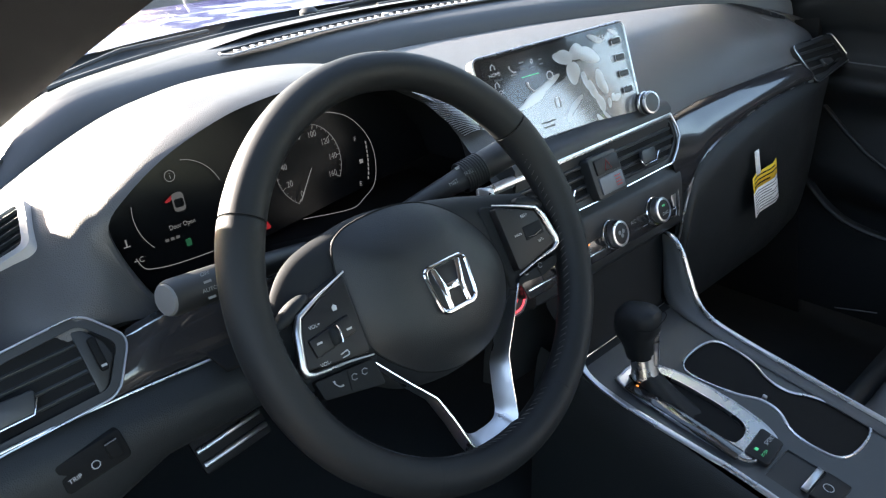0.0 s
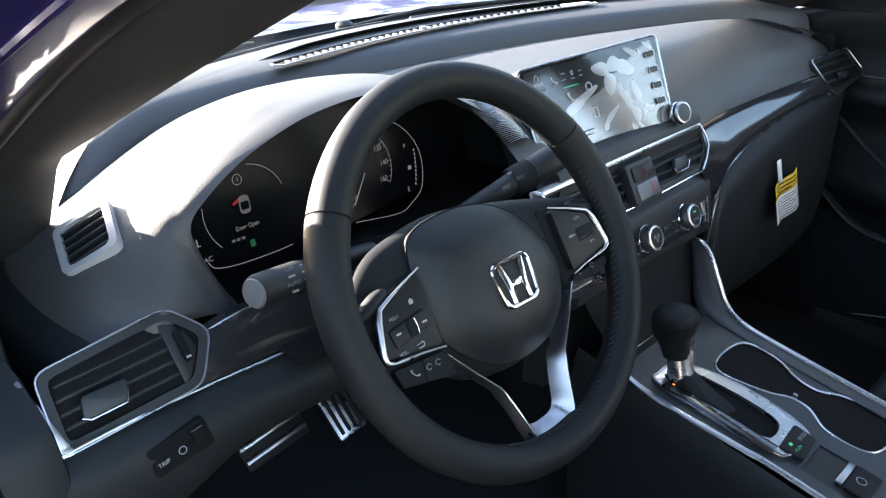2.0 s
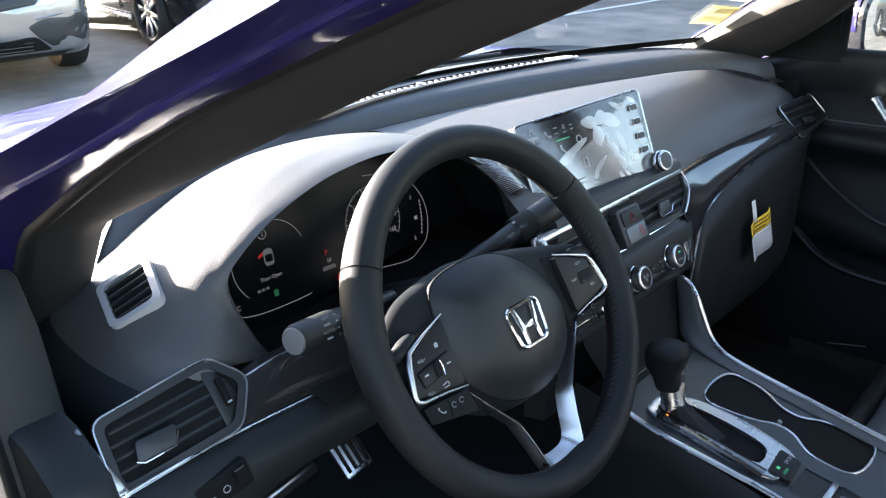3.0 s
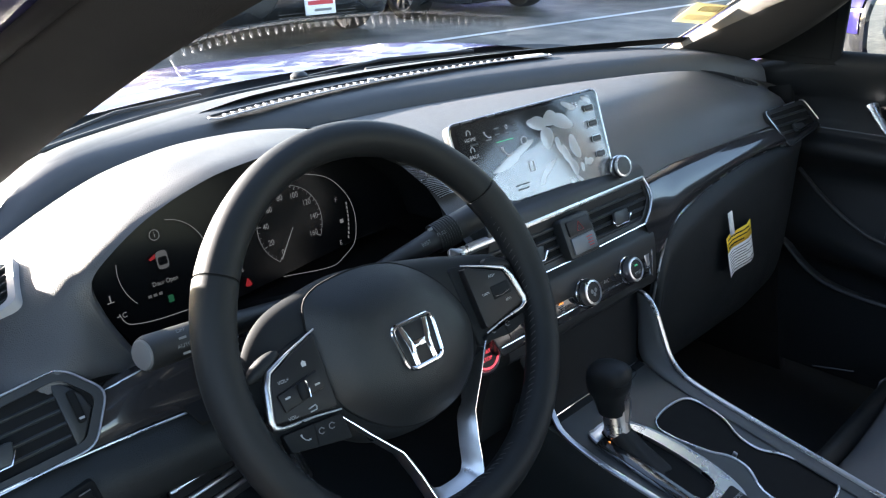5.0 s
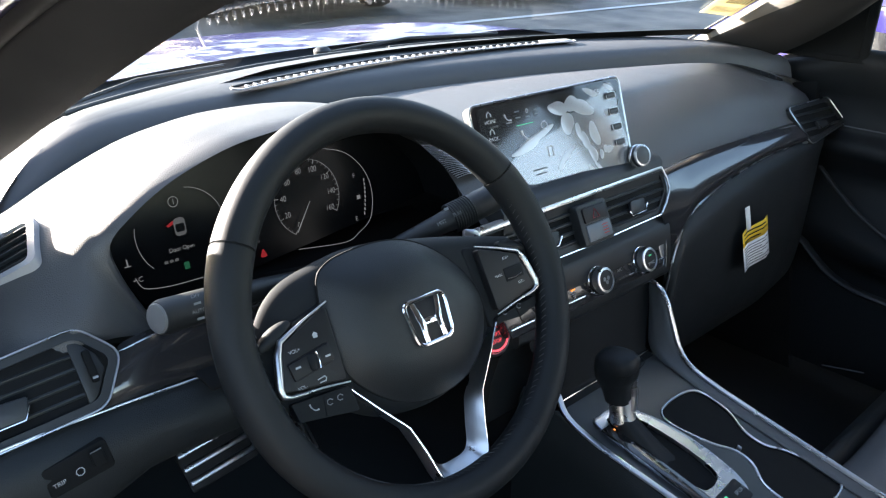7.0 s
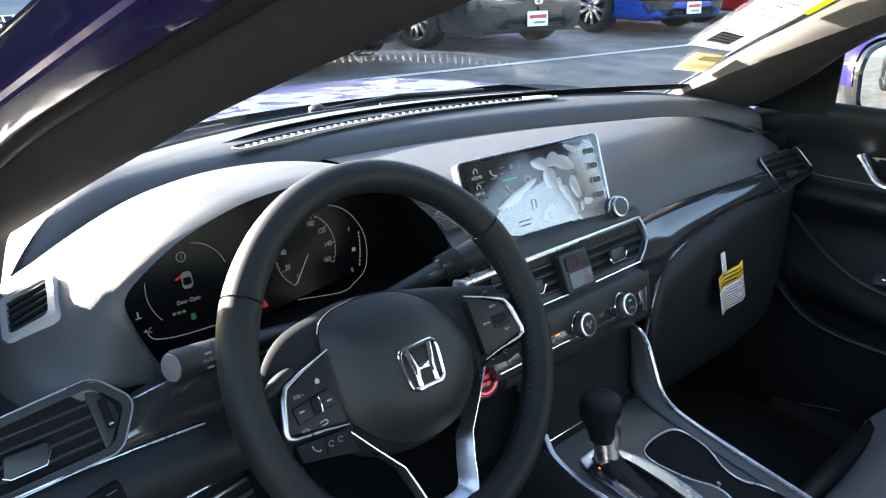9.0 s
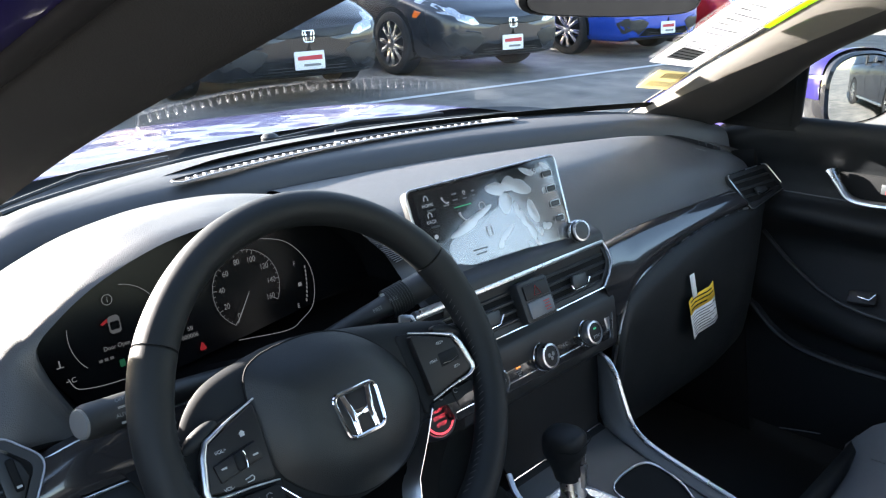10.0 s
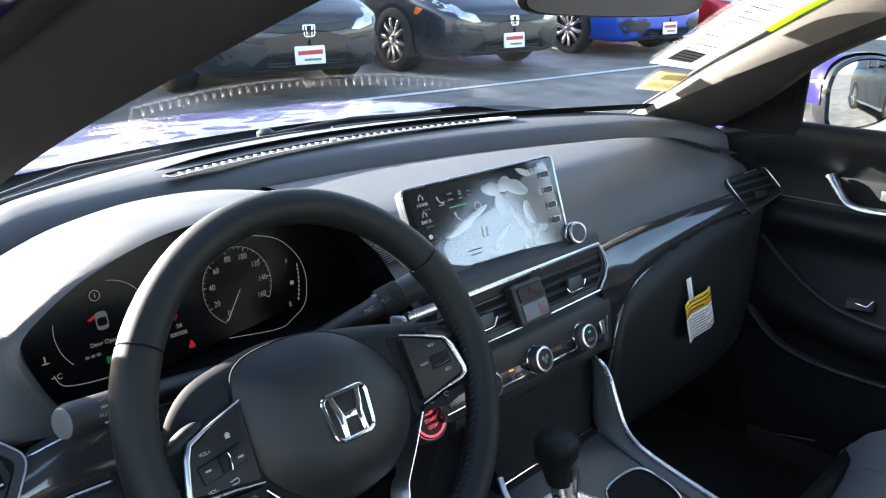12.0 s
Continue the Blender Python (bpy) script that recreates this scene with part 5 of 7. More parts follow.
mtr = box(frame3((-0.195, 0.150, 0.735), (1, 0, 0), (-0.1, -0.9, 0.4)), 0.10, 0.10, 0.03, 0.008)
part("surround", mtr, M_BLACK, sb)

# ---- switch panel by the driver's knee ----
tp = thing("switch_panel", (-0.67, 0.13, 0.77), "small black switch panel with trip button", "control panel")
tpm = frame3((-0.668, 0.1285, 0.770), (1, 0.02, 0.16), (-0.08, -0.97, 0.22))
part("face", prism(rrect(0.056, 0.028, 0.004, 5, -0.001, -0.002), tpm @ Matrix.Translation((0, 0, -0.001)), 0.02, 0.0015), M_DEEP, tp)
word("TRIP", tpm @ Matrix.Translation((-0.019, -0.005, 0.0006)), 0.0056, M_INK, tp)
part("dimmer_icon", tube([tpm @ Vector((-0.001 + 0.0035 * math.cos(k * 0.785), -0.004 + 0.0035 * math.sin(k * 0.785), 0.001)) for k in range(8)], 0.0005, 4, closed=True), M_INK, tp)
part("dimmer_wheel", box(tpm @ Matrix.Translation((0.016, 0.000, 0.002)), 0.011, 0.015, 0.006, 0.002), M_DEEP, tp)
part("wheel_edge", tube([tpm @ Vector((0.011, 0.0078, 0.0045)), tpm @ Vector((0.021, 0.0078, 0.0045))], 0.0006, 5), M_TIP, tp)

# ---- pedals ----
def pedal(nm, c, w, h, lab, nslat):
    th = thing(nm, c, lab, "pedal", "foot pedals")
    m = frame3(c, (1, 0, 0.12), (0, -0.80, 0.60))
    part("pad", prism(rrect(w, h, 0.006), m, 0.008, 0.002), M_RUBBER if w > h else M_SATIN, th)
    for i in range(nslat):
        f = -0.5 + (i + 0.5) / nslat
        if w > h:
            part("metal_strip", box(m @ Matrix.Translation((0, f * h * 0.9, 0.002)), w * 0.96, h * 0.34 / nslat, 0.005, 0.002), M_SATIN, th)
        else:
            part("rubber_strip", box(m @ Matrix.Translation((f * w * 0.9, 0, 0.001)), w * 0.45 / nslat, h * 0.84, 0.005, 0.002), M_RUBBER, th)
    part("arm", tube([m @ Vector((0, 0, -0.008)), m @ Vector((0, 0.08, -0.06)), m @ Vector((0, 0.22, -0.10))], 0.009, 8), M_BLACK, th)
    return th


pedal("brake_pedal", (-0.375, 0.50, 0.425), 0.12, 0.075, "wide black brake pedal with thin silver strips", 3)
pedal("accelerator_pedal", (-0.255, 0.475, 0.42), 0.060, 0.10, "narrow silver accelerator pedal with rubber strips", 4)

# ---- centre console ----
cs = thing("center_console", (0.02, -0.2, 0.3), "sloping black centre console with satin grey side rails", "console")
cm = frame3((0, 0, 0.588), (1, 0, 0), (0, -0.2055, 0.9786))
CY = 1.0 / math.cos(math.atan(0.21))


def cpts(pts):
    return [(x, y * CY) for x, y in pts]


CUP = ring_pts(cpts([(0.018, -0.026), (0.045, -0.017), (0.090, -0.019), (0.109, -0.034), (0.108, -0.075), (0.092, -0.108), (0.092, -0.138), (0.110, -0.165), (0.122, -0.212), (0.116, -0.234), (0.085, -0.240), (0.045, -0.236), (0.026, -0.218), (0.025, -0.176), (0.046, -0.146), (0.046, -0.120), (0.030, -0.095), (0.015, -0.050)]), 72)
SHO = ring_pts(cpts([(-0.079, 0.008), (-0.064, 0.017), (-0.036, 0.015), (-0.010, -0.008), (0.006, -0.06), (0.008, -0.12), (-0.002, -0.160), (-0.022, -0.172), (-0.060, -0.165), (-0.072, -0.146), (-0.080, -0.07)]), 60)
SHI = ring_pts(cpts([(-0.064, 0.003), (-0.048, 0.006), (-0.030, -0.002), (-0.018, -0.03), (-0.012, -0.08), (-0.013, -0.118), (-0.022, -0.134), (-0.045, -0.138), (-0.058, -0.128), (-0.063, -0.07)]), 60)
POC = cpts([(-0.066, -0.182), (-0.006, -0.182), (-0.002, -0.245), (-0.066, -0.245)])
OUT = cpts([(-0.104, 0.060), (0.145, 0.060), (0.140, -0.05), (0.142, -0.25), (0.146, -0.60), (-0.095, -0.60), (-0.090, -0.20), (-0.098, -0.06), (-0.103, 0.0)])
part("top_plate", plate(OUT, [CUP, SHI, POC], cm, 0.004), M_DKSATIN, cs, "dark satin grey console top")


def well(loop, depth, nm, mt):
    return part(nm, loft([[cm @ Vector((x, y, -0.002)) for x, y in loop], [cm @ Vector((x * 0.98, y, -depth)) for x, y in loop]], close_v=True, caps=True), mt, cs)


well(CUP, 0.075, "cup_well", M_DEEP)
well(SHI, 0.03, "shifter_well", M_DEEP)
well(POC, 0.02, "pocket", M_BLACK)
part("cup_rim", tube([cm @ Vector((x, y, 0.0005)) for x, y in CUP], 0.0018, 8, closed=True), M_SATIN, cs, "satin silver cupholder rim")
part("cup_arm", box(cm @ Matrix.Translation((0.054, -0.125, -0.010)), 0.003, 0.006, 0.030, 0.001), M_SATIN, cs)
part("cup_arm", box(cm @ Matrix.Translation((0.098, -0.16, -0.03)), 0.012, 0.016, 0.03, 0.002), M_VENT, cs)
part("rail", tube(spl([(-0.085, 0.072, 0.612), (-0.100, 0.04, 0.598), (-0.104, -0.02, 0.585), (-0.096, -0.12, 0.5645), (-0.092, -0.20, 0.548), (-0.096, -0.58, 0.468)], 40), 0.0045, 8, flat=0.6), M_SATIN, cs, "satin silver rail")
FL = [(0.150, 0.098, 0.700), (0.143, 0.075, 0.697), (0.139, 0.056, 0.680), (0.136, 0.040, 0.650), (0.133, 0.022, 0.618), (0.131, 0.000, 0.600), (0.130, -0.04, 0.588), (0.131, -0.123, 0.570), (0.134, -0.25, 0.543), (0.140, -0.60, 0.47)]
fl = spl(FL, 60)
part("rail", tube(fl, 0.0042, 8, flat=0.7), M_SATIN, cs, "satin silver rail")
INN = spl([(0.150, 0.099, 0.698), (0.143, 0.090, 0.674), (0.132, 0.079, 0.640), (0.123, 0.069, 0.612), (0.115, 0.045, 0.6005), (0.111, 0.0, 0.5905), (0.110, -0.05, 0.5800), (0.111, -0.123, 0.5645), (0.114, -0.25, 0.5380), (0.120, -0.60, 0.4645)], 60)
rows = []
for p, q in zip(fl, INN):
    rows.append([p, p.lerp(q, 0.35) + Vector((0.002, 0.002, 0)), p.lerp(q, 0.7) + Vector((0.001, 0.001, 0)), q])
part("wing_panel", loft(rows), M_WING, cs, "dark satin grey side wing", thick=0.003)
for s, xs_ in ((-1, -0.103), (1, 0.139)):
    rows = []
    for i in range(20):
        y = 0.12 - 0.75 * i / 19
        z = 0.588 + 0.21 * y - 0.004
        rows.append([(xs_ - s * 0.004, y, z), (xs_ + s * 0.004, y, z - 0.012), (xs_ + s * 0.010, y, z - 0.05), (xs_ + s * 0.012, y, 0.28)])
    part("side_panel", loft(rows), M_LOWER, cs)
rows = []
for i in range(13):
    x0, x1 = -0.086 + 0.205 * i / 12, -0.120 + 0.270 * i / 12
    rows.append(spl([(x0, 0.050, 0.598), (x0, 0.0660, 0.6035), (x0, 0.0720, 0.612), (0.5 * (x0 + x1), 0.084, 0.650), (x1, 0.0945, 0.686), (x1, 0.097, 0.698)], 14))
part("tray_lid", loft(rows), M_DOOR, cs, "smooth black tray lid below the climate panel")
part("chrome_line", tube([(-0.086, 0.0645, 0.6055), (0.02, 0.0645, 0.6055), (0.118, 0.0645, 0.6055)], 0.0013, 6), M_CHROME, cs)
part("pocket_bar", box(cm @ Matrix.Translation((-0.030, -0.222 * CY, 0.002)), 0.046, 0.008, 0.004, 0.001), M_SATIN, cs)
pb = part("parking_brake_switch", box(cm @ Matrix.Translation((-0.030, -0.243 * CY, 0.0015)), 0.05, 0.030, 0.006, 0.002), M_SWITCH, cs)
part("mark", tube([cm @ Vector((-0.030 + 0.006 * math.cos(a * 0.7), -0.24 * CY + 0.006 * math.sin(a * 0.7), 0.005)) for a in range(9)], 0.0006, 4, closed=True), M_INK, pb)

# ---- gear shifter ----
gs = thing("gear_shifter", (-0.04, -0.03, 0.58), "leather-topped gear shifter in a silver surround", "gear shifter")
part("surround", plate(SHO, [SHI], cm @ Matrix.Translation((0, 0, 0.005)), 0.006), M_SATIN, gs, "satin silver surround")
part("surround_edge", tube([cm @ Vector((x, y, 0.004)) for x, y in SHO], 0.0022, 8, closed=True), M_SATIN, gs)
pr = part("gear_strip", prism(cpts([(-0.0835, 0.000), (-0.0640, 0.000), (-0.0600, -0.150), (-0.0785, -0.150)]), cm @ Matrix.Translation((0, 0, 0.0074)), 0.004, 0.0008), M_GLOSS, gs, "glossy gear position strip")
for i, s in enumerate("PRNDS"):
    word(s, cm @ Matrix.Translation((-0.0705, (-0.040 - 0.018 * i), 0.0078)), 0.0075, M_DIM, gs)
part("lamp", box(cm @ Matrix.Translation((-0.0700, -0.010, 0.0078)), 0.002, 0.003, 0.0006), M_ORANGE, gs)
base, topv = Vector((-0.049, -0.012, 0.585)), Vector((-0.060, 0.000, 0.672))
ax = (topv - base).normalized()
bm_ = frame3(base, (1, 0, 0), ax)
rows = []
for f, r in ((0, 1.0), (0.35, 0.72), (0.7, 0.5), (1, 0.42)):
    row = []
    for k in range(28):
        a = 2 * math.pi * k / 28
        c = Vector((-0.039 + 0.028 * math.cos(a), -0.066 + 0.074 * math.sin(a), 0))
        c.z = 0.588 + 0.21 * c.y - 0.014
        e = base + ax * 0.024 + Vector((0.015 * math.cos(a), 0.015 * math.sin(a), 0))
        w = c.lerp(e, f)
        w.z += -0.008 * math.sin(f * math.pi)
        row.append(w + Vector((0, 0, 0.0022 * math.sin(5 * a) * math.sin(f * math.pi))))
    rows.append(row)
part("boot", loft(rows, close_v=True), M_LEATHER, gs, "wrinkled black boot")
part("collar", lathe(bm_, [(0.0170, 0.014), (0.0175, 0.020), (0.0162, 0.022), (0.0158, 0.050), (0.0140, 0.054)], 28), M_SATIN, gs, "satin silver collar")
rows = []
KN = [(0.044, 0.0120, 0.0120, 0), (0.046, 0.0165, 0.0175, 0.002), (0.060, 0.0172, 0.0190, 0.003), (0.070, 0.0185, 0.0215, 0.004), (0.078, 0.0208, 0.0258, 0.004), (0.085, 0.0222, 0.0285, 0.002), (0.098, 0.0226, 0.0295, 0.000), (0.108, 0.0215, 0.0285, -0.002), (0.114, 0.0175, 0.0240, -0.003), (0.117, 0.0100, 0.0140, -0.004), (0.1175, 0.0004, 0.0004, -0.004)]
for h, rx_, ry_, off in KN:
    rows.append([bm_ @ Vector((rx_ * math.copysign(abs(math.cos(a)) ** 0.8, math.cos(a)), off + ry_ * math.copysign(abs(math.sin(a)) ** 0.8, math.sin(a)), h)) for a in [2 * math.pi * k / 32 for k in range(32)]])
part("knob", loft(rows, close_v=True), M_LEATHER, gs, "black leather knob")
part("knob_inlay", prism(soft_poly([(-0.006, 0.026), (0.007, 0.027), (0.006, -0.004), (0.010, -0.026), (-0.010, -0.026), (-0.006, -0.004)], 0.003), bm_ @ frame3((0.0105, -0.0190, 0.058), (0.90, 0.43, 0), (0.43, -0.90, -0.12)), 0.008, 0.0015), M_SATIN, gs, "satin silver release inlay")
part("knob_seam", tube(spl([bm_ @ Vector(p) for p in ((-0.0238, -0.010, 0.098), (-0.018, -0.030, 0.100), (0.0, -0.034, 0.103), (0.018, -0.029, 0.104), (0.0240, -0.005, 0.104))], 20), 0.0005, 5), M_DEEP, gs)
sp = part("mode_buttons", prism(soft_poly(cpts([(-0.060, -0.150), (-0.006, -0.146), (-0.008, -0.176), (-0.058, -0.180)]), 0.005), cm @ Matrix.Translation((0.0, 0, 0.0075)), 0.006, 0.0015), M_SWITCH, gs)
word("SPORT", cm @ Matrix.Translation((-0.020, -0.166, 0.0082)), 0.0072, M_INK, sp)
word("ECON", cm @ Matrix.Translation((-0.045, -0.172, 0.0082)), 0.005, M_GREEN, sp)
part("leaf_mark", box(cm @ Matrix.Translation((-0.046, -0.162, 0.0082)), 0.005, 0.004, 0.0006), M_GREEN, sp)

# ---- hanging tag on the glovebox ----
tg = thing("hanging_tag", (0.49, 0.1, 0.66), "yellow and white warning tag hanging from the glovebox", "tag")
tgm = frame3((0.447, 0.078, 0.681), (0.993, 0.0, 0.11), (0.04, -1, 0.06))


def curl(x, y, lift=0.0):
    return tgm @ Vector((x - 0.14 * y, y, lift + 0.004 * math.sin(70 * x) - 0.05 * y))


TX = (-0.047, -0.024, 0, 0.024, 0.047)
part("card", loft([[curl(x, y) for x in TX] for y in (-0.038, -0.022, -0.006, 0.010)]), M_PAPER, tg, thick=0.0006)
part("yellow_band", loft([[curl(x, y, 0.0006) for x in TX] for y in (0.010, 0.024, 0.038)]), M_YELLOW, tg, "bright yellow heading", thick=0.0006)
part("strip", loft([[curl(-0.018 + x, y, 0.001) for x in (-0.007, 0.007)] for y in (0.034, 0.050, 0.066, 0.078)]), M_PAPER, tg, thick=0.0005)
for i in range(8):
    w_ = 0.082 - 0.014 * ((i * 7) % 3)
    part("print_bar", loft([[curl(-0.041 + w_ * k / 4, 0.004 - 0.0052 * i + q, 0.0010) for k in range(5)] for q in (-0.0009, 0.0009)]), M_DIM, tg)
for y, w_ in ((0.032, 0.070), (0.0245, 0.078), (0.017, 0.050)):
    part("print_bar", loft([[curl(-0.040 + w_ * k / 4, y + q, 0.0016) for k in range(5)] for q in (-0.0013, 0.0013)]), M_SWITCH, tg)


from mathutils.bvhtree import BVHTree

# ---- windshield, pillars and roof ----
GX = [(-0.20, 0.52, 1.30), (0.022, 0.600, 1.186), (0.13, 0.625, 1.123), (0.235, 0.645, 1.063), (0.345, 0.662, 0.985)]   # y, half width, height of the glass edge


def glass_pt(u, f):
    """u from -1 to 1 across, f from 0 at the foot to 1 at the header."""
    y0, y1 = 0.345, -0.20
    ye = y0 + (y1 - y0) * f
    hw = lerp([g[0] for g in GX], [g[1] for g in GX], ye)
    ze = lerp([g[0] for g in GX], [g[2] for g in GX], ye)
    crown = (1 - u * u)
    return Vector((u * hw, ye + crown * (0.255 * (1 - f) + 0.20 * f), ze + crown * (-0.010 * (1 - f) + 0.035 * f)))


ws_ = loft([[glass_pt(-1 + 2 * i / 30, j / 14) for i in range(31)] for j in range(15)])
wsh = solo("windshield", ws_, M_GLASS, (0, 0.3, 1.1), "clear curved car windshield with faint reflections", "windshield", kind="structure")
wsh.visible_shadow = False


frit = []
for j in range(4):
    frit.append([glass_pt(-0.5 + 1.5 * i / 40, lerp([-0.5, -0.3], [0.004, 0.034], -0.5 + 1.5 * i / 40) * j / 3) + Vector((0, -0.003, -0.002)) for i in range(41)])
part("frit_band", loft(frit), M_DEEP, wsh, "black ceramic band along the glass foot")


def edge_line(ys, xs_, zs):
    return [Vector((x, y, z)) for x, y, z in zip(xs_, ys, zs)]


YS = [0.40, 0.30, 0.20, 0.10, 0.0, -0.10, -0.20, -0.32, -0.45]
GE = edge_line(YS, [0.672, 0.656, 0.638, 0.618, 0.596, 0.570, 0.545, 0.515, 0.49], [0.955, 1.018, 1.083, 1.140, 1.198, 1.252, 1.300, 1.345, 1.375])
MI = edge_line(YS, [0.665, 0.655, 0.648, 0.642, 0.637, 0.628, 0.612, 0.588, 0.565], [0.935, 0.985, 1.030, 1.075, 1.118, 1.161, 1.201, 1.247, 1.285])
DO = edge_line(YS, [0.740, 0.726, 0.712, 0.700, 0.690, 0.678, 0.662, 0.640, 0.620], [0.885, 0.925, 0.965, 1.030, 1.115, 1.170, 1.215, 1.262, 1.300])
SEAL = edge_line(YS, [0.735, 0.722, 0.712, 0.704, 0.696, 0.686, 0.672, 0.652, 0.632], [0.945, 1.000, 1.056, 1.108, 1.152, 1.190, 1.228, 1.275, 1.313])
JAMB = edge_line(YS, [0.785, 0.775, 0.765, 0.756, 0.746, 0.735, 0.722, 0.702, 0.682], [0.965, 1.020, 1.066, 1.106, 1.148, 1.188, 1.228, 1.278, 1.318])
OUTR = edge_line(YS, [0.815, 0.806, 0.797, 0.788, 0.776, 0.764, 0.750, 0.728, 0.706], [0.985, 1.040, 1.085, 1.122, 1.160, 1.196, 1.236, 1.288, 1.330])
OUTG = edge_line(YS, [0.705, 0.690, 0.675, 0.655, 0.634, 0.608, 0.583, 0.552, 0.526], [0.960, 1.022, 1.088, 1.146, 1.206, 1.262, 1.312, 1.360, 1.392])


def side(line, s):
    return [Vector((s * p.x, p.y, p.z)) for p in line]


def pillar(s):
    th = thing("windshield_pillar", (s * 0.67, 0.2, 1.0), "dark grey cloth-trimmed windshield pillar", "pillar", "windshield pillars", "structure")
    g, mi_, d, se, ja, ou, og = [spl(side(l, s), 40) for l in (GE, MI, DO, SEAL, JAMB, OUTR, OUTG)]
    if s < 0:   # the foot dips behind the dash end
        for line in (g, mi_, d, se):
            for p in line:
                p.z -= 1.0 * max(0.0, p.y - 0.31)
    tgt = d if s > 0 else se
    rows = []
    for a, b, c in zip(g, mi_, tgt):
        rows.append(spl([a, a * 0.5 + b * 0.5 + Vector((-s * 0.006, -0.004, 0)), b, b * 0.5 + c * 0.5 + Vector((0, -0.012, -0.004)), c], 12))
    # one trim in two tones: sunlit glass side, shade coloured into the flank
    part("trim", loft([r[:5] for r in rows]), M_PILLAR, th, "grey woven pillar trim")
    part("trim_flank", loft([r[4:] for r in rows]), M_PILLARSHADE, th, "shade-darkened pillar flank")
    if s < 0:
        part("seal", tube(se, 0.0085, 10), M_RUBBER, th, "black rubber door seal")
        part("jamb", loft([[a, a * 0.5 + b * 0.5 + Vector((0, -0.006, -0.006)), b] for a, b in zip(se, ja)]), M_BLUE, th, "blue painted door jamb")
        part("jamb_lip", tube(ja, 0.004, 8), M_BLUE, th)
        part("outer_skin", loft([[a, a * 0.6 + b * 0.4 + Vector((s * 0.010, 0, 0.006)), b] for a, b in zip(ja, ou)] ), M_BLUE, th)
    part("outer_panel", loft([[a, a * 0.5 + b * 0.5 + Vector((s * 0.01, 0, 0.012)), b] for a, b in zip(ou, og)]), M_BLUE, th, "blue painted outer pillar")
    part("glass_seal", tube([p + Vector((0, 0.004, 0.003)) for p in g], [0.0015 + 0.003 * min(1, i / 14) for i in range(40)], 6), M_RUBBER, th, "black glass seal")
    if s > 0:
        part("door_seal", loft([[a, a * 0.5 + b * 0.5, b] for a, b in zip(d, ja)]), M_RUBBER, th)
    return th


pillar(1)
pillar(-1)

rf = thing("roof", (0, -0.9, 1.4), "closed car roof with grey headliner", "roof", kind="structure")
rows = []
for j in range(13):
    f = j / 12
    y = -0.06 - 1.75 * f
    hw = 0.53 + 0.06 * math.sin(min(1, f * 1.5) * math.pi / 2)
    z = 1.335 + 0.07 * math.sin(min(1, f * 2) * math.pi / 2)
    rows.append([Vector((u * hw, y - 0.30 * u * u * (1 - f), z - 0.045 * u * u)) for u in [-1 + 2 * i / 16 for i in range(17)]])
part("headliner", loft(rows), M_HEADLINER, rf, "grey cloth headliner")
part("skin", loft([[p + Vector((p.x * 0.06, 0, 0.03)) for p in r] for r in rows]), M_BLUE, rf, "blue painted roof")
# far side frame behind the front door window, and the rear of the cabin
for sx in (1, -1):
    part("rear_post", loft([[(sx * 0.585, y, 1.37), (sx * 0.655, y, 1.20), (sx * 0.72, y, 0.95), (sx * 0.74, y, 0.30)] for y in (-0.60, -0.72)]), M_BLACK, rf, thick=0.03)
    part("side_wall", loft([[(sx * 0.76, y, 0.30), (sx * 0.78, y, 0.60), (sx * 0.775, y, 0.98)] for y in (-0.72, -1.2, -1.9)]), M_LOWER, rf, thick=0.03)
    part("rear_quarter", loft([[(sx * 0.775, y, 0.98), (sx * 0.72, y, 1.15), (sx * 0.60, y - 0.02, 1.36)] for y in (-1.40, -1.9)]), M_BLACK, rf, thick=0.03)
part("rear_wall", loft([[(x, -1.75, 0.28), (x, -1.95, 0.98)] for x in (-0.78, 0, 0.78)]), M_LOWER, rf, thick=0.03)

# ---- passenger door ----
pd = thing("passenger_door", (0.78, -0.3, 0.35), "closed black-trimmed passenger door with chrome handle", "door", kind="structure")
YD = [0.26, 0.22, 0.17, 0.10, 0.0, -0.1, -0.2, -0.35, -0.55, -0.68]
rows = []
for y in YD:
    f = max(0, (y - 0.10) / 0.16)
    arm = max(0, min(1, (0.14 - y) / 0.25))
    dz = -0.045 * f
    rows.append(spl([(0.800, y, 0.972 + dz), (0.782, y, 0.974 + dz), (0.768, y, 0.966 + dz), (0.762, y, 0.945 + dz), (0.775, y, 0.905 + dz * 0.6), (0.785, y, 0.880), (0.785, y, 0.845), (0.775, y, 0.828), (0.772, y, 0.818), (0.750 - 0.012 * arm, y, 0.806), (0.748 - 0.015 * arm, y, 0.785), (0.770, y, 0.755), (0.785, y, 0.72), (0.77 - 0.04 * arm, y, 0.66 - 0.02 * arm), (0.762 - 0.06 * arm, y, 0.635 - 0.03 * arm), (0.766 - 0.05 * arm, y, 0.60 - 0.03 * arm), (0.785, y, 0.54), (0.775, y, 0.45), (0.77, y, 0.32)], 56))
part("panel", loft(rows), M_DOOR, pd, "black grained door panel")
part("trim_line", tube(spl([(0.776, 0.10, 0.829), (0.776, 0.0, 0.829), (0.776, -0.2, 0.829), (0.776, -0.6, 0.832)], 20), 0.0013, 6), M_DKSATIN, pd)
part("outer_skin", loft([[(0.83, y, 0.965), (0.88, y, 0.80), (0.90, y, 0.60), (0.87, y, 0.25)] for y in (0.30, -0.1, -0.68)]), M_BLUE, pd, "blue painted outer skin", thick=0.004)
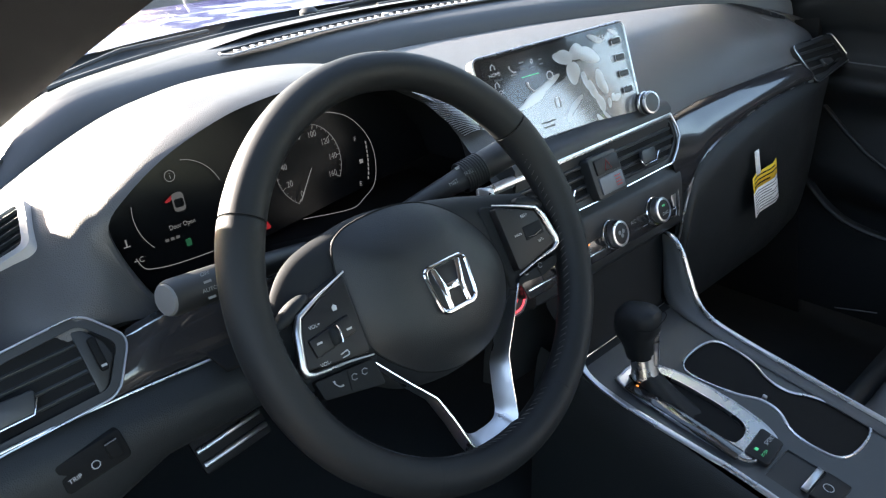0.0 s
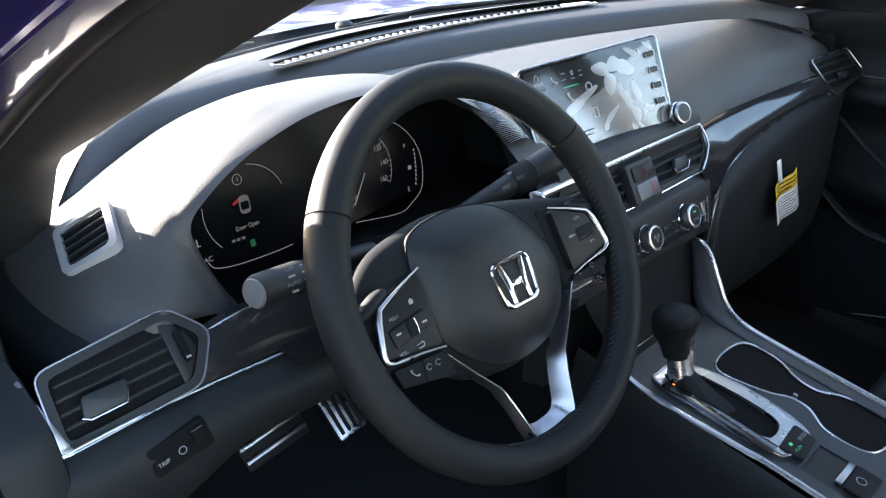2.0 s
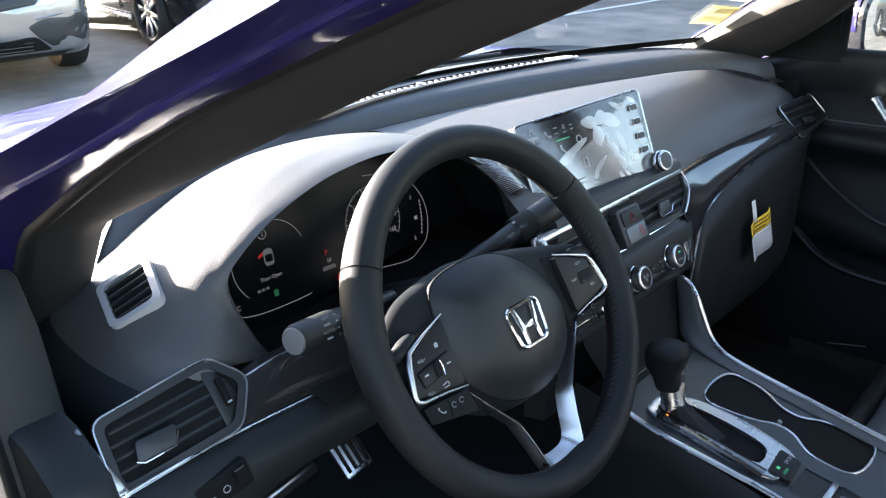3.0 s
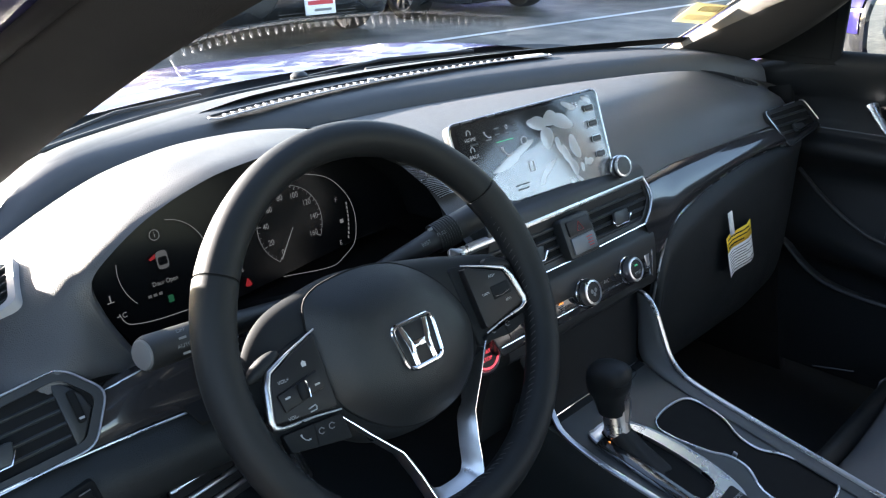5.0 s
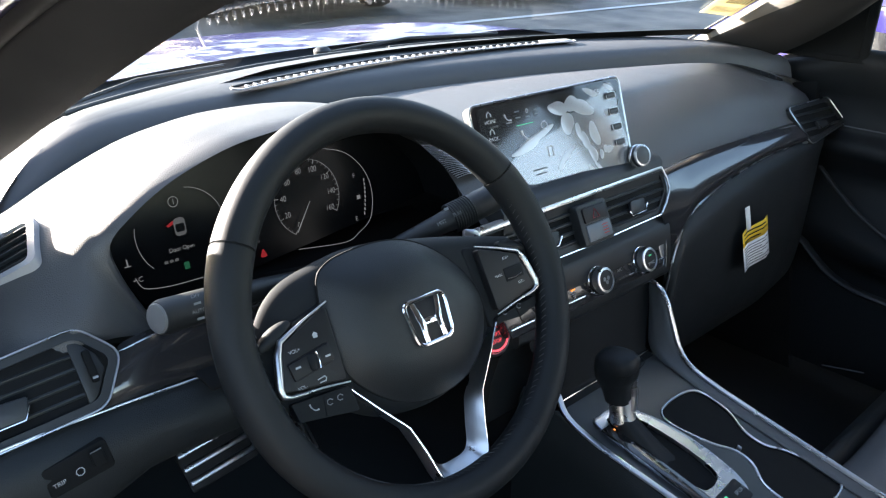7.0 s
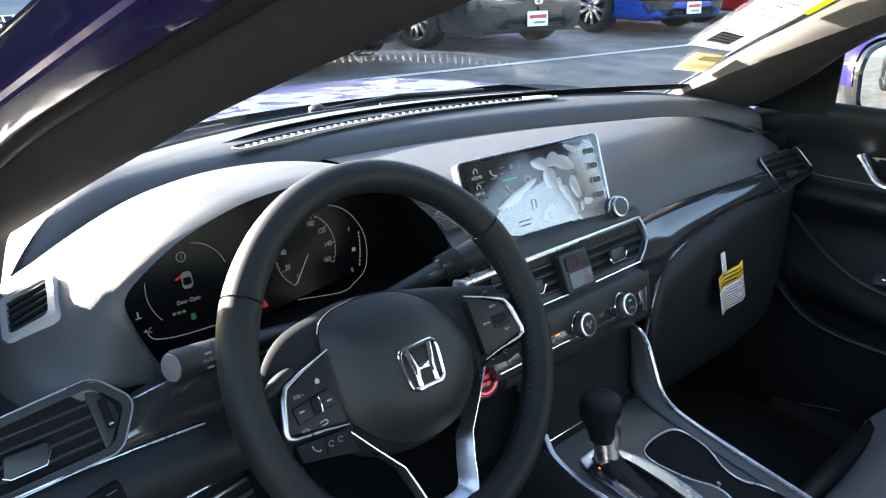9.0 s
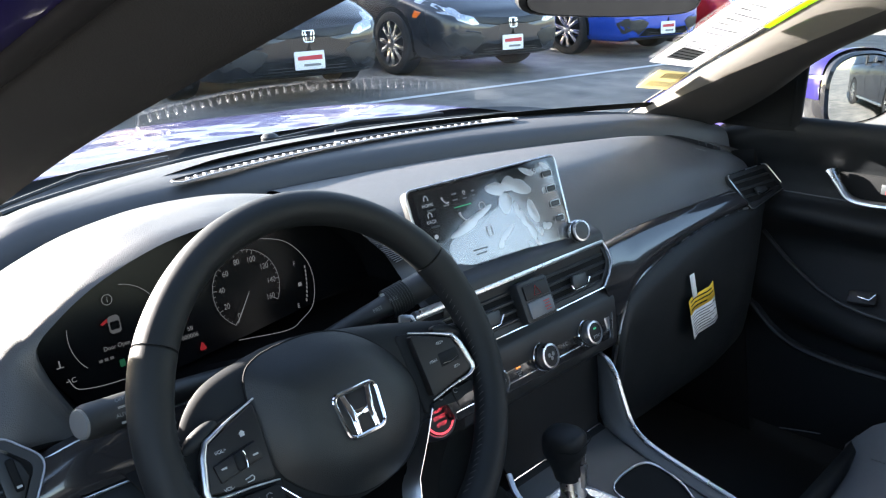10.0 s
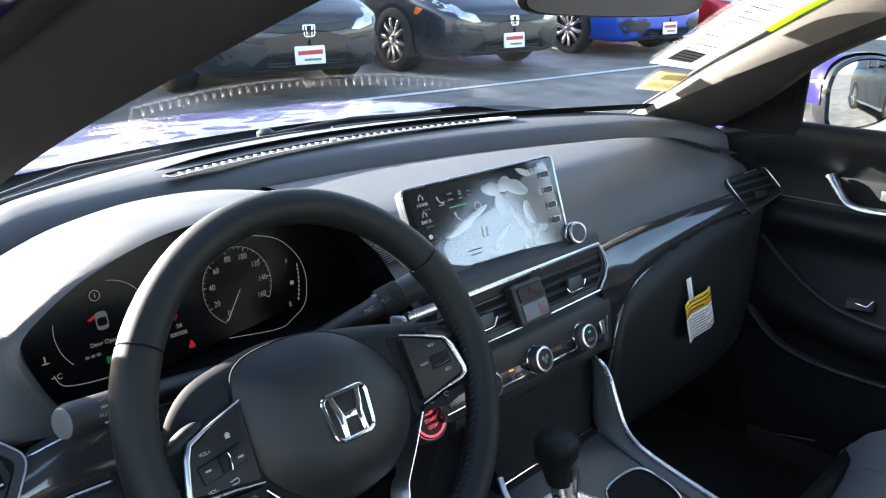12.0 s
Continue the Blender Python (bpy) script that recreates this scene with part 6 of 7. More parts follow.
part("belt_top", loft([[(0.80, y, 0.970 - 0.045 * max(0, (y - 0.10) / 0.16)), (0.83, y, 0.966 - 0.03 * max(0, (y - 0.10) / 0.16))] for y in YD]), M_RUBBER, pd)
part("handle_bezel", prism(soft_poly([(-0.115, 0.028), (0.015, 0.030), (0.045, -0.022), (-0.115, -0.024)], 0.010), frame3((0.778, -0.045, 0.860), (0, 1, 0), (-1, 0, 0.04)), 0.006, 0.002), M_DEEP, pd)
part("handle", tube(spl([(0.760, 0.004, 0.887), (0.758, 0.000, 0.882), (0.756, -0.012, 0.866), (0.755, -0.026, 0.848), (0.755, -0.042, 0.838), (0.755, -0.075, 0.835), (0.757, -0.14, 0.838)], 30), [0.0125 - 0.0045 * min(1, i / 14) for i in range(30)], 10, flat=0.6), M_SATIN, pd, "satin chrome inner door handle")
part("lock_switch", box(frame3((0.770, -0.098, 0.862), (0, 1, 0), (-1, 0, 0)), 0.030, 0.018, 0.006, 0.002), M_DKSATIN, pd)
part("lock_mark", box(frame3((0.766, -0.098, 0.858), (0, 1, 0), (-1, 0, 0)), 0.012, 0.008, 0.002), M_REDPRINT, pd)
wsp = part("window_switch", box(frame3((0.735, -0.09, 0.662), (0, 1, -0.15), (-0.75, 0, 0.65)), 0.05, 0.026, 0.012, 0.004), M_SWITCH, pd)
part("switch_edge", tube([(0.722, -0.085, 0.668), (0.722, -0.105, 0.666), (0.730, -0.112, 0.676)], 0.0011, 6), M_CHROME, wsp)
part("armrest_line", tube(spl([(0.764, 0.12, 0.745), (0.750, 0.06, 0.70), (0.732, 0.0, 0.668), (0.715, -0.08, 0.645), (0.708, -0.25, 0.63)], 30), 0.004, 8), M_BLACK, pd)
part("speaker_lip", tube(spl([(0.765, 0.14, 0.60), (0.745, 0.06, 0.545), (0.735, -0.02, 0.525), (0.735, -0.15, 0.52), (0.74, -0.3, 0.53)], 30), 0.010, 8, flat=0.6), M_LOWER, pd)
part("sill_line", tube([(0.60, -0.02, 0.420), (0.605, -0.06, 0.427), (0.61, -0.09, 0.431)], 0.0012, 6), M_DKSATIN, pd)
sail = prism(soft_poly([(-0.105, -0.050), (0.085, -0.050), (0.076, 0.085), (0.060, 0.085)], 0.008), frame3((0.765, 0.158, 1.000), (0, -1, 0.0), (-0.95, -0.12, 0.25)), 0.012, 0.003)
part("sail_panel", sail, M_DEEP, pd, "black triangular mirror panel")
part("sail_seam", tube([frame3((0.7645, 0.158, 1.000), (0, -1, 0.0), (-0.95, -0.12, 0.25)) @ Vector(p) for p in ((-0.080, -0.040, 0.001), (0.068, -0.040, 0.001), (0.062, 0.055, 0.001))], 0.0012, 5), M_DEEP, pd)
pane = part("window_pane", loft([[(0.806, 0.20, 0.96), (0.80, 0.12, 0.97), (0.80, -0.66, 0.97)], [(0.775, 0.17, 1.03), (0.765, 0.06, 1.08), (0.745, -0.66, 1.15)], [(0.742, 0.00, 1.13), (0.70, -0.30, 1.26), (0.65, -0.66, 1.35)]]), M_SIDEGLASS, pd, "clear side window")
pane.visible_shadow = False

# ---- exterior mirror ----
em_ = thing("door_mirror", (0.95, 0.17, 0.97), "black and blue door mirror reflecting the lot", "mirror")
mm = frame3((1.10, 0.078, 0.990), (0.955, -0.28, 0.0), (-0.36, -0.93, 0.02))
MO = ring_pts([(-0.105, 0.035), (-0.085, 0.066), (-0.03, 0.082), (0.05, 0.077), (0.105, 0.048), (0.118, 0.0), (0.100, -0.042), (0.04, -0.064), (-0.05, -0.070), (-0.098, -0.056), (-0.108, 0.0)], 44)
rows = []
for z, s in ((0.004, 0.97), (0.0, 1.04), (-0.02, 1.07), (-0.06, 0.98), (-0.09, 0.75), (-0.105, 0.35), (-0.108, 0.02)):
    rows.append([mm @ Vector((x * s, y * s, z)) for x, y in MO])
part("housing", loft(rows, close_v=True), M_GLOSS, em_, "glossy black housing")
part("cap", loft([[mm @ Vector((x * s, y * s + 0.003, z)) for x, y in MO if y > -0.02] for z, s in ((-0.012, 1.075), (-0.022, 1.085), (-0.06, 1.0), (-0.09, 0.78))]), M_BLUE, em_, "bright blue mirror cap")
part("glass", loft([[mm @ Vector((x * 0.93 * q, y * 0.93 * q, 0.0062 - ((x * q) ** 2 + (y * q) ** 2) / 2.2)) for x, y in MO] for q in (1.0, 0.85, 0.7, 0.55, 0.4, 0.25, 0.1, 0.005)], close_v=True), M_MIRROR, em_, "convex silvered mirror glass", smooth=180)
part("foot", tube([(0.80, 0.20, 0.965), (0.88, 0.19, 0.955), (0.95, 0.185, 0.96)], [0.035, 0.03, 0.03], 12, flat=0.6), M_BLACK, em_)

# ---- rear-view mirror ----
rv = thing("rearview_mirror", (0.05, 0.06, 1.23), "black rear-view mirror hanging from the windshield", "mirror")
rvm = frame3((0.045, 0.020, 1.224), (0.958, -0.284, -0.03), (-0.28, -0.94, -0.22))
RO = ring_pts([(-0.138, 0.0), (-0.130, 0.028), (-0.06, 0.036), (0.06, 0.036), (0.130, 0.028), (0.138, 0.0), (0.126, -0.028), (0.05, -0.034), (-0.05, -0.034), (-0.126, -0.028)], 44)
part("shell", loft([[rvm @ Vector((x * s, y * s, z)) for x, y in RO] for z, s in ((0.0, 0.95), (-0.004, 1.0), (-0.016, 0.98), (-0.026, 0.7), (-0.030, 0.1))], close_v=True), M_BLACK, rv)
part("glass", prism([(x * 0.94, y * 0.92) for x, y in RO], rvm @ Matrix.Translation((0, 0, 0.001)), 0.002), M_DARKMIRROR, rv, "dark dimmed mirror glass")
part("stem", tube([rvm @ Vector((0, 0.01, -0.025)), rvm @ Vector((0, 0.04, -0.06)), rvm @ Vector((0, 0.06, -0.10))], 0.010, 10), M_BLACK, rv)

# ---- stickers on the windshield ----
def glass_patch(corners, n=8):
    a, b, c, d = corners
    rows = []
    for j in range(n + 1):
        g = j / n
        rows.append([glass_pt(*(Vector(a).lerp(Vector(b), i / n)).lerp(Vector(d).lerp(Vector(c), i / n), g)) + Vector((0, -0.003, -0.003)) for i in range(n + 1)])
    return loft(rows)


wst = thing("window_sticker", (0.5, 0.2, 1.1), "white printed price sheet taped inside the windshield", "sticker")
part("sheet", glass_patch([(0.82, 0.295), (0.965, 0.245), (0.965, 0.80), (0.785, 0.83)]), M_SHEET, wst, thick=0.0006)
def lifted(bm, d):
    for v in bm.verts:
        v.co += Vector((0, -d, -d))
    return bm
part("print_block", lifted(glass_patch([(0.842, 0.320), (0.928, 0.288), (0.930, 0.348), (0.846, 0.384)]), 0.001), M_INK, wst, "grey printed box")
part("print_frame", lifted(glass_patch([(0.836, 0.312), (0.934, 0.276), (0.934, 0.280), (0.836, 0.316)], 4), 0.0012), M_SWITCH, wst)
part("print_frame", lifted(glass_patch([(0.838, 0.392), (0.936, 0.352), (0.936, 0.356), (0.838, 0.396)], 4), 0.0012), M_SWITCH, wst)
for i in range(4):
    part("print_bar", lifted(glass_patch([(0.848, 0.330 + 0.014 * i), (0.924, 0.300 + 0.014 * i), (0.924, 0.304 + 0.014 * i), (0.848, 0.334 + 0.014 * i)], 3), 0.0012), M_SWITCH, wst)
for i in range(14):
    f0 = 0.415 + 0.024 * i
    w_ = 0.10 - 0.03 * ((i * 5) % 3)
    part("print_bar", lifted(glass_patch([(0.835, f0), (0.835 + w_, f0 - 0.035 * w_ / 0.1), (0.835 + w_, f0 + 0.005 - 0.035 * w_ / 0.1), (0.835, f0 + 0.005)], 4), 0.001), M_INK if i % 4 else M_DIM, wst)
part("lime_label", glass_patch([(0.967, 0.49), (0.99, 0.48), (0.99, 0.85), (0.967, 0.85)], 4), M_LIME, wst, "lime green label", thick=0.0005)
yst = thing("stock_sticker", (0.60, 0.3, 1.05), "pale yellow stock sticker in the windshield corner", "sticker")
part("sheet", glass_patch([(0.89, 0.135), (0.985, 0.11), (0.985, 0.205), (0.885, 0.235)], 6), M_YPALE, yst, thick=0.0005)
for i in range(7):
    u0 = 0.917 + 0.009 * i
    part("print_bar", lifted(glass_patch([(u0, 0.185 - 0.002 * i), (u0 + 0.006, 0.1836 - 0.002 * i), (u0 + 0.006, 0.2116 - 0.002 * i), (u0, 0.213 - 0.002 * i)], 2), 0.001), M_SWITCH, yst)
for i in range(14):
    u0 = 0.905 + 0.0050 * i
    part("barcode_bar", lifted(glass_patch([(u0, 0.146 - 0.0012 * i), (u0 + 0.0025, 0.146 - 0.0012 * i), (u0 + 0.0025, 0.172 - 0.0012 * i), (u0, 0.172 - 0.0012 * i)], 2), 0.001), M_DIM, yst)

# ---- passenger seat ----
se_ = thing("passenger_seat", (0.40, -0.45, 0.30), "dark grey fabric front passenger seat cushion", "seat")
rows = []
for j in range(15):
    f = j / 14
    y = -0.150 - 0.55 * f
    row = []
    for i in range(21):
        u = -1 + 2 * i / 20
        bol = 0.045 * max(0, abs(u) - 0.62) / 0.38
        z = 0.475 - 0.05 * f + bol - 0.10 * max(0, abs(u) - 0.93) / 0.07 - (0.10 * (1 - min(1, f * 5)) ** 2)
        row.append(Vector((0.415 + 0.255 * u, y + 0.03 * u * u, z)))
    rows.append(row)
part("cushion", loft(rows), M_FABRIC, se_)
part("cushion_base", loft([[(0.17, -0.135, 0.42), (0.67, -0.135, 0.42)], [(0.18, -0.15, 0.30), (0.66, -0.15, 0.30)]]), M_LOWER, se_, thick=0.02)
part("side_skirt", box(Matrix.Translation((0.165, -0.45, 0.38)), 0.02, 0.5, 0.16, 0.006), M_LOWER, se_)
a = 0
while a < 60:
    f = a / 60
    p0, p1 = Vector((0.53 + 0.04 * f, -0.20 - 0.30 * f, 0.458 - 0.02 * f + 0.012 * f)), Vector((0.53 + 0.04 * (f + 0.01), -0.20 - 0.30 * (f + 0.01), 0.458 - 0.02 * f + 0.012 * f))
    part("stitch", tube([p0 + Vector((0, 0, 0.006)), p1 + Vector((0, 0, 0.006))], 0.0008, 4), M_THREAD, se_, smooth=0)
    a += 1.2
rows = []
for j in range(10):
    f = j / 9
    rows.append([Vector((0.415 + 0.26 * u, -0.66 - 0.32 * f - 0.03 * u * u * -1 + 0.04 * max(0, abs(u) - 0.6), 0.46 + 0.62 * f)) for u in [-1 + 2 * i / 12 for i in range(13)]])
part("backrest", loft(rows), M_FABRIC, se_, thick=0.09)

# ---- bonnet, cowl and wipers ----
hb = thing("hood", (0, 1.2, 0.8), "deep blue pearl car hood with bright reflections", "hood")
rows = []
for j in range(20):
    f = j / 19
    row = []
    for i in range(33):
        u = -1 + 2 * i / 32
        x = u * (0.80 - 0.06 * f)
        y0 = 0.79 - 0.40 * (u * 0.80) ** 2
        y = y0 + (1.75 - 0.30 * u * u - y0) * f
        z = 0.965 - 0.02 * f - 0.13 * f ** 2.2 - 0.05 * u ** 4 + 0.012 * math.exp(-((abs(u) - 0.62) / 0.10) ** 2)
        row.append(Vector((x, y, z)))
    rows.append(row)
part("panel", loft(rows), M_BLUE, hb)
part("fender", loft([[r[0], Vector((-0.86, r[0].y, r[0].z - 0.03)), Vector((-0.91, r[0].y, r[0].z - 0.16)), Vector((-0.92, r[0].y, 0.45))] for r in rows] ), M_BLUE, hb)
part("fender", loft([[r[-1], Vector((0.86, r[-1].y, r[-1].z - 0.03)), Vector((0.91, r[-1].y, r[-1].z - 0.16)), Vector((0.92, r[-1].y, 0.45))] for r in rows]), M_BLUE, hb)
cw = thing("cowl_panel", (0, 0.72, 0.95), "black plastic cowl below the windshield", "cowl")
part("panel", loft([[Vector((x, yw(x) + 0.0, 0.966 + shelf_drop(x))), Vector((x, yw(x) + 0.045, 0.952 + shelf_drop(x))), Vector((x, 0.735 - 0.38 * x * x, 0.946 + shelf_drop(x) * 0.9)), Vector((x, 0.775 - 0.38 * x * x, 0.950 + shelf_drop(x) * 0.8)), Vector((x, 0.81 - 0.385 * x * x, 0.963 + shelf_drop(x) * 0.8))] for x in [-0.75 + 1.5 * i / 40 for i in range(41)]]), M_BLACK, cw)


def wiper(x0, x1, px):
    th = thing("wiper", (px, 0.72, 0.96), "black windshield wiper arm and blade", "wiper", "wipers")
    n = 24
    part("blade", tube([Vector((x, yw(x) + 0.012, 0.972 + end_drop(x, 0.55))) for x in [x0 + (x1 - x0) * i / n for i in range(n + 1)]], 0.0035, 6), M_BLACK, th)
    xm = (x0 + x1) / 2
    part("arm", tube([Vector((px, yw(px) + 0.07, 0.963)), Vector((px * 0.5 + xm * 0.5, yw(px * 0.5 + xm * 0.5) + 0.045, 0.980)), Vector((xm, yw(xm) + 0.014, 0.982))], 0.003, 6), M_BLACK, th)
    part("pivot", lathe(frame3((px, yw(px) + 0.07, 0.963), (1, 0, 0), (0, 0, 1)), [(0.016, -0.02), (0.016, 0.006), (0.010, 0.012), (0.0001, 0.013)], 16), M_BLACK, th)
    return th


wiper(-0.50, 0.06, -0.50)
wiper(0.12, 0.58, 0.02)


# ---- parked cars ----
def parked_car(nm, loc, turn, paint, label, rim, trim_black, k=1.0):
    """A saloon or hatchback 4.5 m long; its nose points along local -y, front axle at y 0."""
    th = new(nm)
    th.matrix_basis = pose(loc[0], loc[1], ground_z(loc[1]), 1.7 if loc[1] > 1 else 0, 0, turn)
    tagged(th, label, "car", "cars parked in a row")
    base = Vector((0, 0, 0))

    def cpart(name, bm, mt, parent=None, label_="", smooth=40):
        me = mesh_from(name, bm, mt, base, smooth, 1.0)
        ob = new(name, me)
        ob.parent = parent or th
        return tagged(ob, label_)

    ST = [  # y, half width, lower z, belt z, top z
        (-0.898, 0.02, 0.42, 0.455, 0.47), (-0.892, 0.26, 0.36, 0.49, 0.53), (-0.86, 0.56, 0.30, 0.52, 0.60), (-0.82, 0.70, 0.24, 0.58, 0.66), (-0.70, 0.80, 0.20, 0.64, 0.72), (-0.50, 0.86, 0.19, 0.70, 0.80), (-0.20, 0.885, 0.19, 0.76, 0.88), (0.20, 0.895, 0.19, 0.82, 0.95), (0.50, 0.90, 0.19, 0.86, 1.00), (0.8, 0.90, 0.19, 0.89, 1.03), (1.6, 0.90, 0.19, 0.92, 1.03), (2.4, 0.90, 0.19, 0.95, 1.04), (3.1, 0.88, 0.20, 0.96, 1.05), (3.5, 0.80, 0.26, 0.94, 1.02), (3.64, 0.68, 0.34, 0.90, 0.96)]
    rows = []
    for y, hw, lo, belt, top in ST:
        half = [(0.0, lo), (hw * 0.80, lo), (hw * 0.96, lo + 0.04), (hw, lo + 0.16), (hw * 1.005, 0.5 * (lo + belt) + 0.04), (hw * 0.995, belt - 0.03), (hw * 0.955, belt + 0.02), (hw * 0.80, top - 0.02), (hw * 0.5, top + 0.012), (0.0, top + 0.02)]
        h = spl([(x, y, z) for x, z in half], 22)
        rows.append(h + [Vector((-p.x, p.y, p.z)) for p in reversed(h[:-1])])
    cols = [spl([r[i] for r in rows], 52) for i in range(len(rows[0]))]
    grid = [[cols[i][j] for i in range(len(cols))] for j in range(52)]
    bb = loft(grid)
    tree = BVHTree.FromBMesh(bb)

    def skin(poly, side_=0, lift=0.006):
        """A panel that follows the body, seen from the front (x, z) or from one side (y, z)."""
        c = Vector((sum(p[0] for p in poly) / len(poly), sum(p[1] for p in poly) / len(poly)))
        rings = []
        for q, h in ((1.0, -0.012), (1.0, lift * 0.6), (0.94, lift), (0.7, lift), (0.4, lift), (0.02, lift)):
            ring = []
            for p in poly:
                w = c + (Vector(p) - c) * q
                if side_:
                    hit_ = tree.ray_cast(Vector((side_ * 2, w.x, w.y)), Vector((-side_, 0, 0)))[0] or Vector((side_ * 0.88, w.x, w.y))
                    ring.append(hit_ + Vector((side_ * h, 0, 0)))
                else:
                    hit_ = tree.ray_cast(Vector((w.x, -2, w.y)), Vector((0, 1, 0)))[0] or Vector((w.x, -0.45, w.y))
                    ring.append(hit_ + Vector((0, -h, 0)))
            rings.append(ring)
        return loft(rings, close_v=True)

    cpart("body", bb, paint)
    for s in (1, -1):
        for wy in (0, 2.7):
            # black panel on the body, coloured as the shade inside the arch
            cpart("wheel_arch", skin([(wy + 0.362 * math.cos(a * math.pi / 16), max(0.17, 0.335 + 0.362 * math.sin(a * math.pi / 16))) for a in range(32)], s, 0.004), M_DEEP)
    cpart("underside", box(Matrix.Translation((0, 1.4, 0.30)), 1.30, 4.2, 0.22, 0.03), M_DEEP)
    # cabin
    CAB = [(0.72, 0.70, 0.99, 1.00), (1.10, 0.66, 1.02, 1.22), (1.55, 0.62, 1.03, 1.39), (2.2, 0.60, 1.04, 1.42), (2.8, 0.60, 1.04, 1.36), (3.3, 0.62, 1.04, 1.12), (3.45, 0.64, 1.02, 1.03)]
    rows = []
    for y, hw, lo, top in CAB:
        half = [(hw + 0.16, lo - 0.02), (hw + 0.12, lo + 0.05 * min(1, (top - lo) * 4)), (hw + 0.02, top - 0.06 * min(1, (top - lo) * 4)), (hw * 0.8, top), (0, top + 0.02)]
        h = spl([(x, y, z) for x, z in half], 14)
        rows.append(h + [Vector((-p.x, p.y, p.z)) for p in reversed(h[:-1])])
    cols = [spl([r[i] for r in rows], 26) for i in range(len(rows[0]))]
    grid = [[cols[i][j] for i in range(len(cols))] for j in range(26)]
    cpart("glasshouse", loft(grid), M_CARGLASS, label_="dark windows and windscreen")
    roof = [[p + Vector((0, 0, 0.012)) for p in grid[j][8:-8]] for j in range(10, 20)]
    cpart("roof", loft(roof), paint)
    for s in (1, -1):
        cpart("roof_pillar", tube([grid[j][7 if s > 0 else -8] + Vector((0, 0, 0.006)) for j in range(0, 25)], 0.03, 8), paint)
        cpart("roof_pillar", tube([Vector((s * 0.80, 1.95, 0.98)), Vector((s * 0.70, 1.98, 1.30))], 0.035, 8), M_BLACK)
    # wheels
    for s in (1, -1):
        for wy in (0, 2.7):
            wmx = frame3((s * 0.822, wy, 0.325), (0, 1, 0), (s, 0, 0))
            wh = cpart("wheel", lathe(wmx, [(0.235, -0.10), (0.31, -0.105), (0.325, -0.08), (0.328, 0.05), (0.318, 0.085), (0.295, 0.10), (0.240, 0.098)], 40), M_TYRE, label_="black tyre on alloy wheel")
            cpart("rim", lathe(wmx, [(0.242, 0.090), (0.238, 0.098), (0.228, 0.092), (0.222, 0.03), (0.215, -0.02), (0.0001, -0.03)], 40), M_ALLOYDARK if rim else M_DEEP, wh)
            for q in range(5):
                for dq in (-13, 13):
                    a0 = radians(72 * q + dq + 10)
                    a1 = radians(72 * q + dq * 1.25 + 10)
                    w0, w1 = 0.020, 0.026
                    pts = [(0.05 * math.cos(a0) - w0 * math.sin(a0), 0.05 * math.sin(a0) + w0 * math.cos(a0)), (0.05 * math.cos(a0) + w0 * math.sin(a0), 0.05 * math.sin(a0) - w0 * math.cos(a0)), (0.230 * math.cos(a1) + w1 * math.sin(a1), 0.230 * math.sin(a1) - w1 * math.cos(a1)), (0.230 * math.cos(a1) - w1 * math.sin(a1), 0.230 * math.sin(a1) + w1 * math.cos(a1))]
                    cpart("spoke", prism(pts, wmx @ Matrix.Translation((0, 0, 0.086)), 0.03, 0.005), M_ALLOY, wh)
            cpart("hub_cap", lathe(wmx, [(0.055, 0.06), (0.052, 0.088), (0.02, 0.094), (0.0001, 0.094)], 20), M_ALLOY, wh)
    # front face
    fm = frame3((0, -0.850, 0.0), (1, 0, 0), (0, -1, 0.10))
    cpart("grille", skin(soft_poly([(-0.50, 0.622), (0.50, 0.622), (0.44, 0.560), (0.22, 0.535), (-0.22, 0.535), (-0.44, 0.560)], 0.02)), M_BLACK)
    cpart("grille_bar", prism(soft_poly([(-0.44, 0.632), (0.44, 0.632), (0.43, 0.618), (-0.43, 0.618)], 0.006), fm @ Matrix.Translation((0, 0, 0.055)), 0.08, 0.005), M_BLACK if trim_black else M_SATIN)
    cpart("lower_intake", skin(soft_poly([(-0.40, 0.36), (0.40, 0.36), (0.50, 0.26), (-0.50, 0.26)], 0.03), 0, 0.004), M_DEEP)
    for i in range(4):
        cpart("intake_slat", box(fm @ Matrix.Translation((0, 0.272 + 0.024 * i, 0.050)), 0.74, 0.006, 0.02), M_BLACK)
    cpart("lip", skin(soft_poly([(-0.66, 0.25), (0.66, 0.25), (0.58, 0.212), (-0.58, 0.212)], 0.01), 0, 0.008), M_BLACK)
    cpart("number_plate", prism(rrect(0.285, 0.150, 0.01), fm @ Matrix.Translation((0, 0.350, 0.095)), 0.012, 0.003), M_PAPER, label_="white dealer plate with red bar")
    cpart("plate_bar", prism([(-0.115, -0.012), (0.12, -0.012), (0.12, 0.026), (-0.115, 0.020)], fm @ Matrix.Translation((0, 0.365, 0.0965)), 0.002), M_PLATERED)
    cpart("plate_bar", box(fm @ Matrix.Translation((0.02, 0.312, 0.096)), 0.16, 0.02, 0.003), M_DIM)
    ebm = fm @ Matrix.Translation((0, 0.545, 0.098))
    cpart("badge", tube([ebm @ Vector((x, y, 0.004)) for x, y in soft_poly([(-0.055, 0.045), (0.055, 0.045), (0.045, -0.045), (-0.045, -0.045)], 0.015)], 0.006, 6, closed=True), M_CHROME)
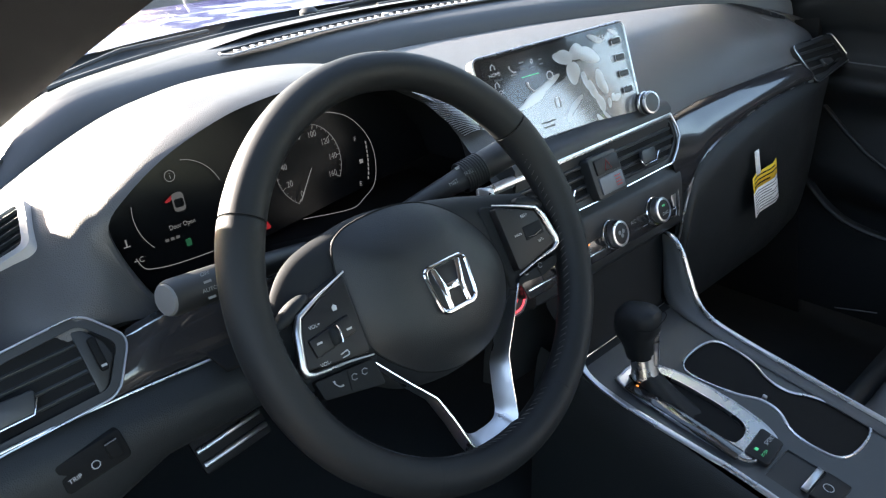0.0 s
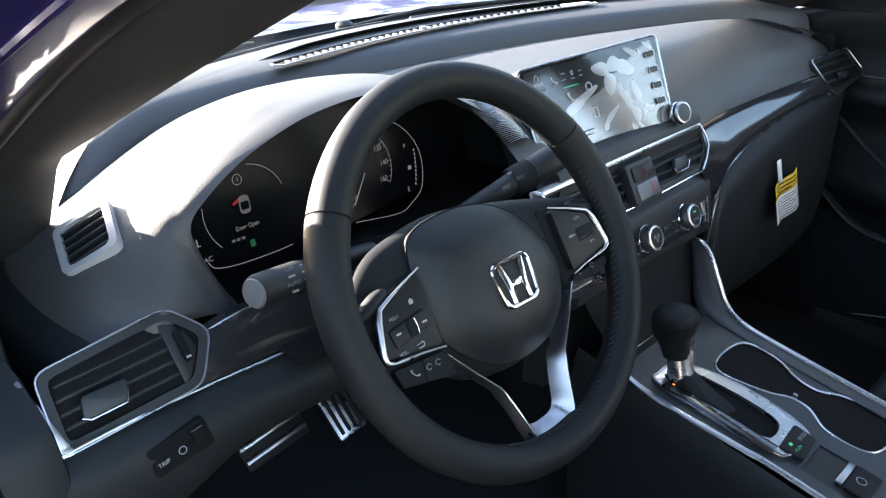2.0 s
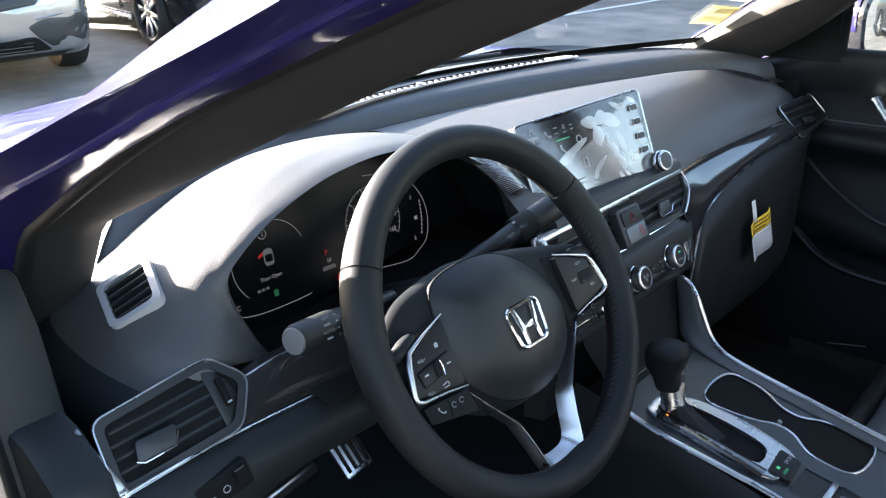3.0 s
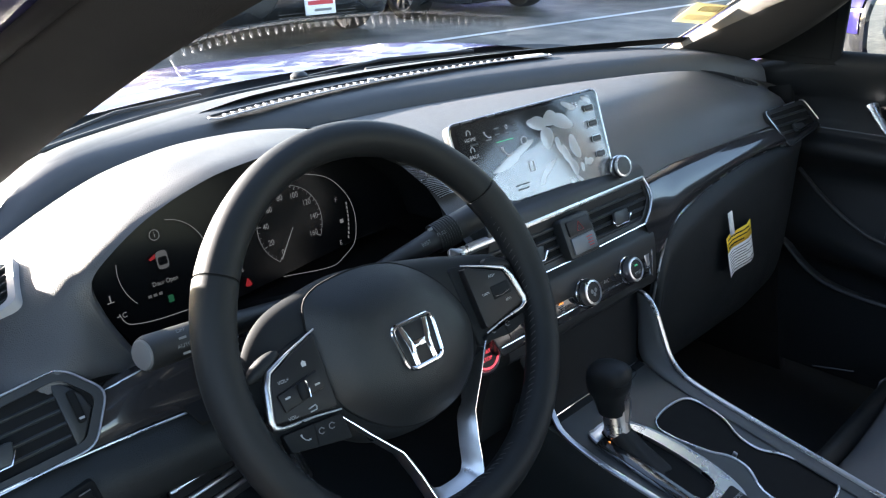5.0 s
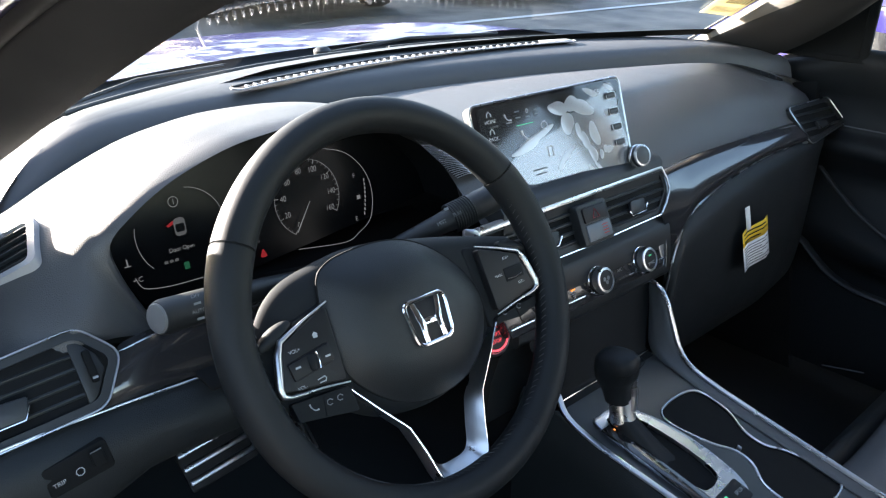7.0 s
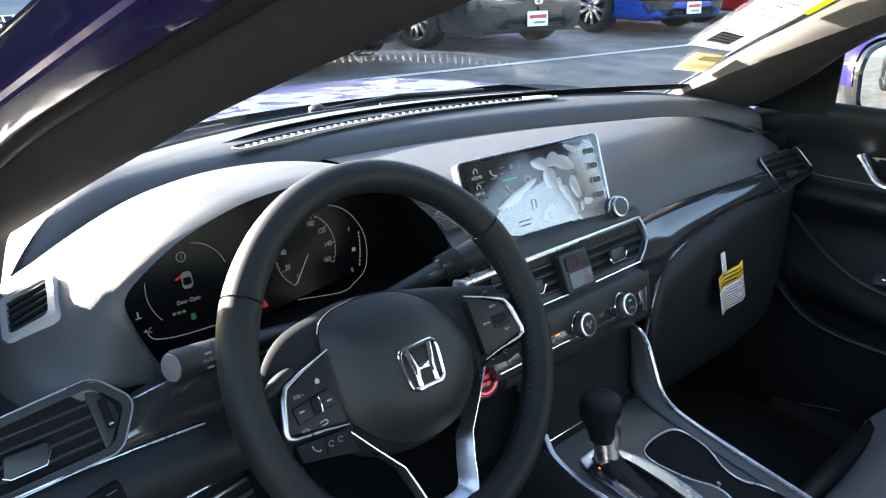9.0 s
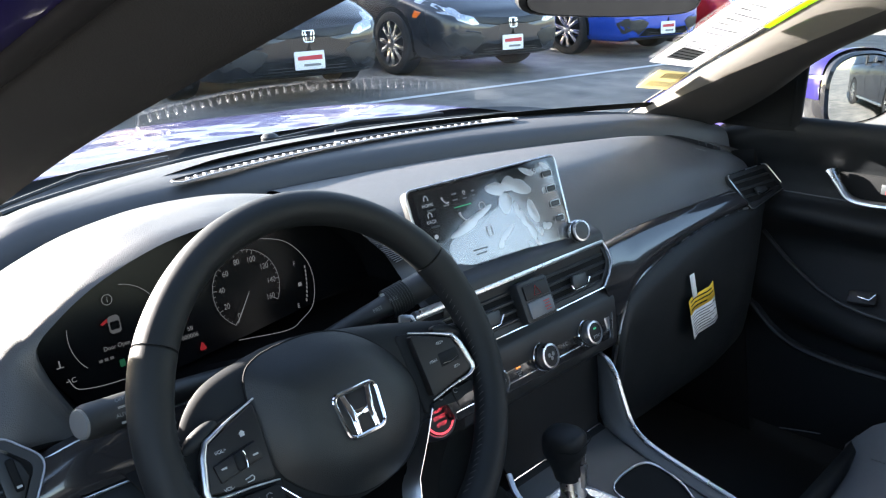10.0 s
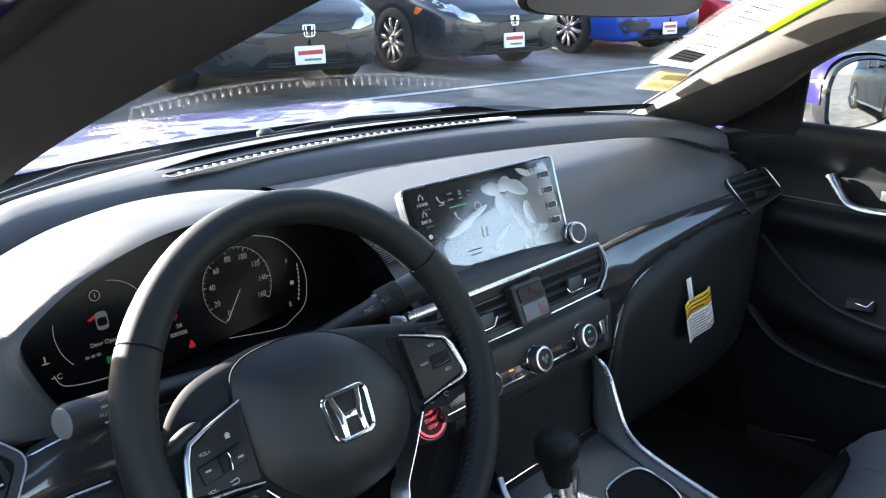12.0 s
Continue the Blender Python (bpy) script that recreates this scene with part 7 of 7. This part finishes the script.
    for s in (1, -1):
        cpart("badge_bar", prism([(s * 0.040, 0.040), (s * 0.026, 0.040), (s * 0.014, 0.0), (s * 0.018, -0.040), (s * 0.032, -0.040), (s * 0.030, 0.0)], ebm @ Matrix.Translation((0, 0, 0.008)), 0.01, 0.002), M_CHROME)
        hl = cpart("headlight", skin(soft_poly(mir([(0.43, 0.550), (0.49, 0.618), (0.65, 0.708), (0.80, 0.785), (0.845, 0.755), (0.80, 0.660), (0.66, 0.585), (0.52, 0.540)], s), 0.012)), M_LENS, label_="clear headlight")
        for qx, qz in ((0.53, 0.585), (0.62, 0.625), (0.71, 0.68)):
            cpart("lamp", skin([(s * qx + 0.030 * math.cos(a * 0.5236), qz + 0.026 * math.sin(a * 0.5236)) for a in range(12)], 0, 0.011), M_CHROME, hl)
        cpart("side_marker", skin(soft_poly([(-0.47, 0.66), (-0.37, 0.675), (-0.34, 0.61), (-0.40, 0.60)], 0.01), s), M_AMBER, label_="amber side marker")
        cpart("fog_housing", skin(soft_poly(mir([(0.36, 0.425), (0.46, 0.465), (0.72, 0.485), (0.80, 0.42), (0.74, 0.30), (0.50, 0.285), (0.42, 0.345)], s), 0.02), 0, 0.005), M_BLACK)
        cpart("bumper_crease", tube([v for v in [tree.ray_cast(Vector((s * x, -2, z)), Vector((0, 1, 0)))[0] for x, z in ((0.42, 0.47), (0.55, 0.485), (0.70, 0.50), (0.80, 0.47))] if v], 0.008, 6), paint)
        cpart("fog_lamp", lathe(frame3((s * 0.62, -0.755, 0.395), (1, 0, 0), (s * 0.2, -1, 0)), [(0.04, 0.0), (0.038, 0.012), (0.0001, 0.016)], 18), M_LENS)
        cpart("door_mirror", loft([[Vector((s * (0.97 + 0.08 * r * math.cos(a)), 0.98 + o_, 1.02 + 0.065 * r * math.sin(a))) for a in [2 * math.pi * q / 16 for q in range(16)]] for o_, r in ((-0.06, 0.1), (-0.05, 0.7), (-0.01, 1.0), (0.05, 0.95), (0.055, 0.05))], close_v=True), paint)
        cpart("sill", box(Matrix.Translation((s * 0.895, 1.35, 0.235)), 0.03, 1.9, 0.05, 0.012), M_SATIN if rim else M_BLACK)
        for y0 in (0.62, 1.72, 2.62):
            cpart("door_gap", tube([Vector((s * 0.905, y0, 0.30)), Vector((s * 0.910, y0 + 0.01, 0.60)), Vector((s * 0.885, y0 + 0.03, 0.90))], 0.005, 5), M_DEEP)
        for y0 in (1.45, 2.45):
            cpart("door_handle", tube([Vector((s * 0.912, y0, 0.80)), Vector((s * 0.928, y0 + 0.03, 0.805)), Vector((s * 0.928, y0 + 0.15, 0.815)), Vector((s * 0.912, y0 + 0.18, 0.815))], 0.012, 6), paint)
    return th


def paint(nm, col, metal=0.3, rough=0.25):
    return mat(nm, col, rough, metal, coat=0.7, vary=0.06, spec=0.4)


P_BLACK, P_GREY, P_BLUE, P_SILVER, P_RED = paint("black car paint", (0.010, 0.0105, 0.012), 0.1), paint("grey car paint", (0.030, 0.034, 0.041), 0.3), paint("blue car paint", (0.015, 0.07, 0.45)), paint("silver car paint", (0.25, 0.25, 0.25), 0.6), paint("red car paint", (0.4, 0.015, 0.02))
CARS = [("hatchback", 1.00, 6.18, P_SILVER, "silver car parked nose out", True, False), ("hatchback", 3.50, 6.09, P_BLACK, "black car parked nose out with dealer plate", True, True), ("hatchback", 6.00, 5.97, P_GREY, "dark grey car parked nose out with dealer plate", True, False), ("hatchback", 8.96, 5.88, P_BLUE, "bright blue car parked nose out", False, True), ("hatchback", 11.5, 5.82, P_RED, "red car parked nose out", False, True)]
for nm, x, y, pm, lb, ri, tb in CARS:
    parked_car(nm, (x, y), -7, pm, lb, ri, tb)
parked_car("hatchback", (4.4, -2.6), 180, P_GREY, "dark grey car parked beside the blue car", True, True)

# ---- open driver's door, sill and side of the footwell ----
dd = thing("driver_door", (-0.86, 0.42, 0.35), "open blue driver's door swung outwards", "door", kind="structure")
dm = Matrix.Translation((-0.86, 0.42, 0)) @ Matrix.Rotation(radians(-25), 4, "Z")
part("panel", prism([(0, 0.30), (-1.06, 0.30), (-1.10, 1.005), (-0.02, 0.972)], dm @ frame3((0, 0, 0), (0, 1, 0), (1, 0, 0)), 0.11, 0.02), M_BLUE, dd)
part("inner_trim", prism([(-0.02, 0.34), (-1.03, 0.34), (-1.06, 0.96), (-0.04, 0.945)], dm @ frame3((0.02, 0, 0), (0, 1, 0), (1, 0, 0)), 0.02, 0.01), M_LOWER, dd)
part("window_frame", tube([dm @ Vector(p) for p in ((0, -0.06, 0.96), (0, -0.40, 1.17), (0, -0.75, 1.30), (0, -1.05, 1.33), (0, -1.09, 0.97))], 0.022, 8), M_BLACK, dd)
part("sill", prism([(-1.9, 0.28), (0.75, 0.28), (0.75, 0.36), (-1.9, 0.36)], frame3((-0.72, 0, 0), (0, 1, 0), (1, 0, 0)) , 0.16, 0.02), M_BLUE, dd)
part("hinge_pillar", prism([(0.20, 0.30), (0.78, 0.30), (0.78, 0.925), (0.45, 0.925), (0.34, 0.950), (0.27, 0.985), (0.24, 0.93), (0.215, 0.75)], frame3((-0.752, 0, 0), (0, 1, 0), (1, 0, 0)), 0.06, 0.012), M_LOWER, dd, "black inner hinge pillar")
part("footwell_side", prism([(0.08, 0.30), (0.85, 0.30), (0.85, 0.86), (0.30, 0.862), (0.20, 0.852), (0.15, 0.825), (0.135, 0.79), (0.12, 0.62)], frame3((-0.755, 0, 0), (0, 1, 0), (1, 0, 0)), 0.05, 0.008), M_LOWER, dd, "black end of the dash and footwell")
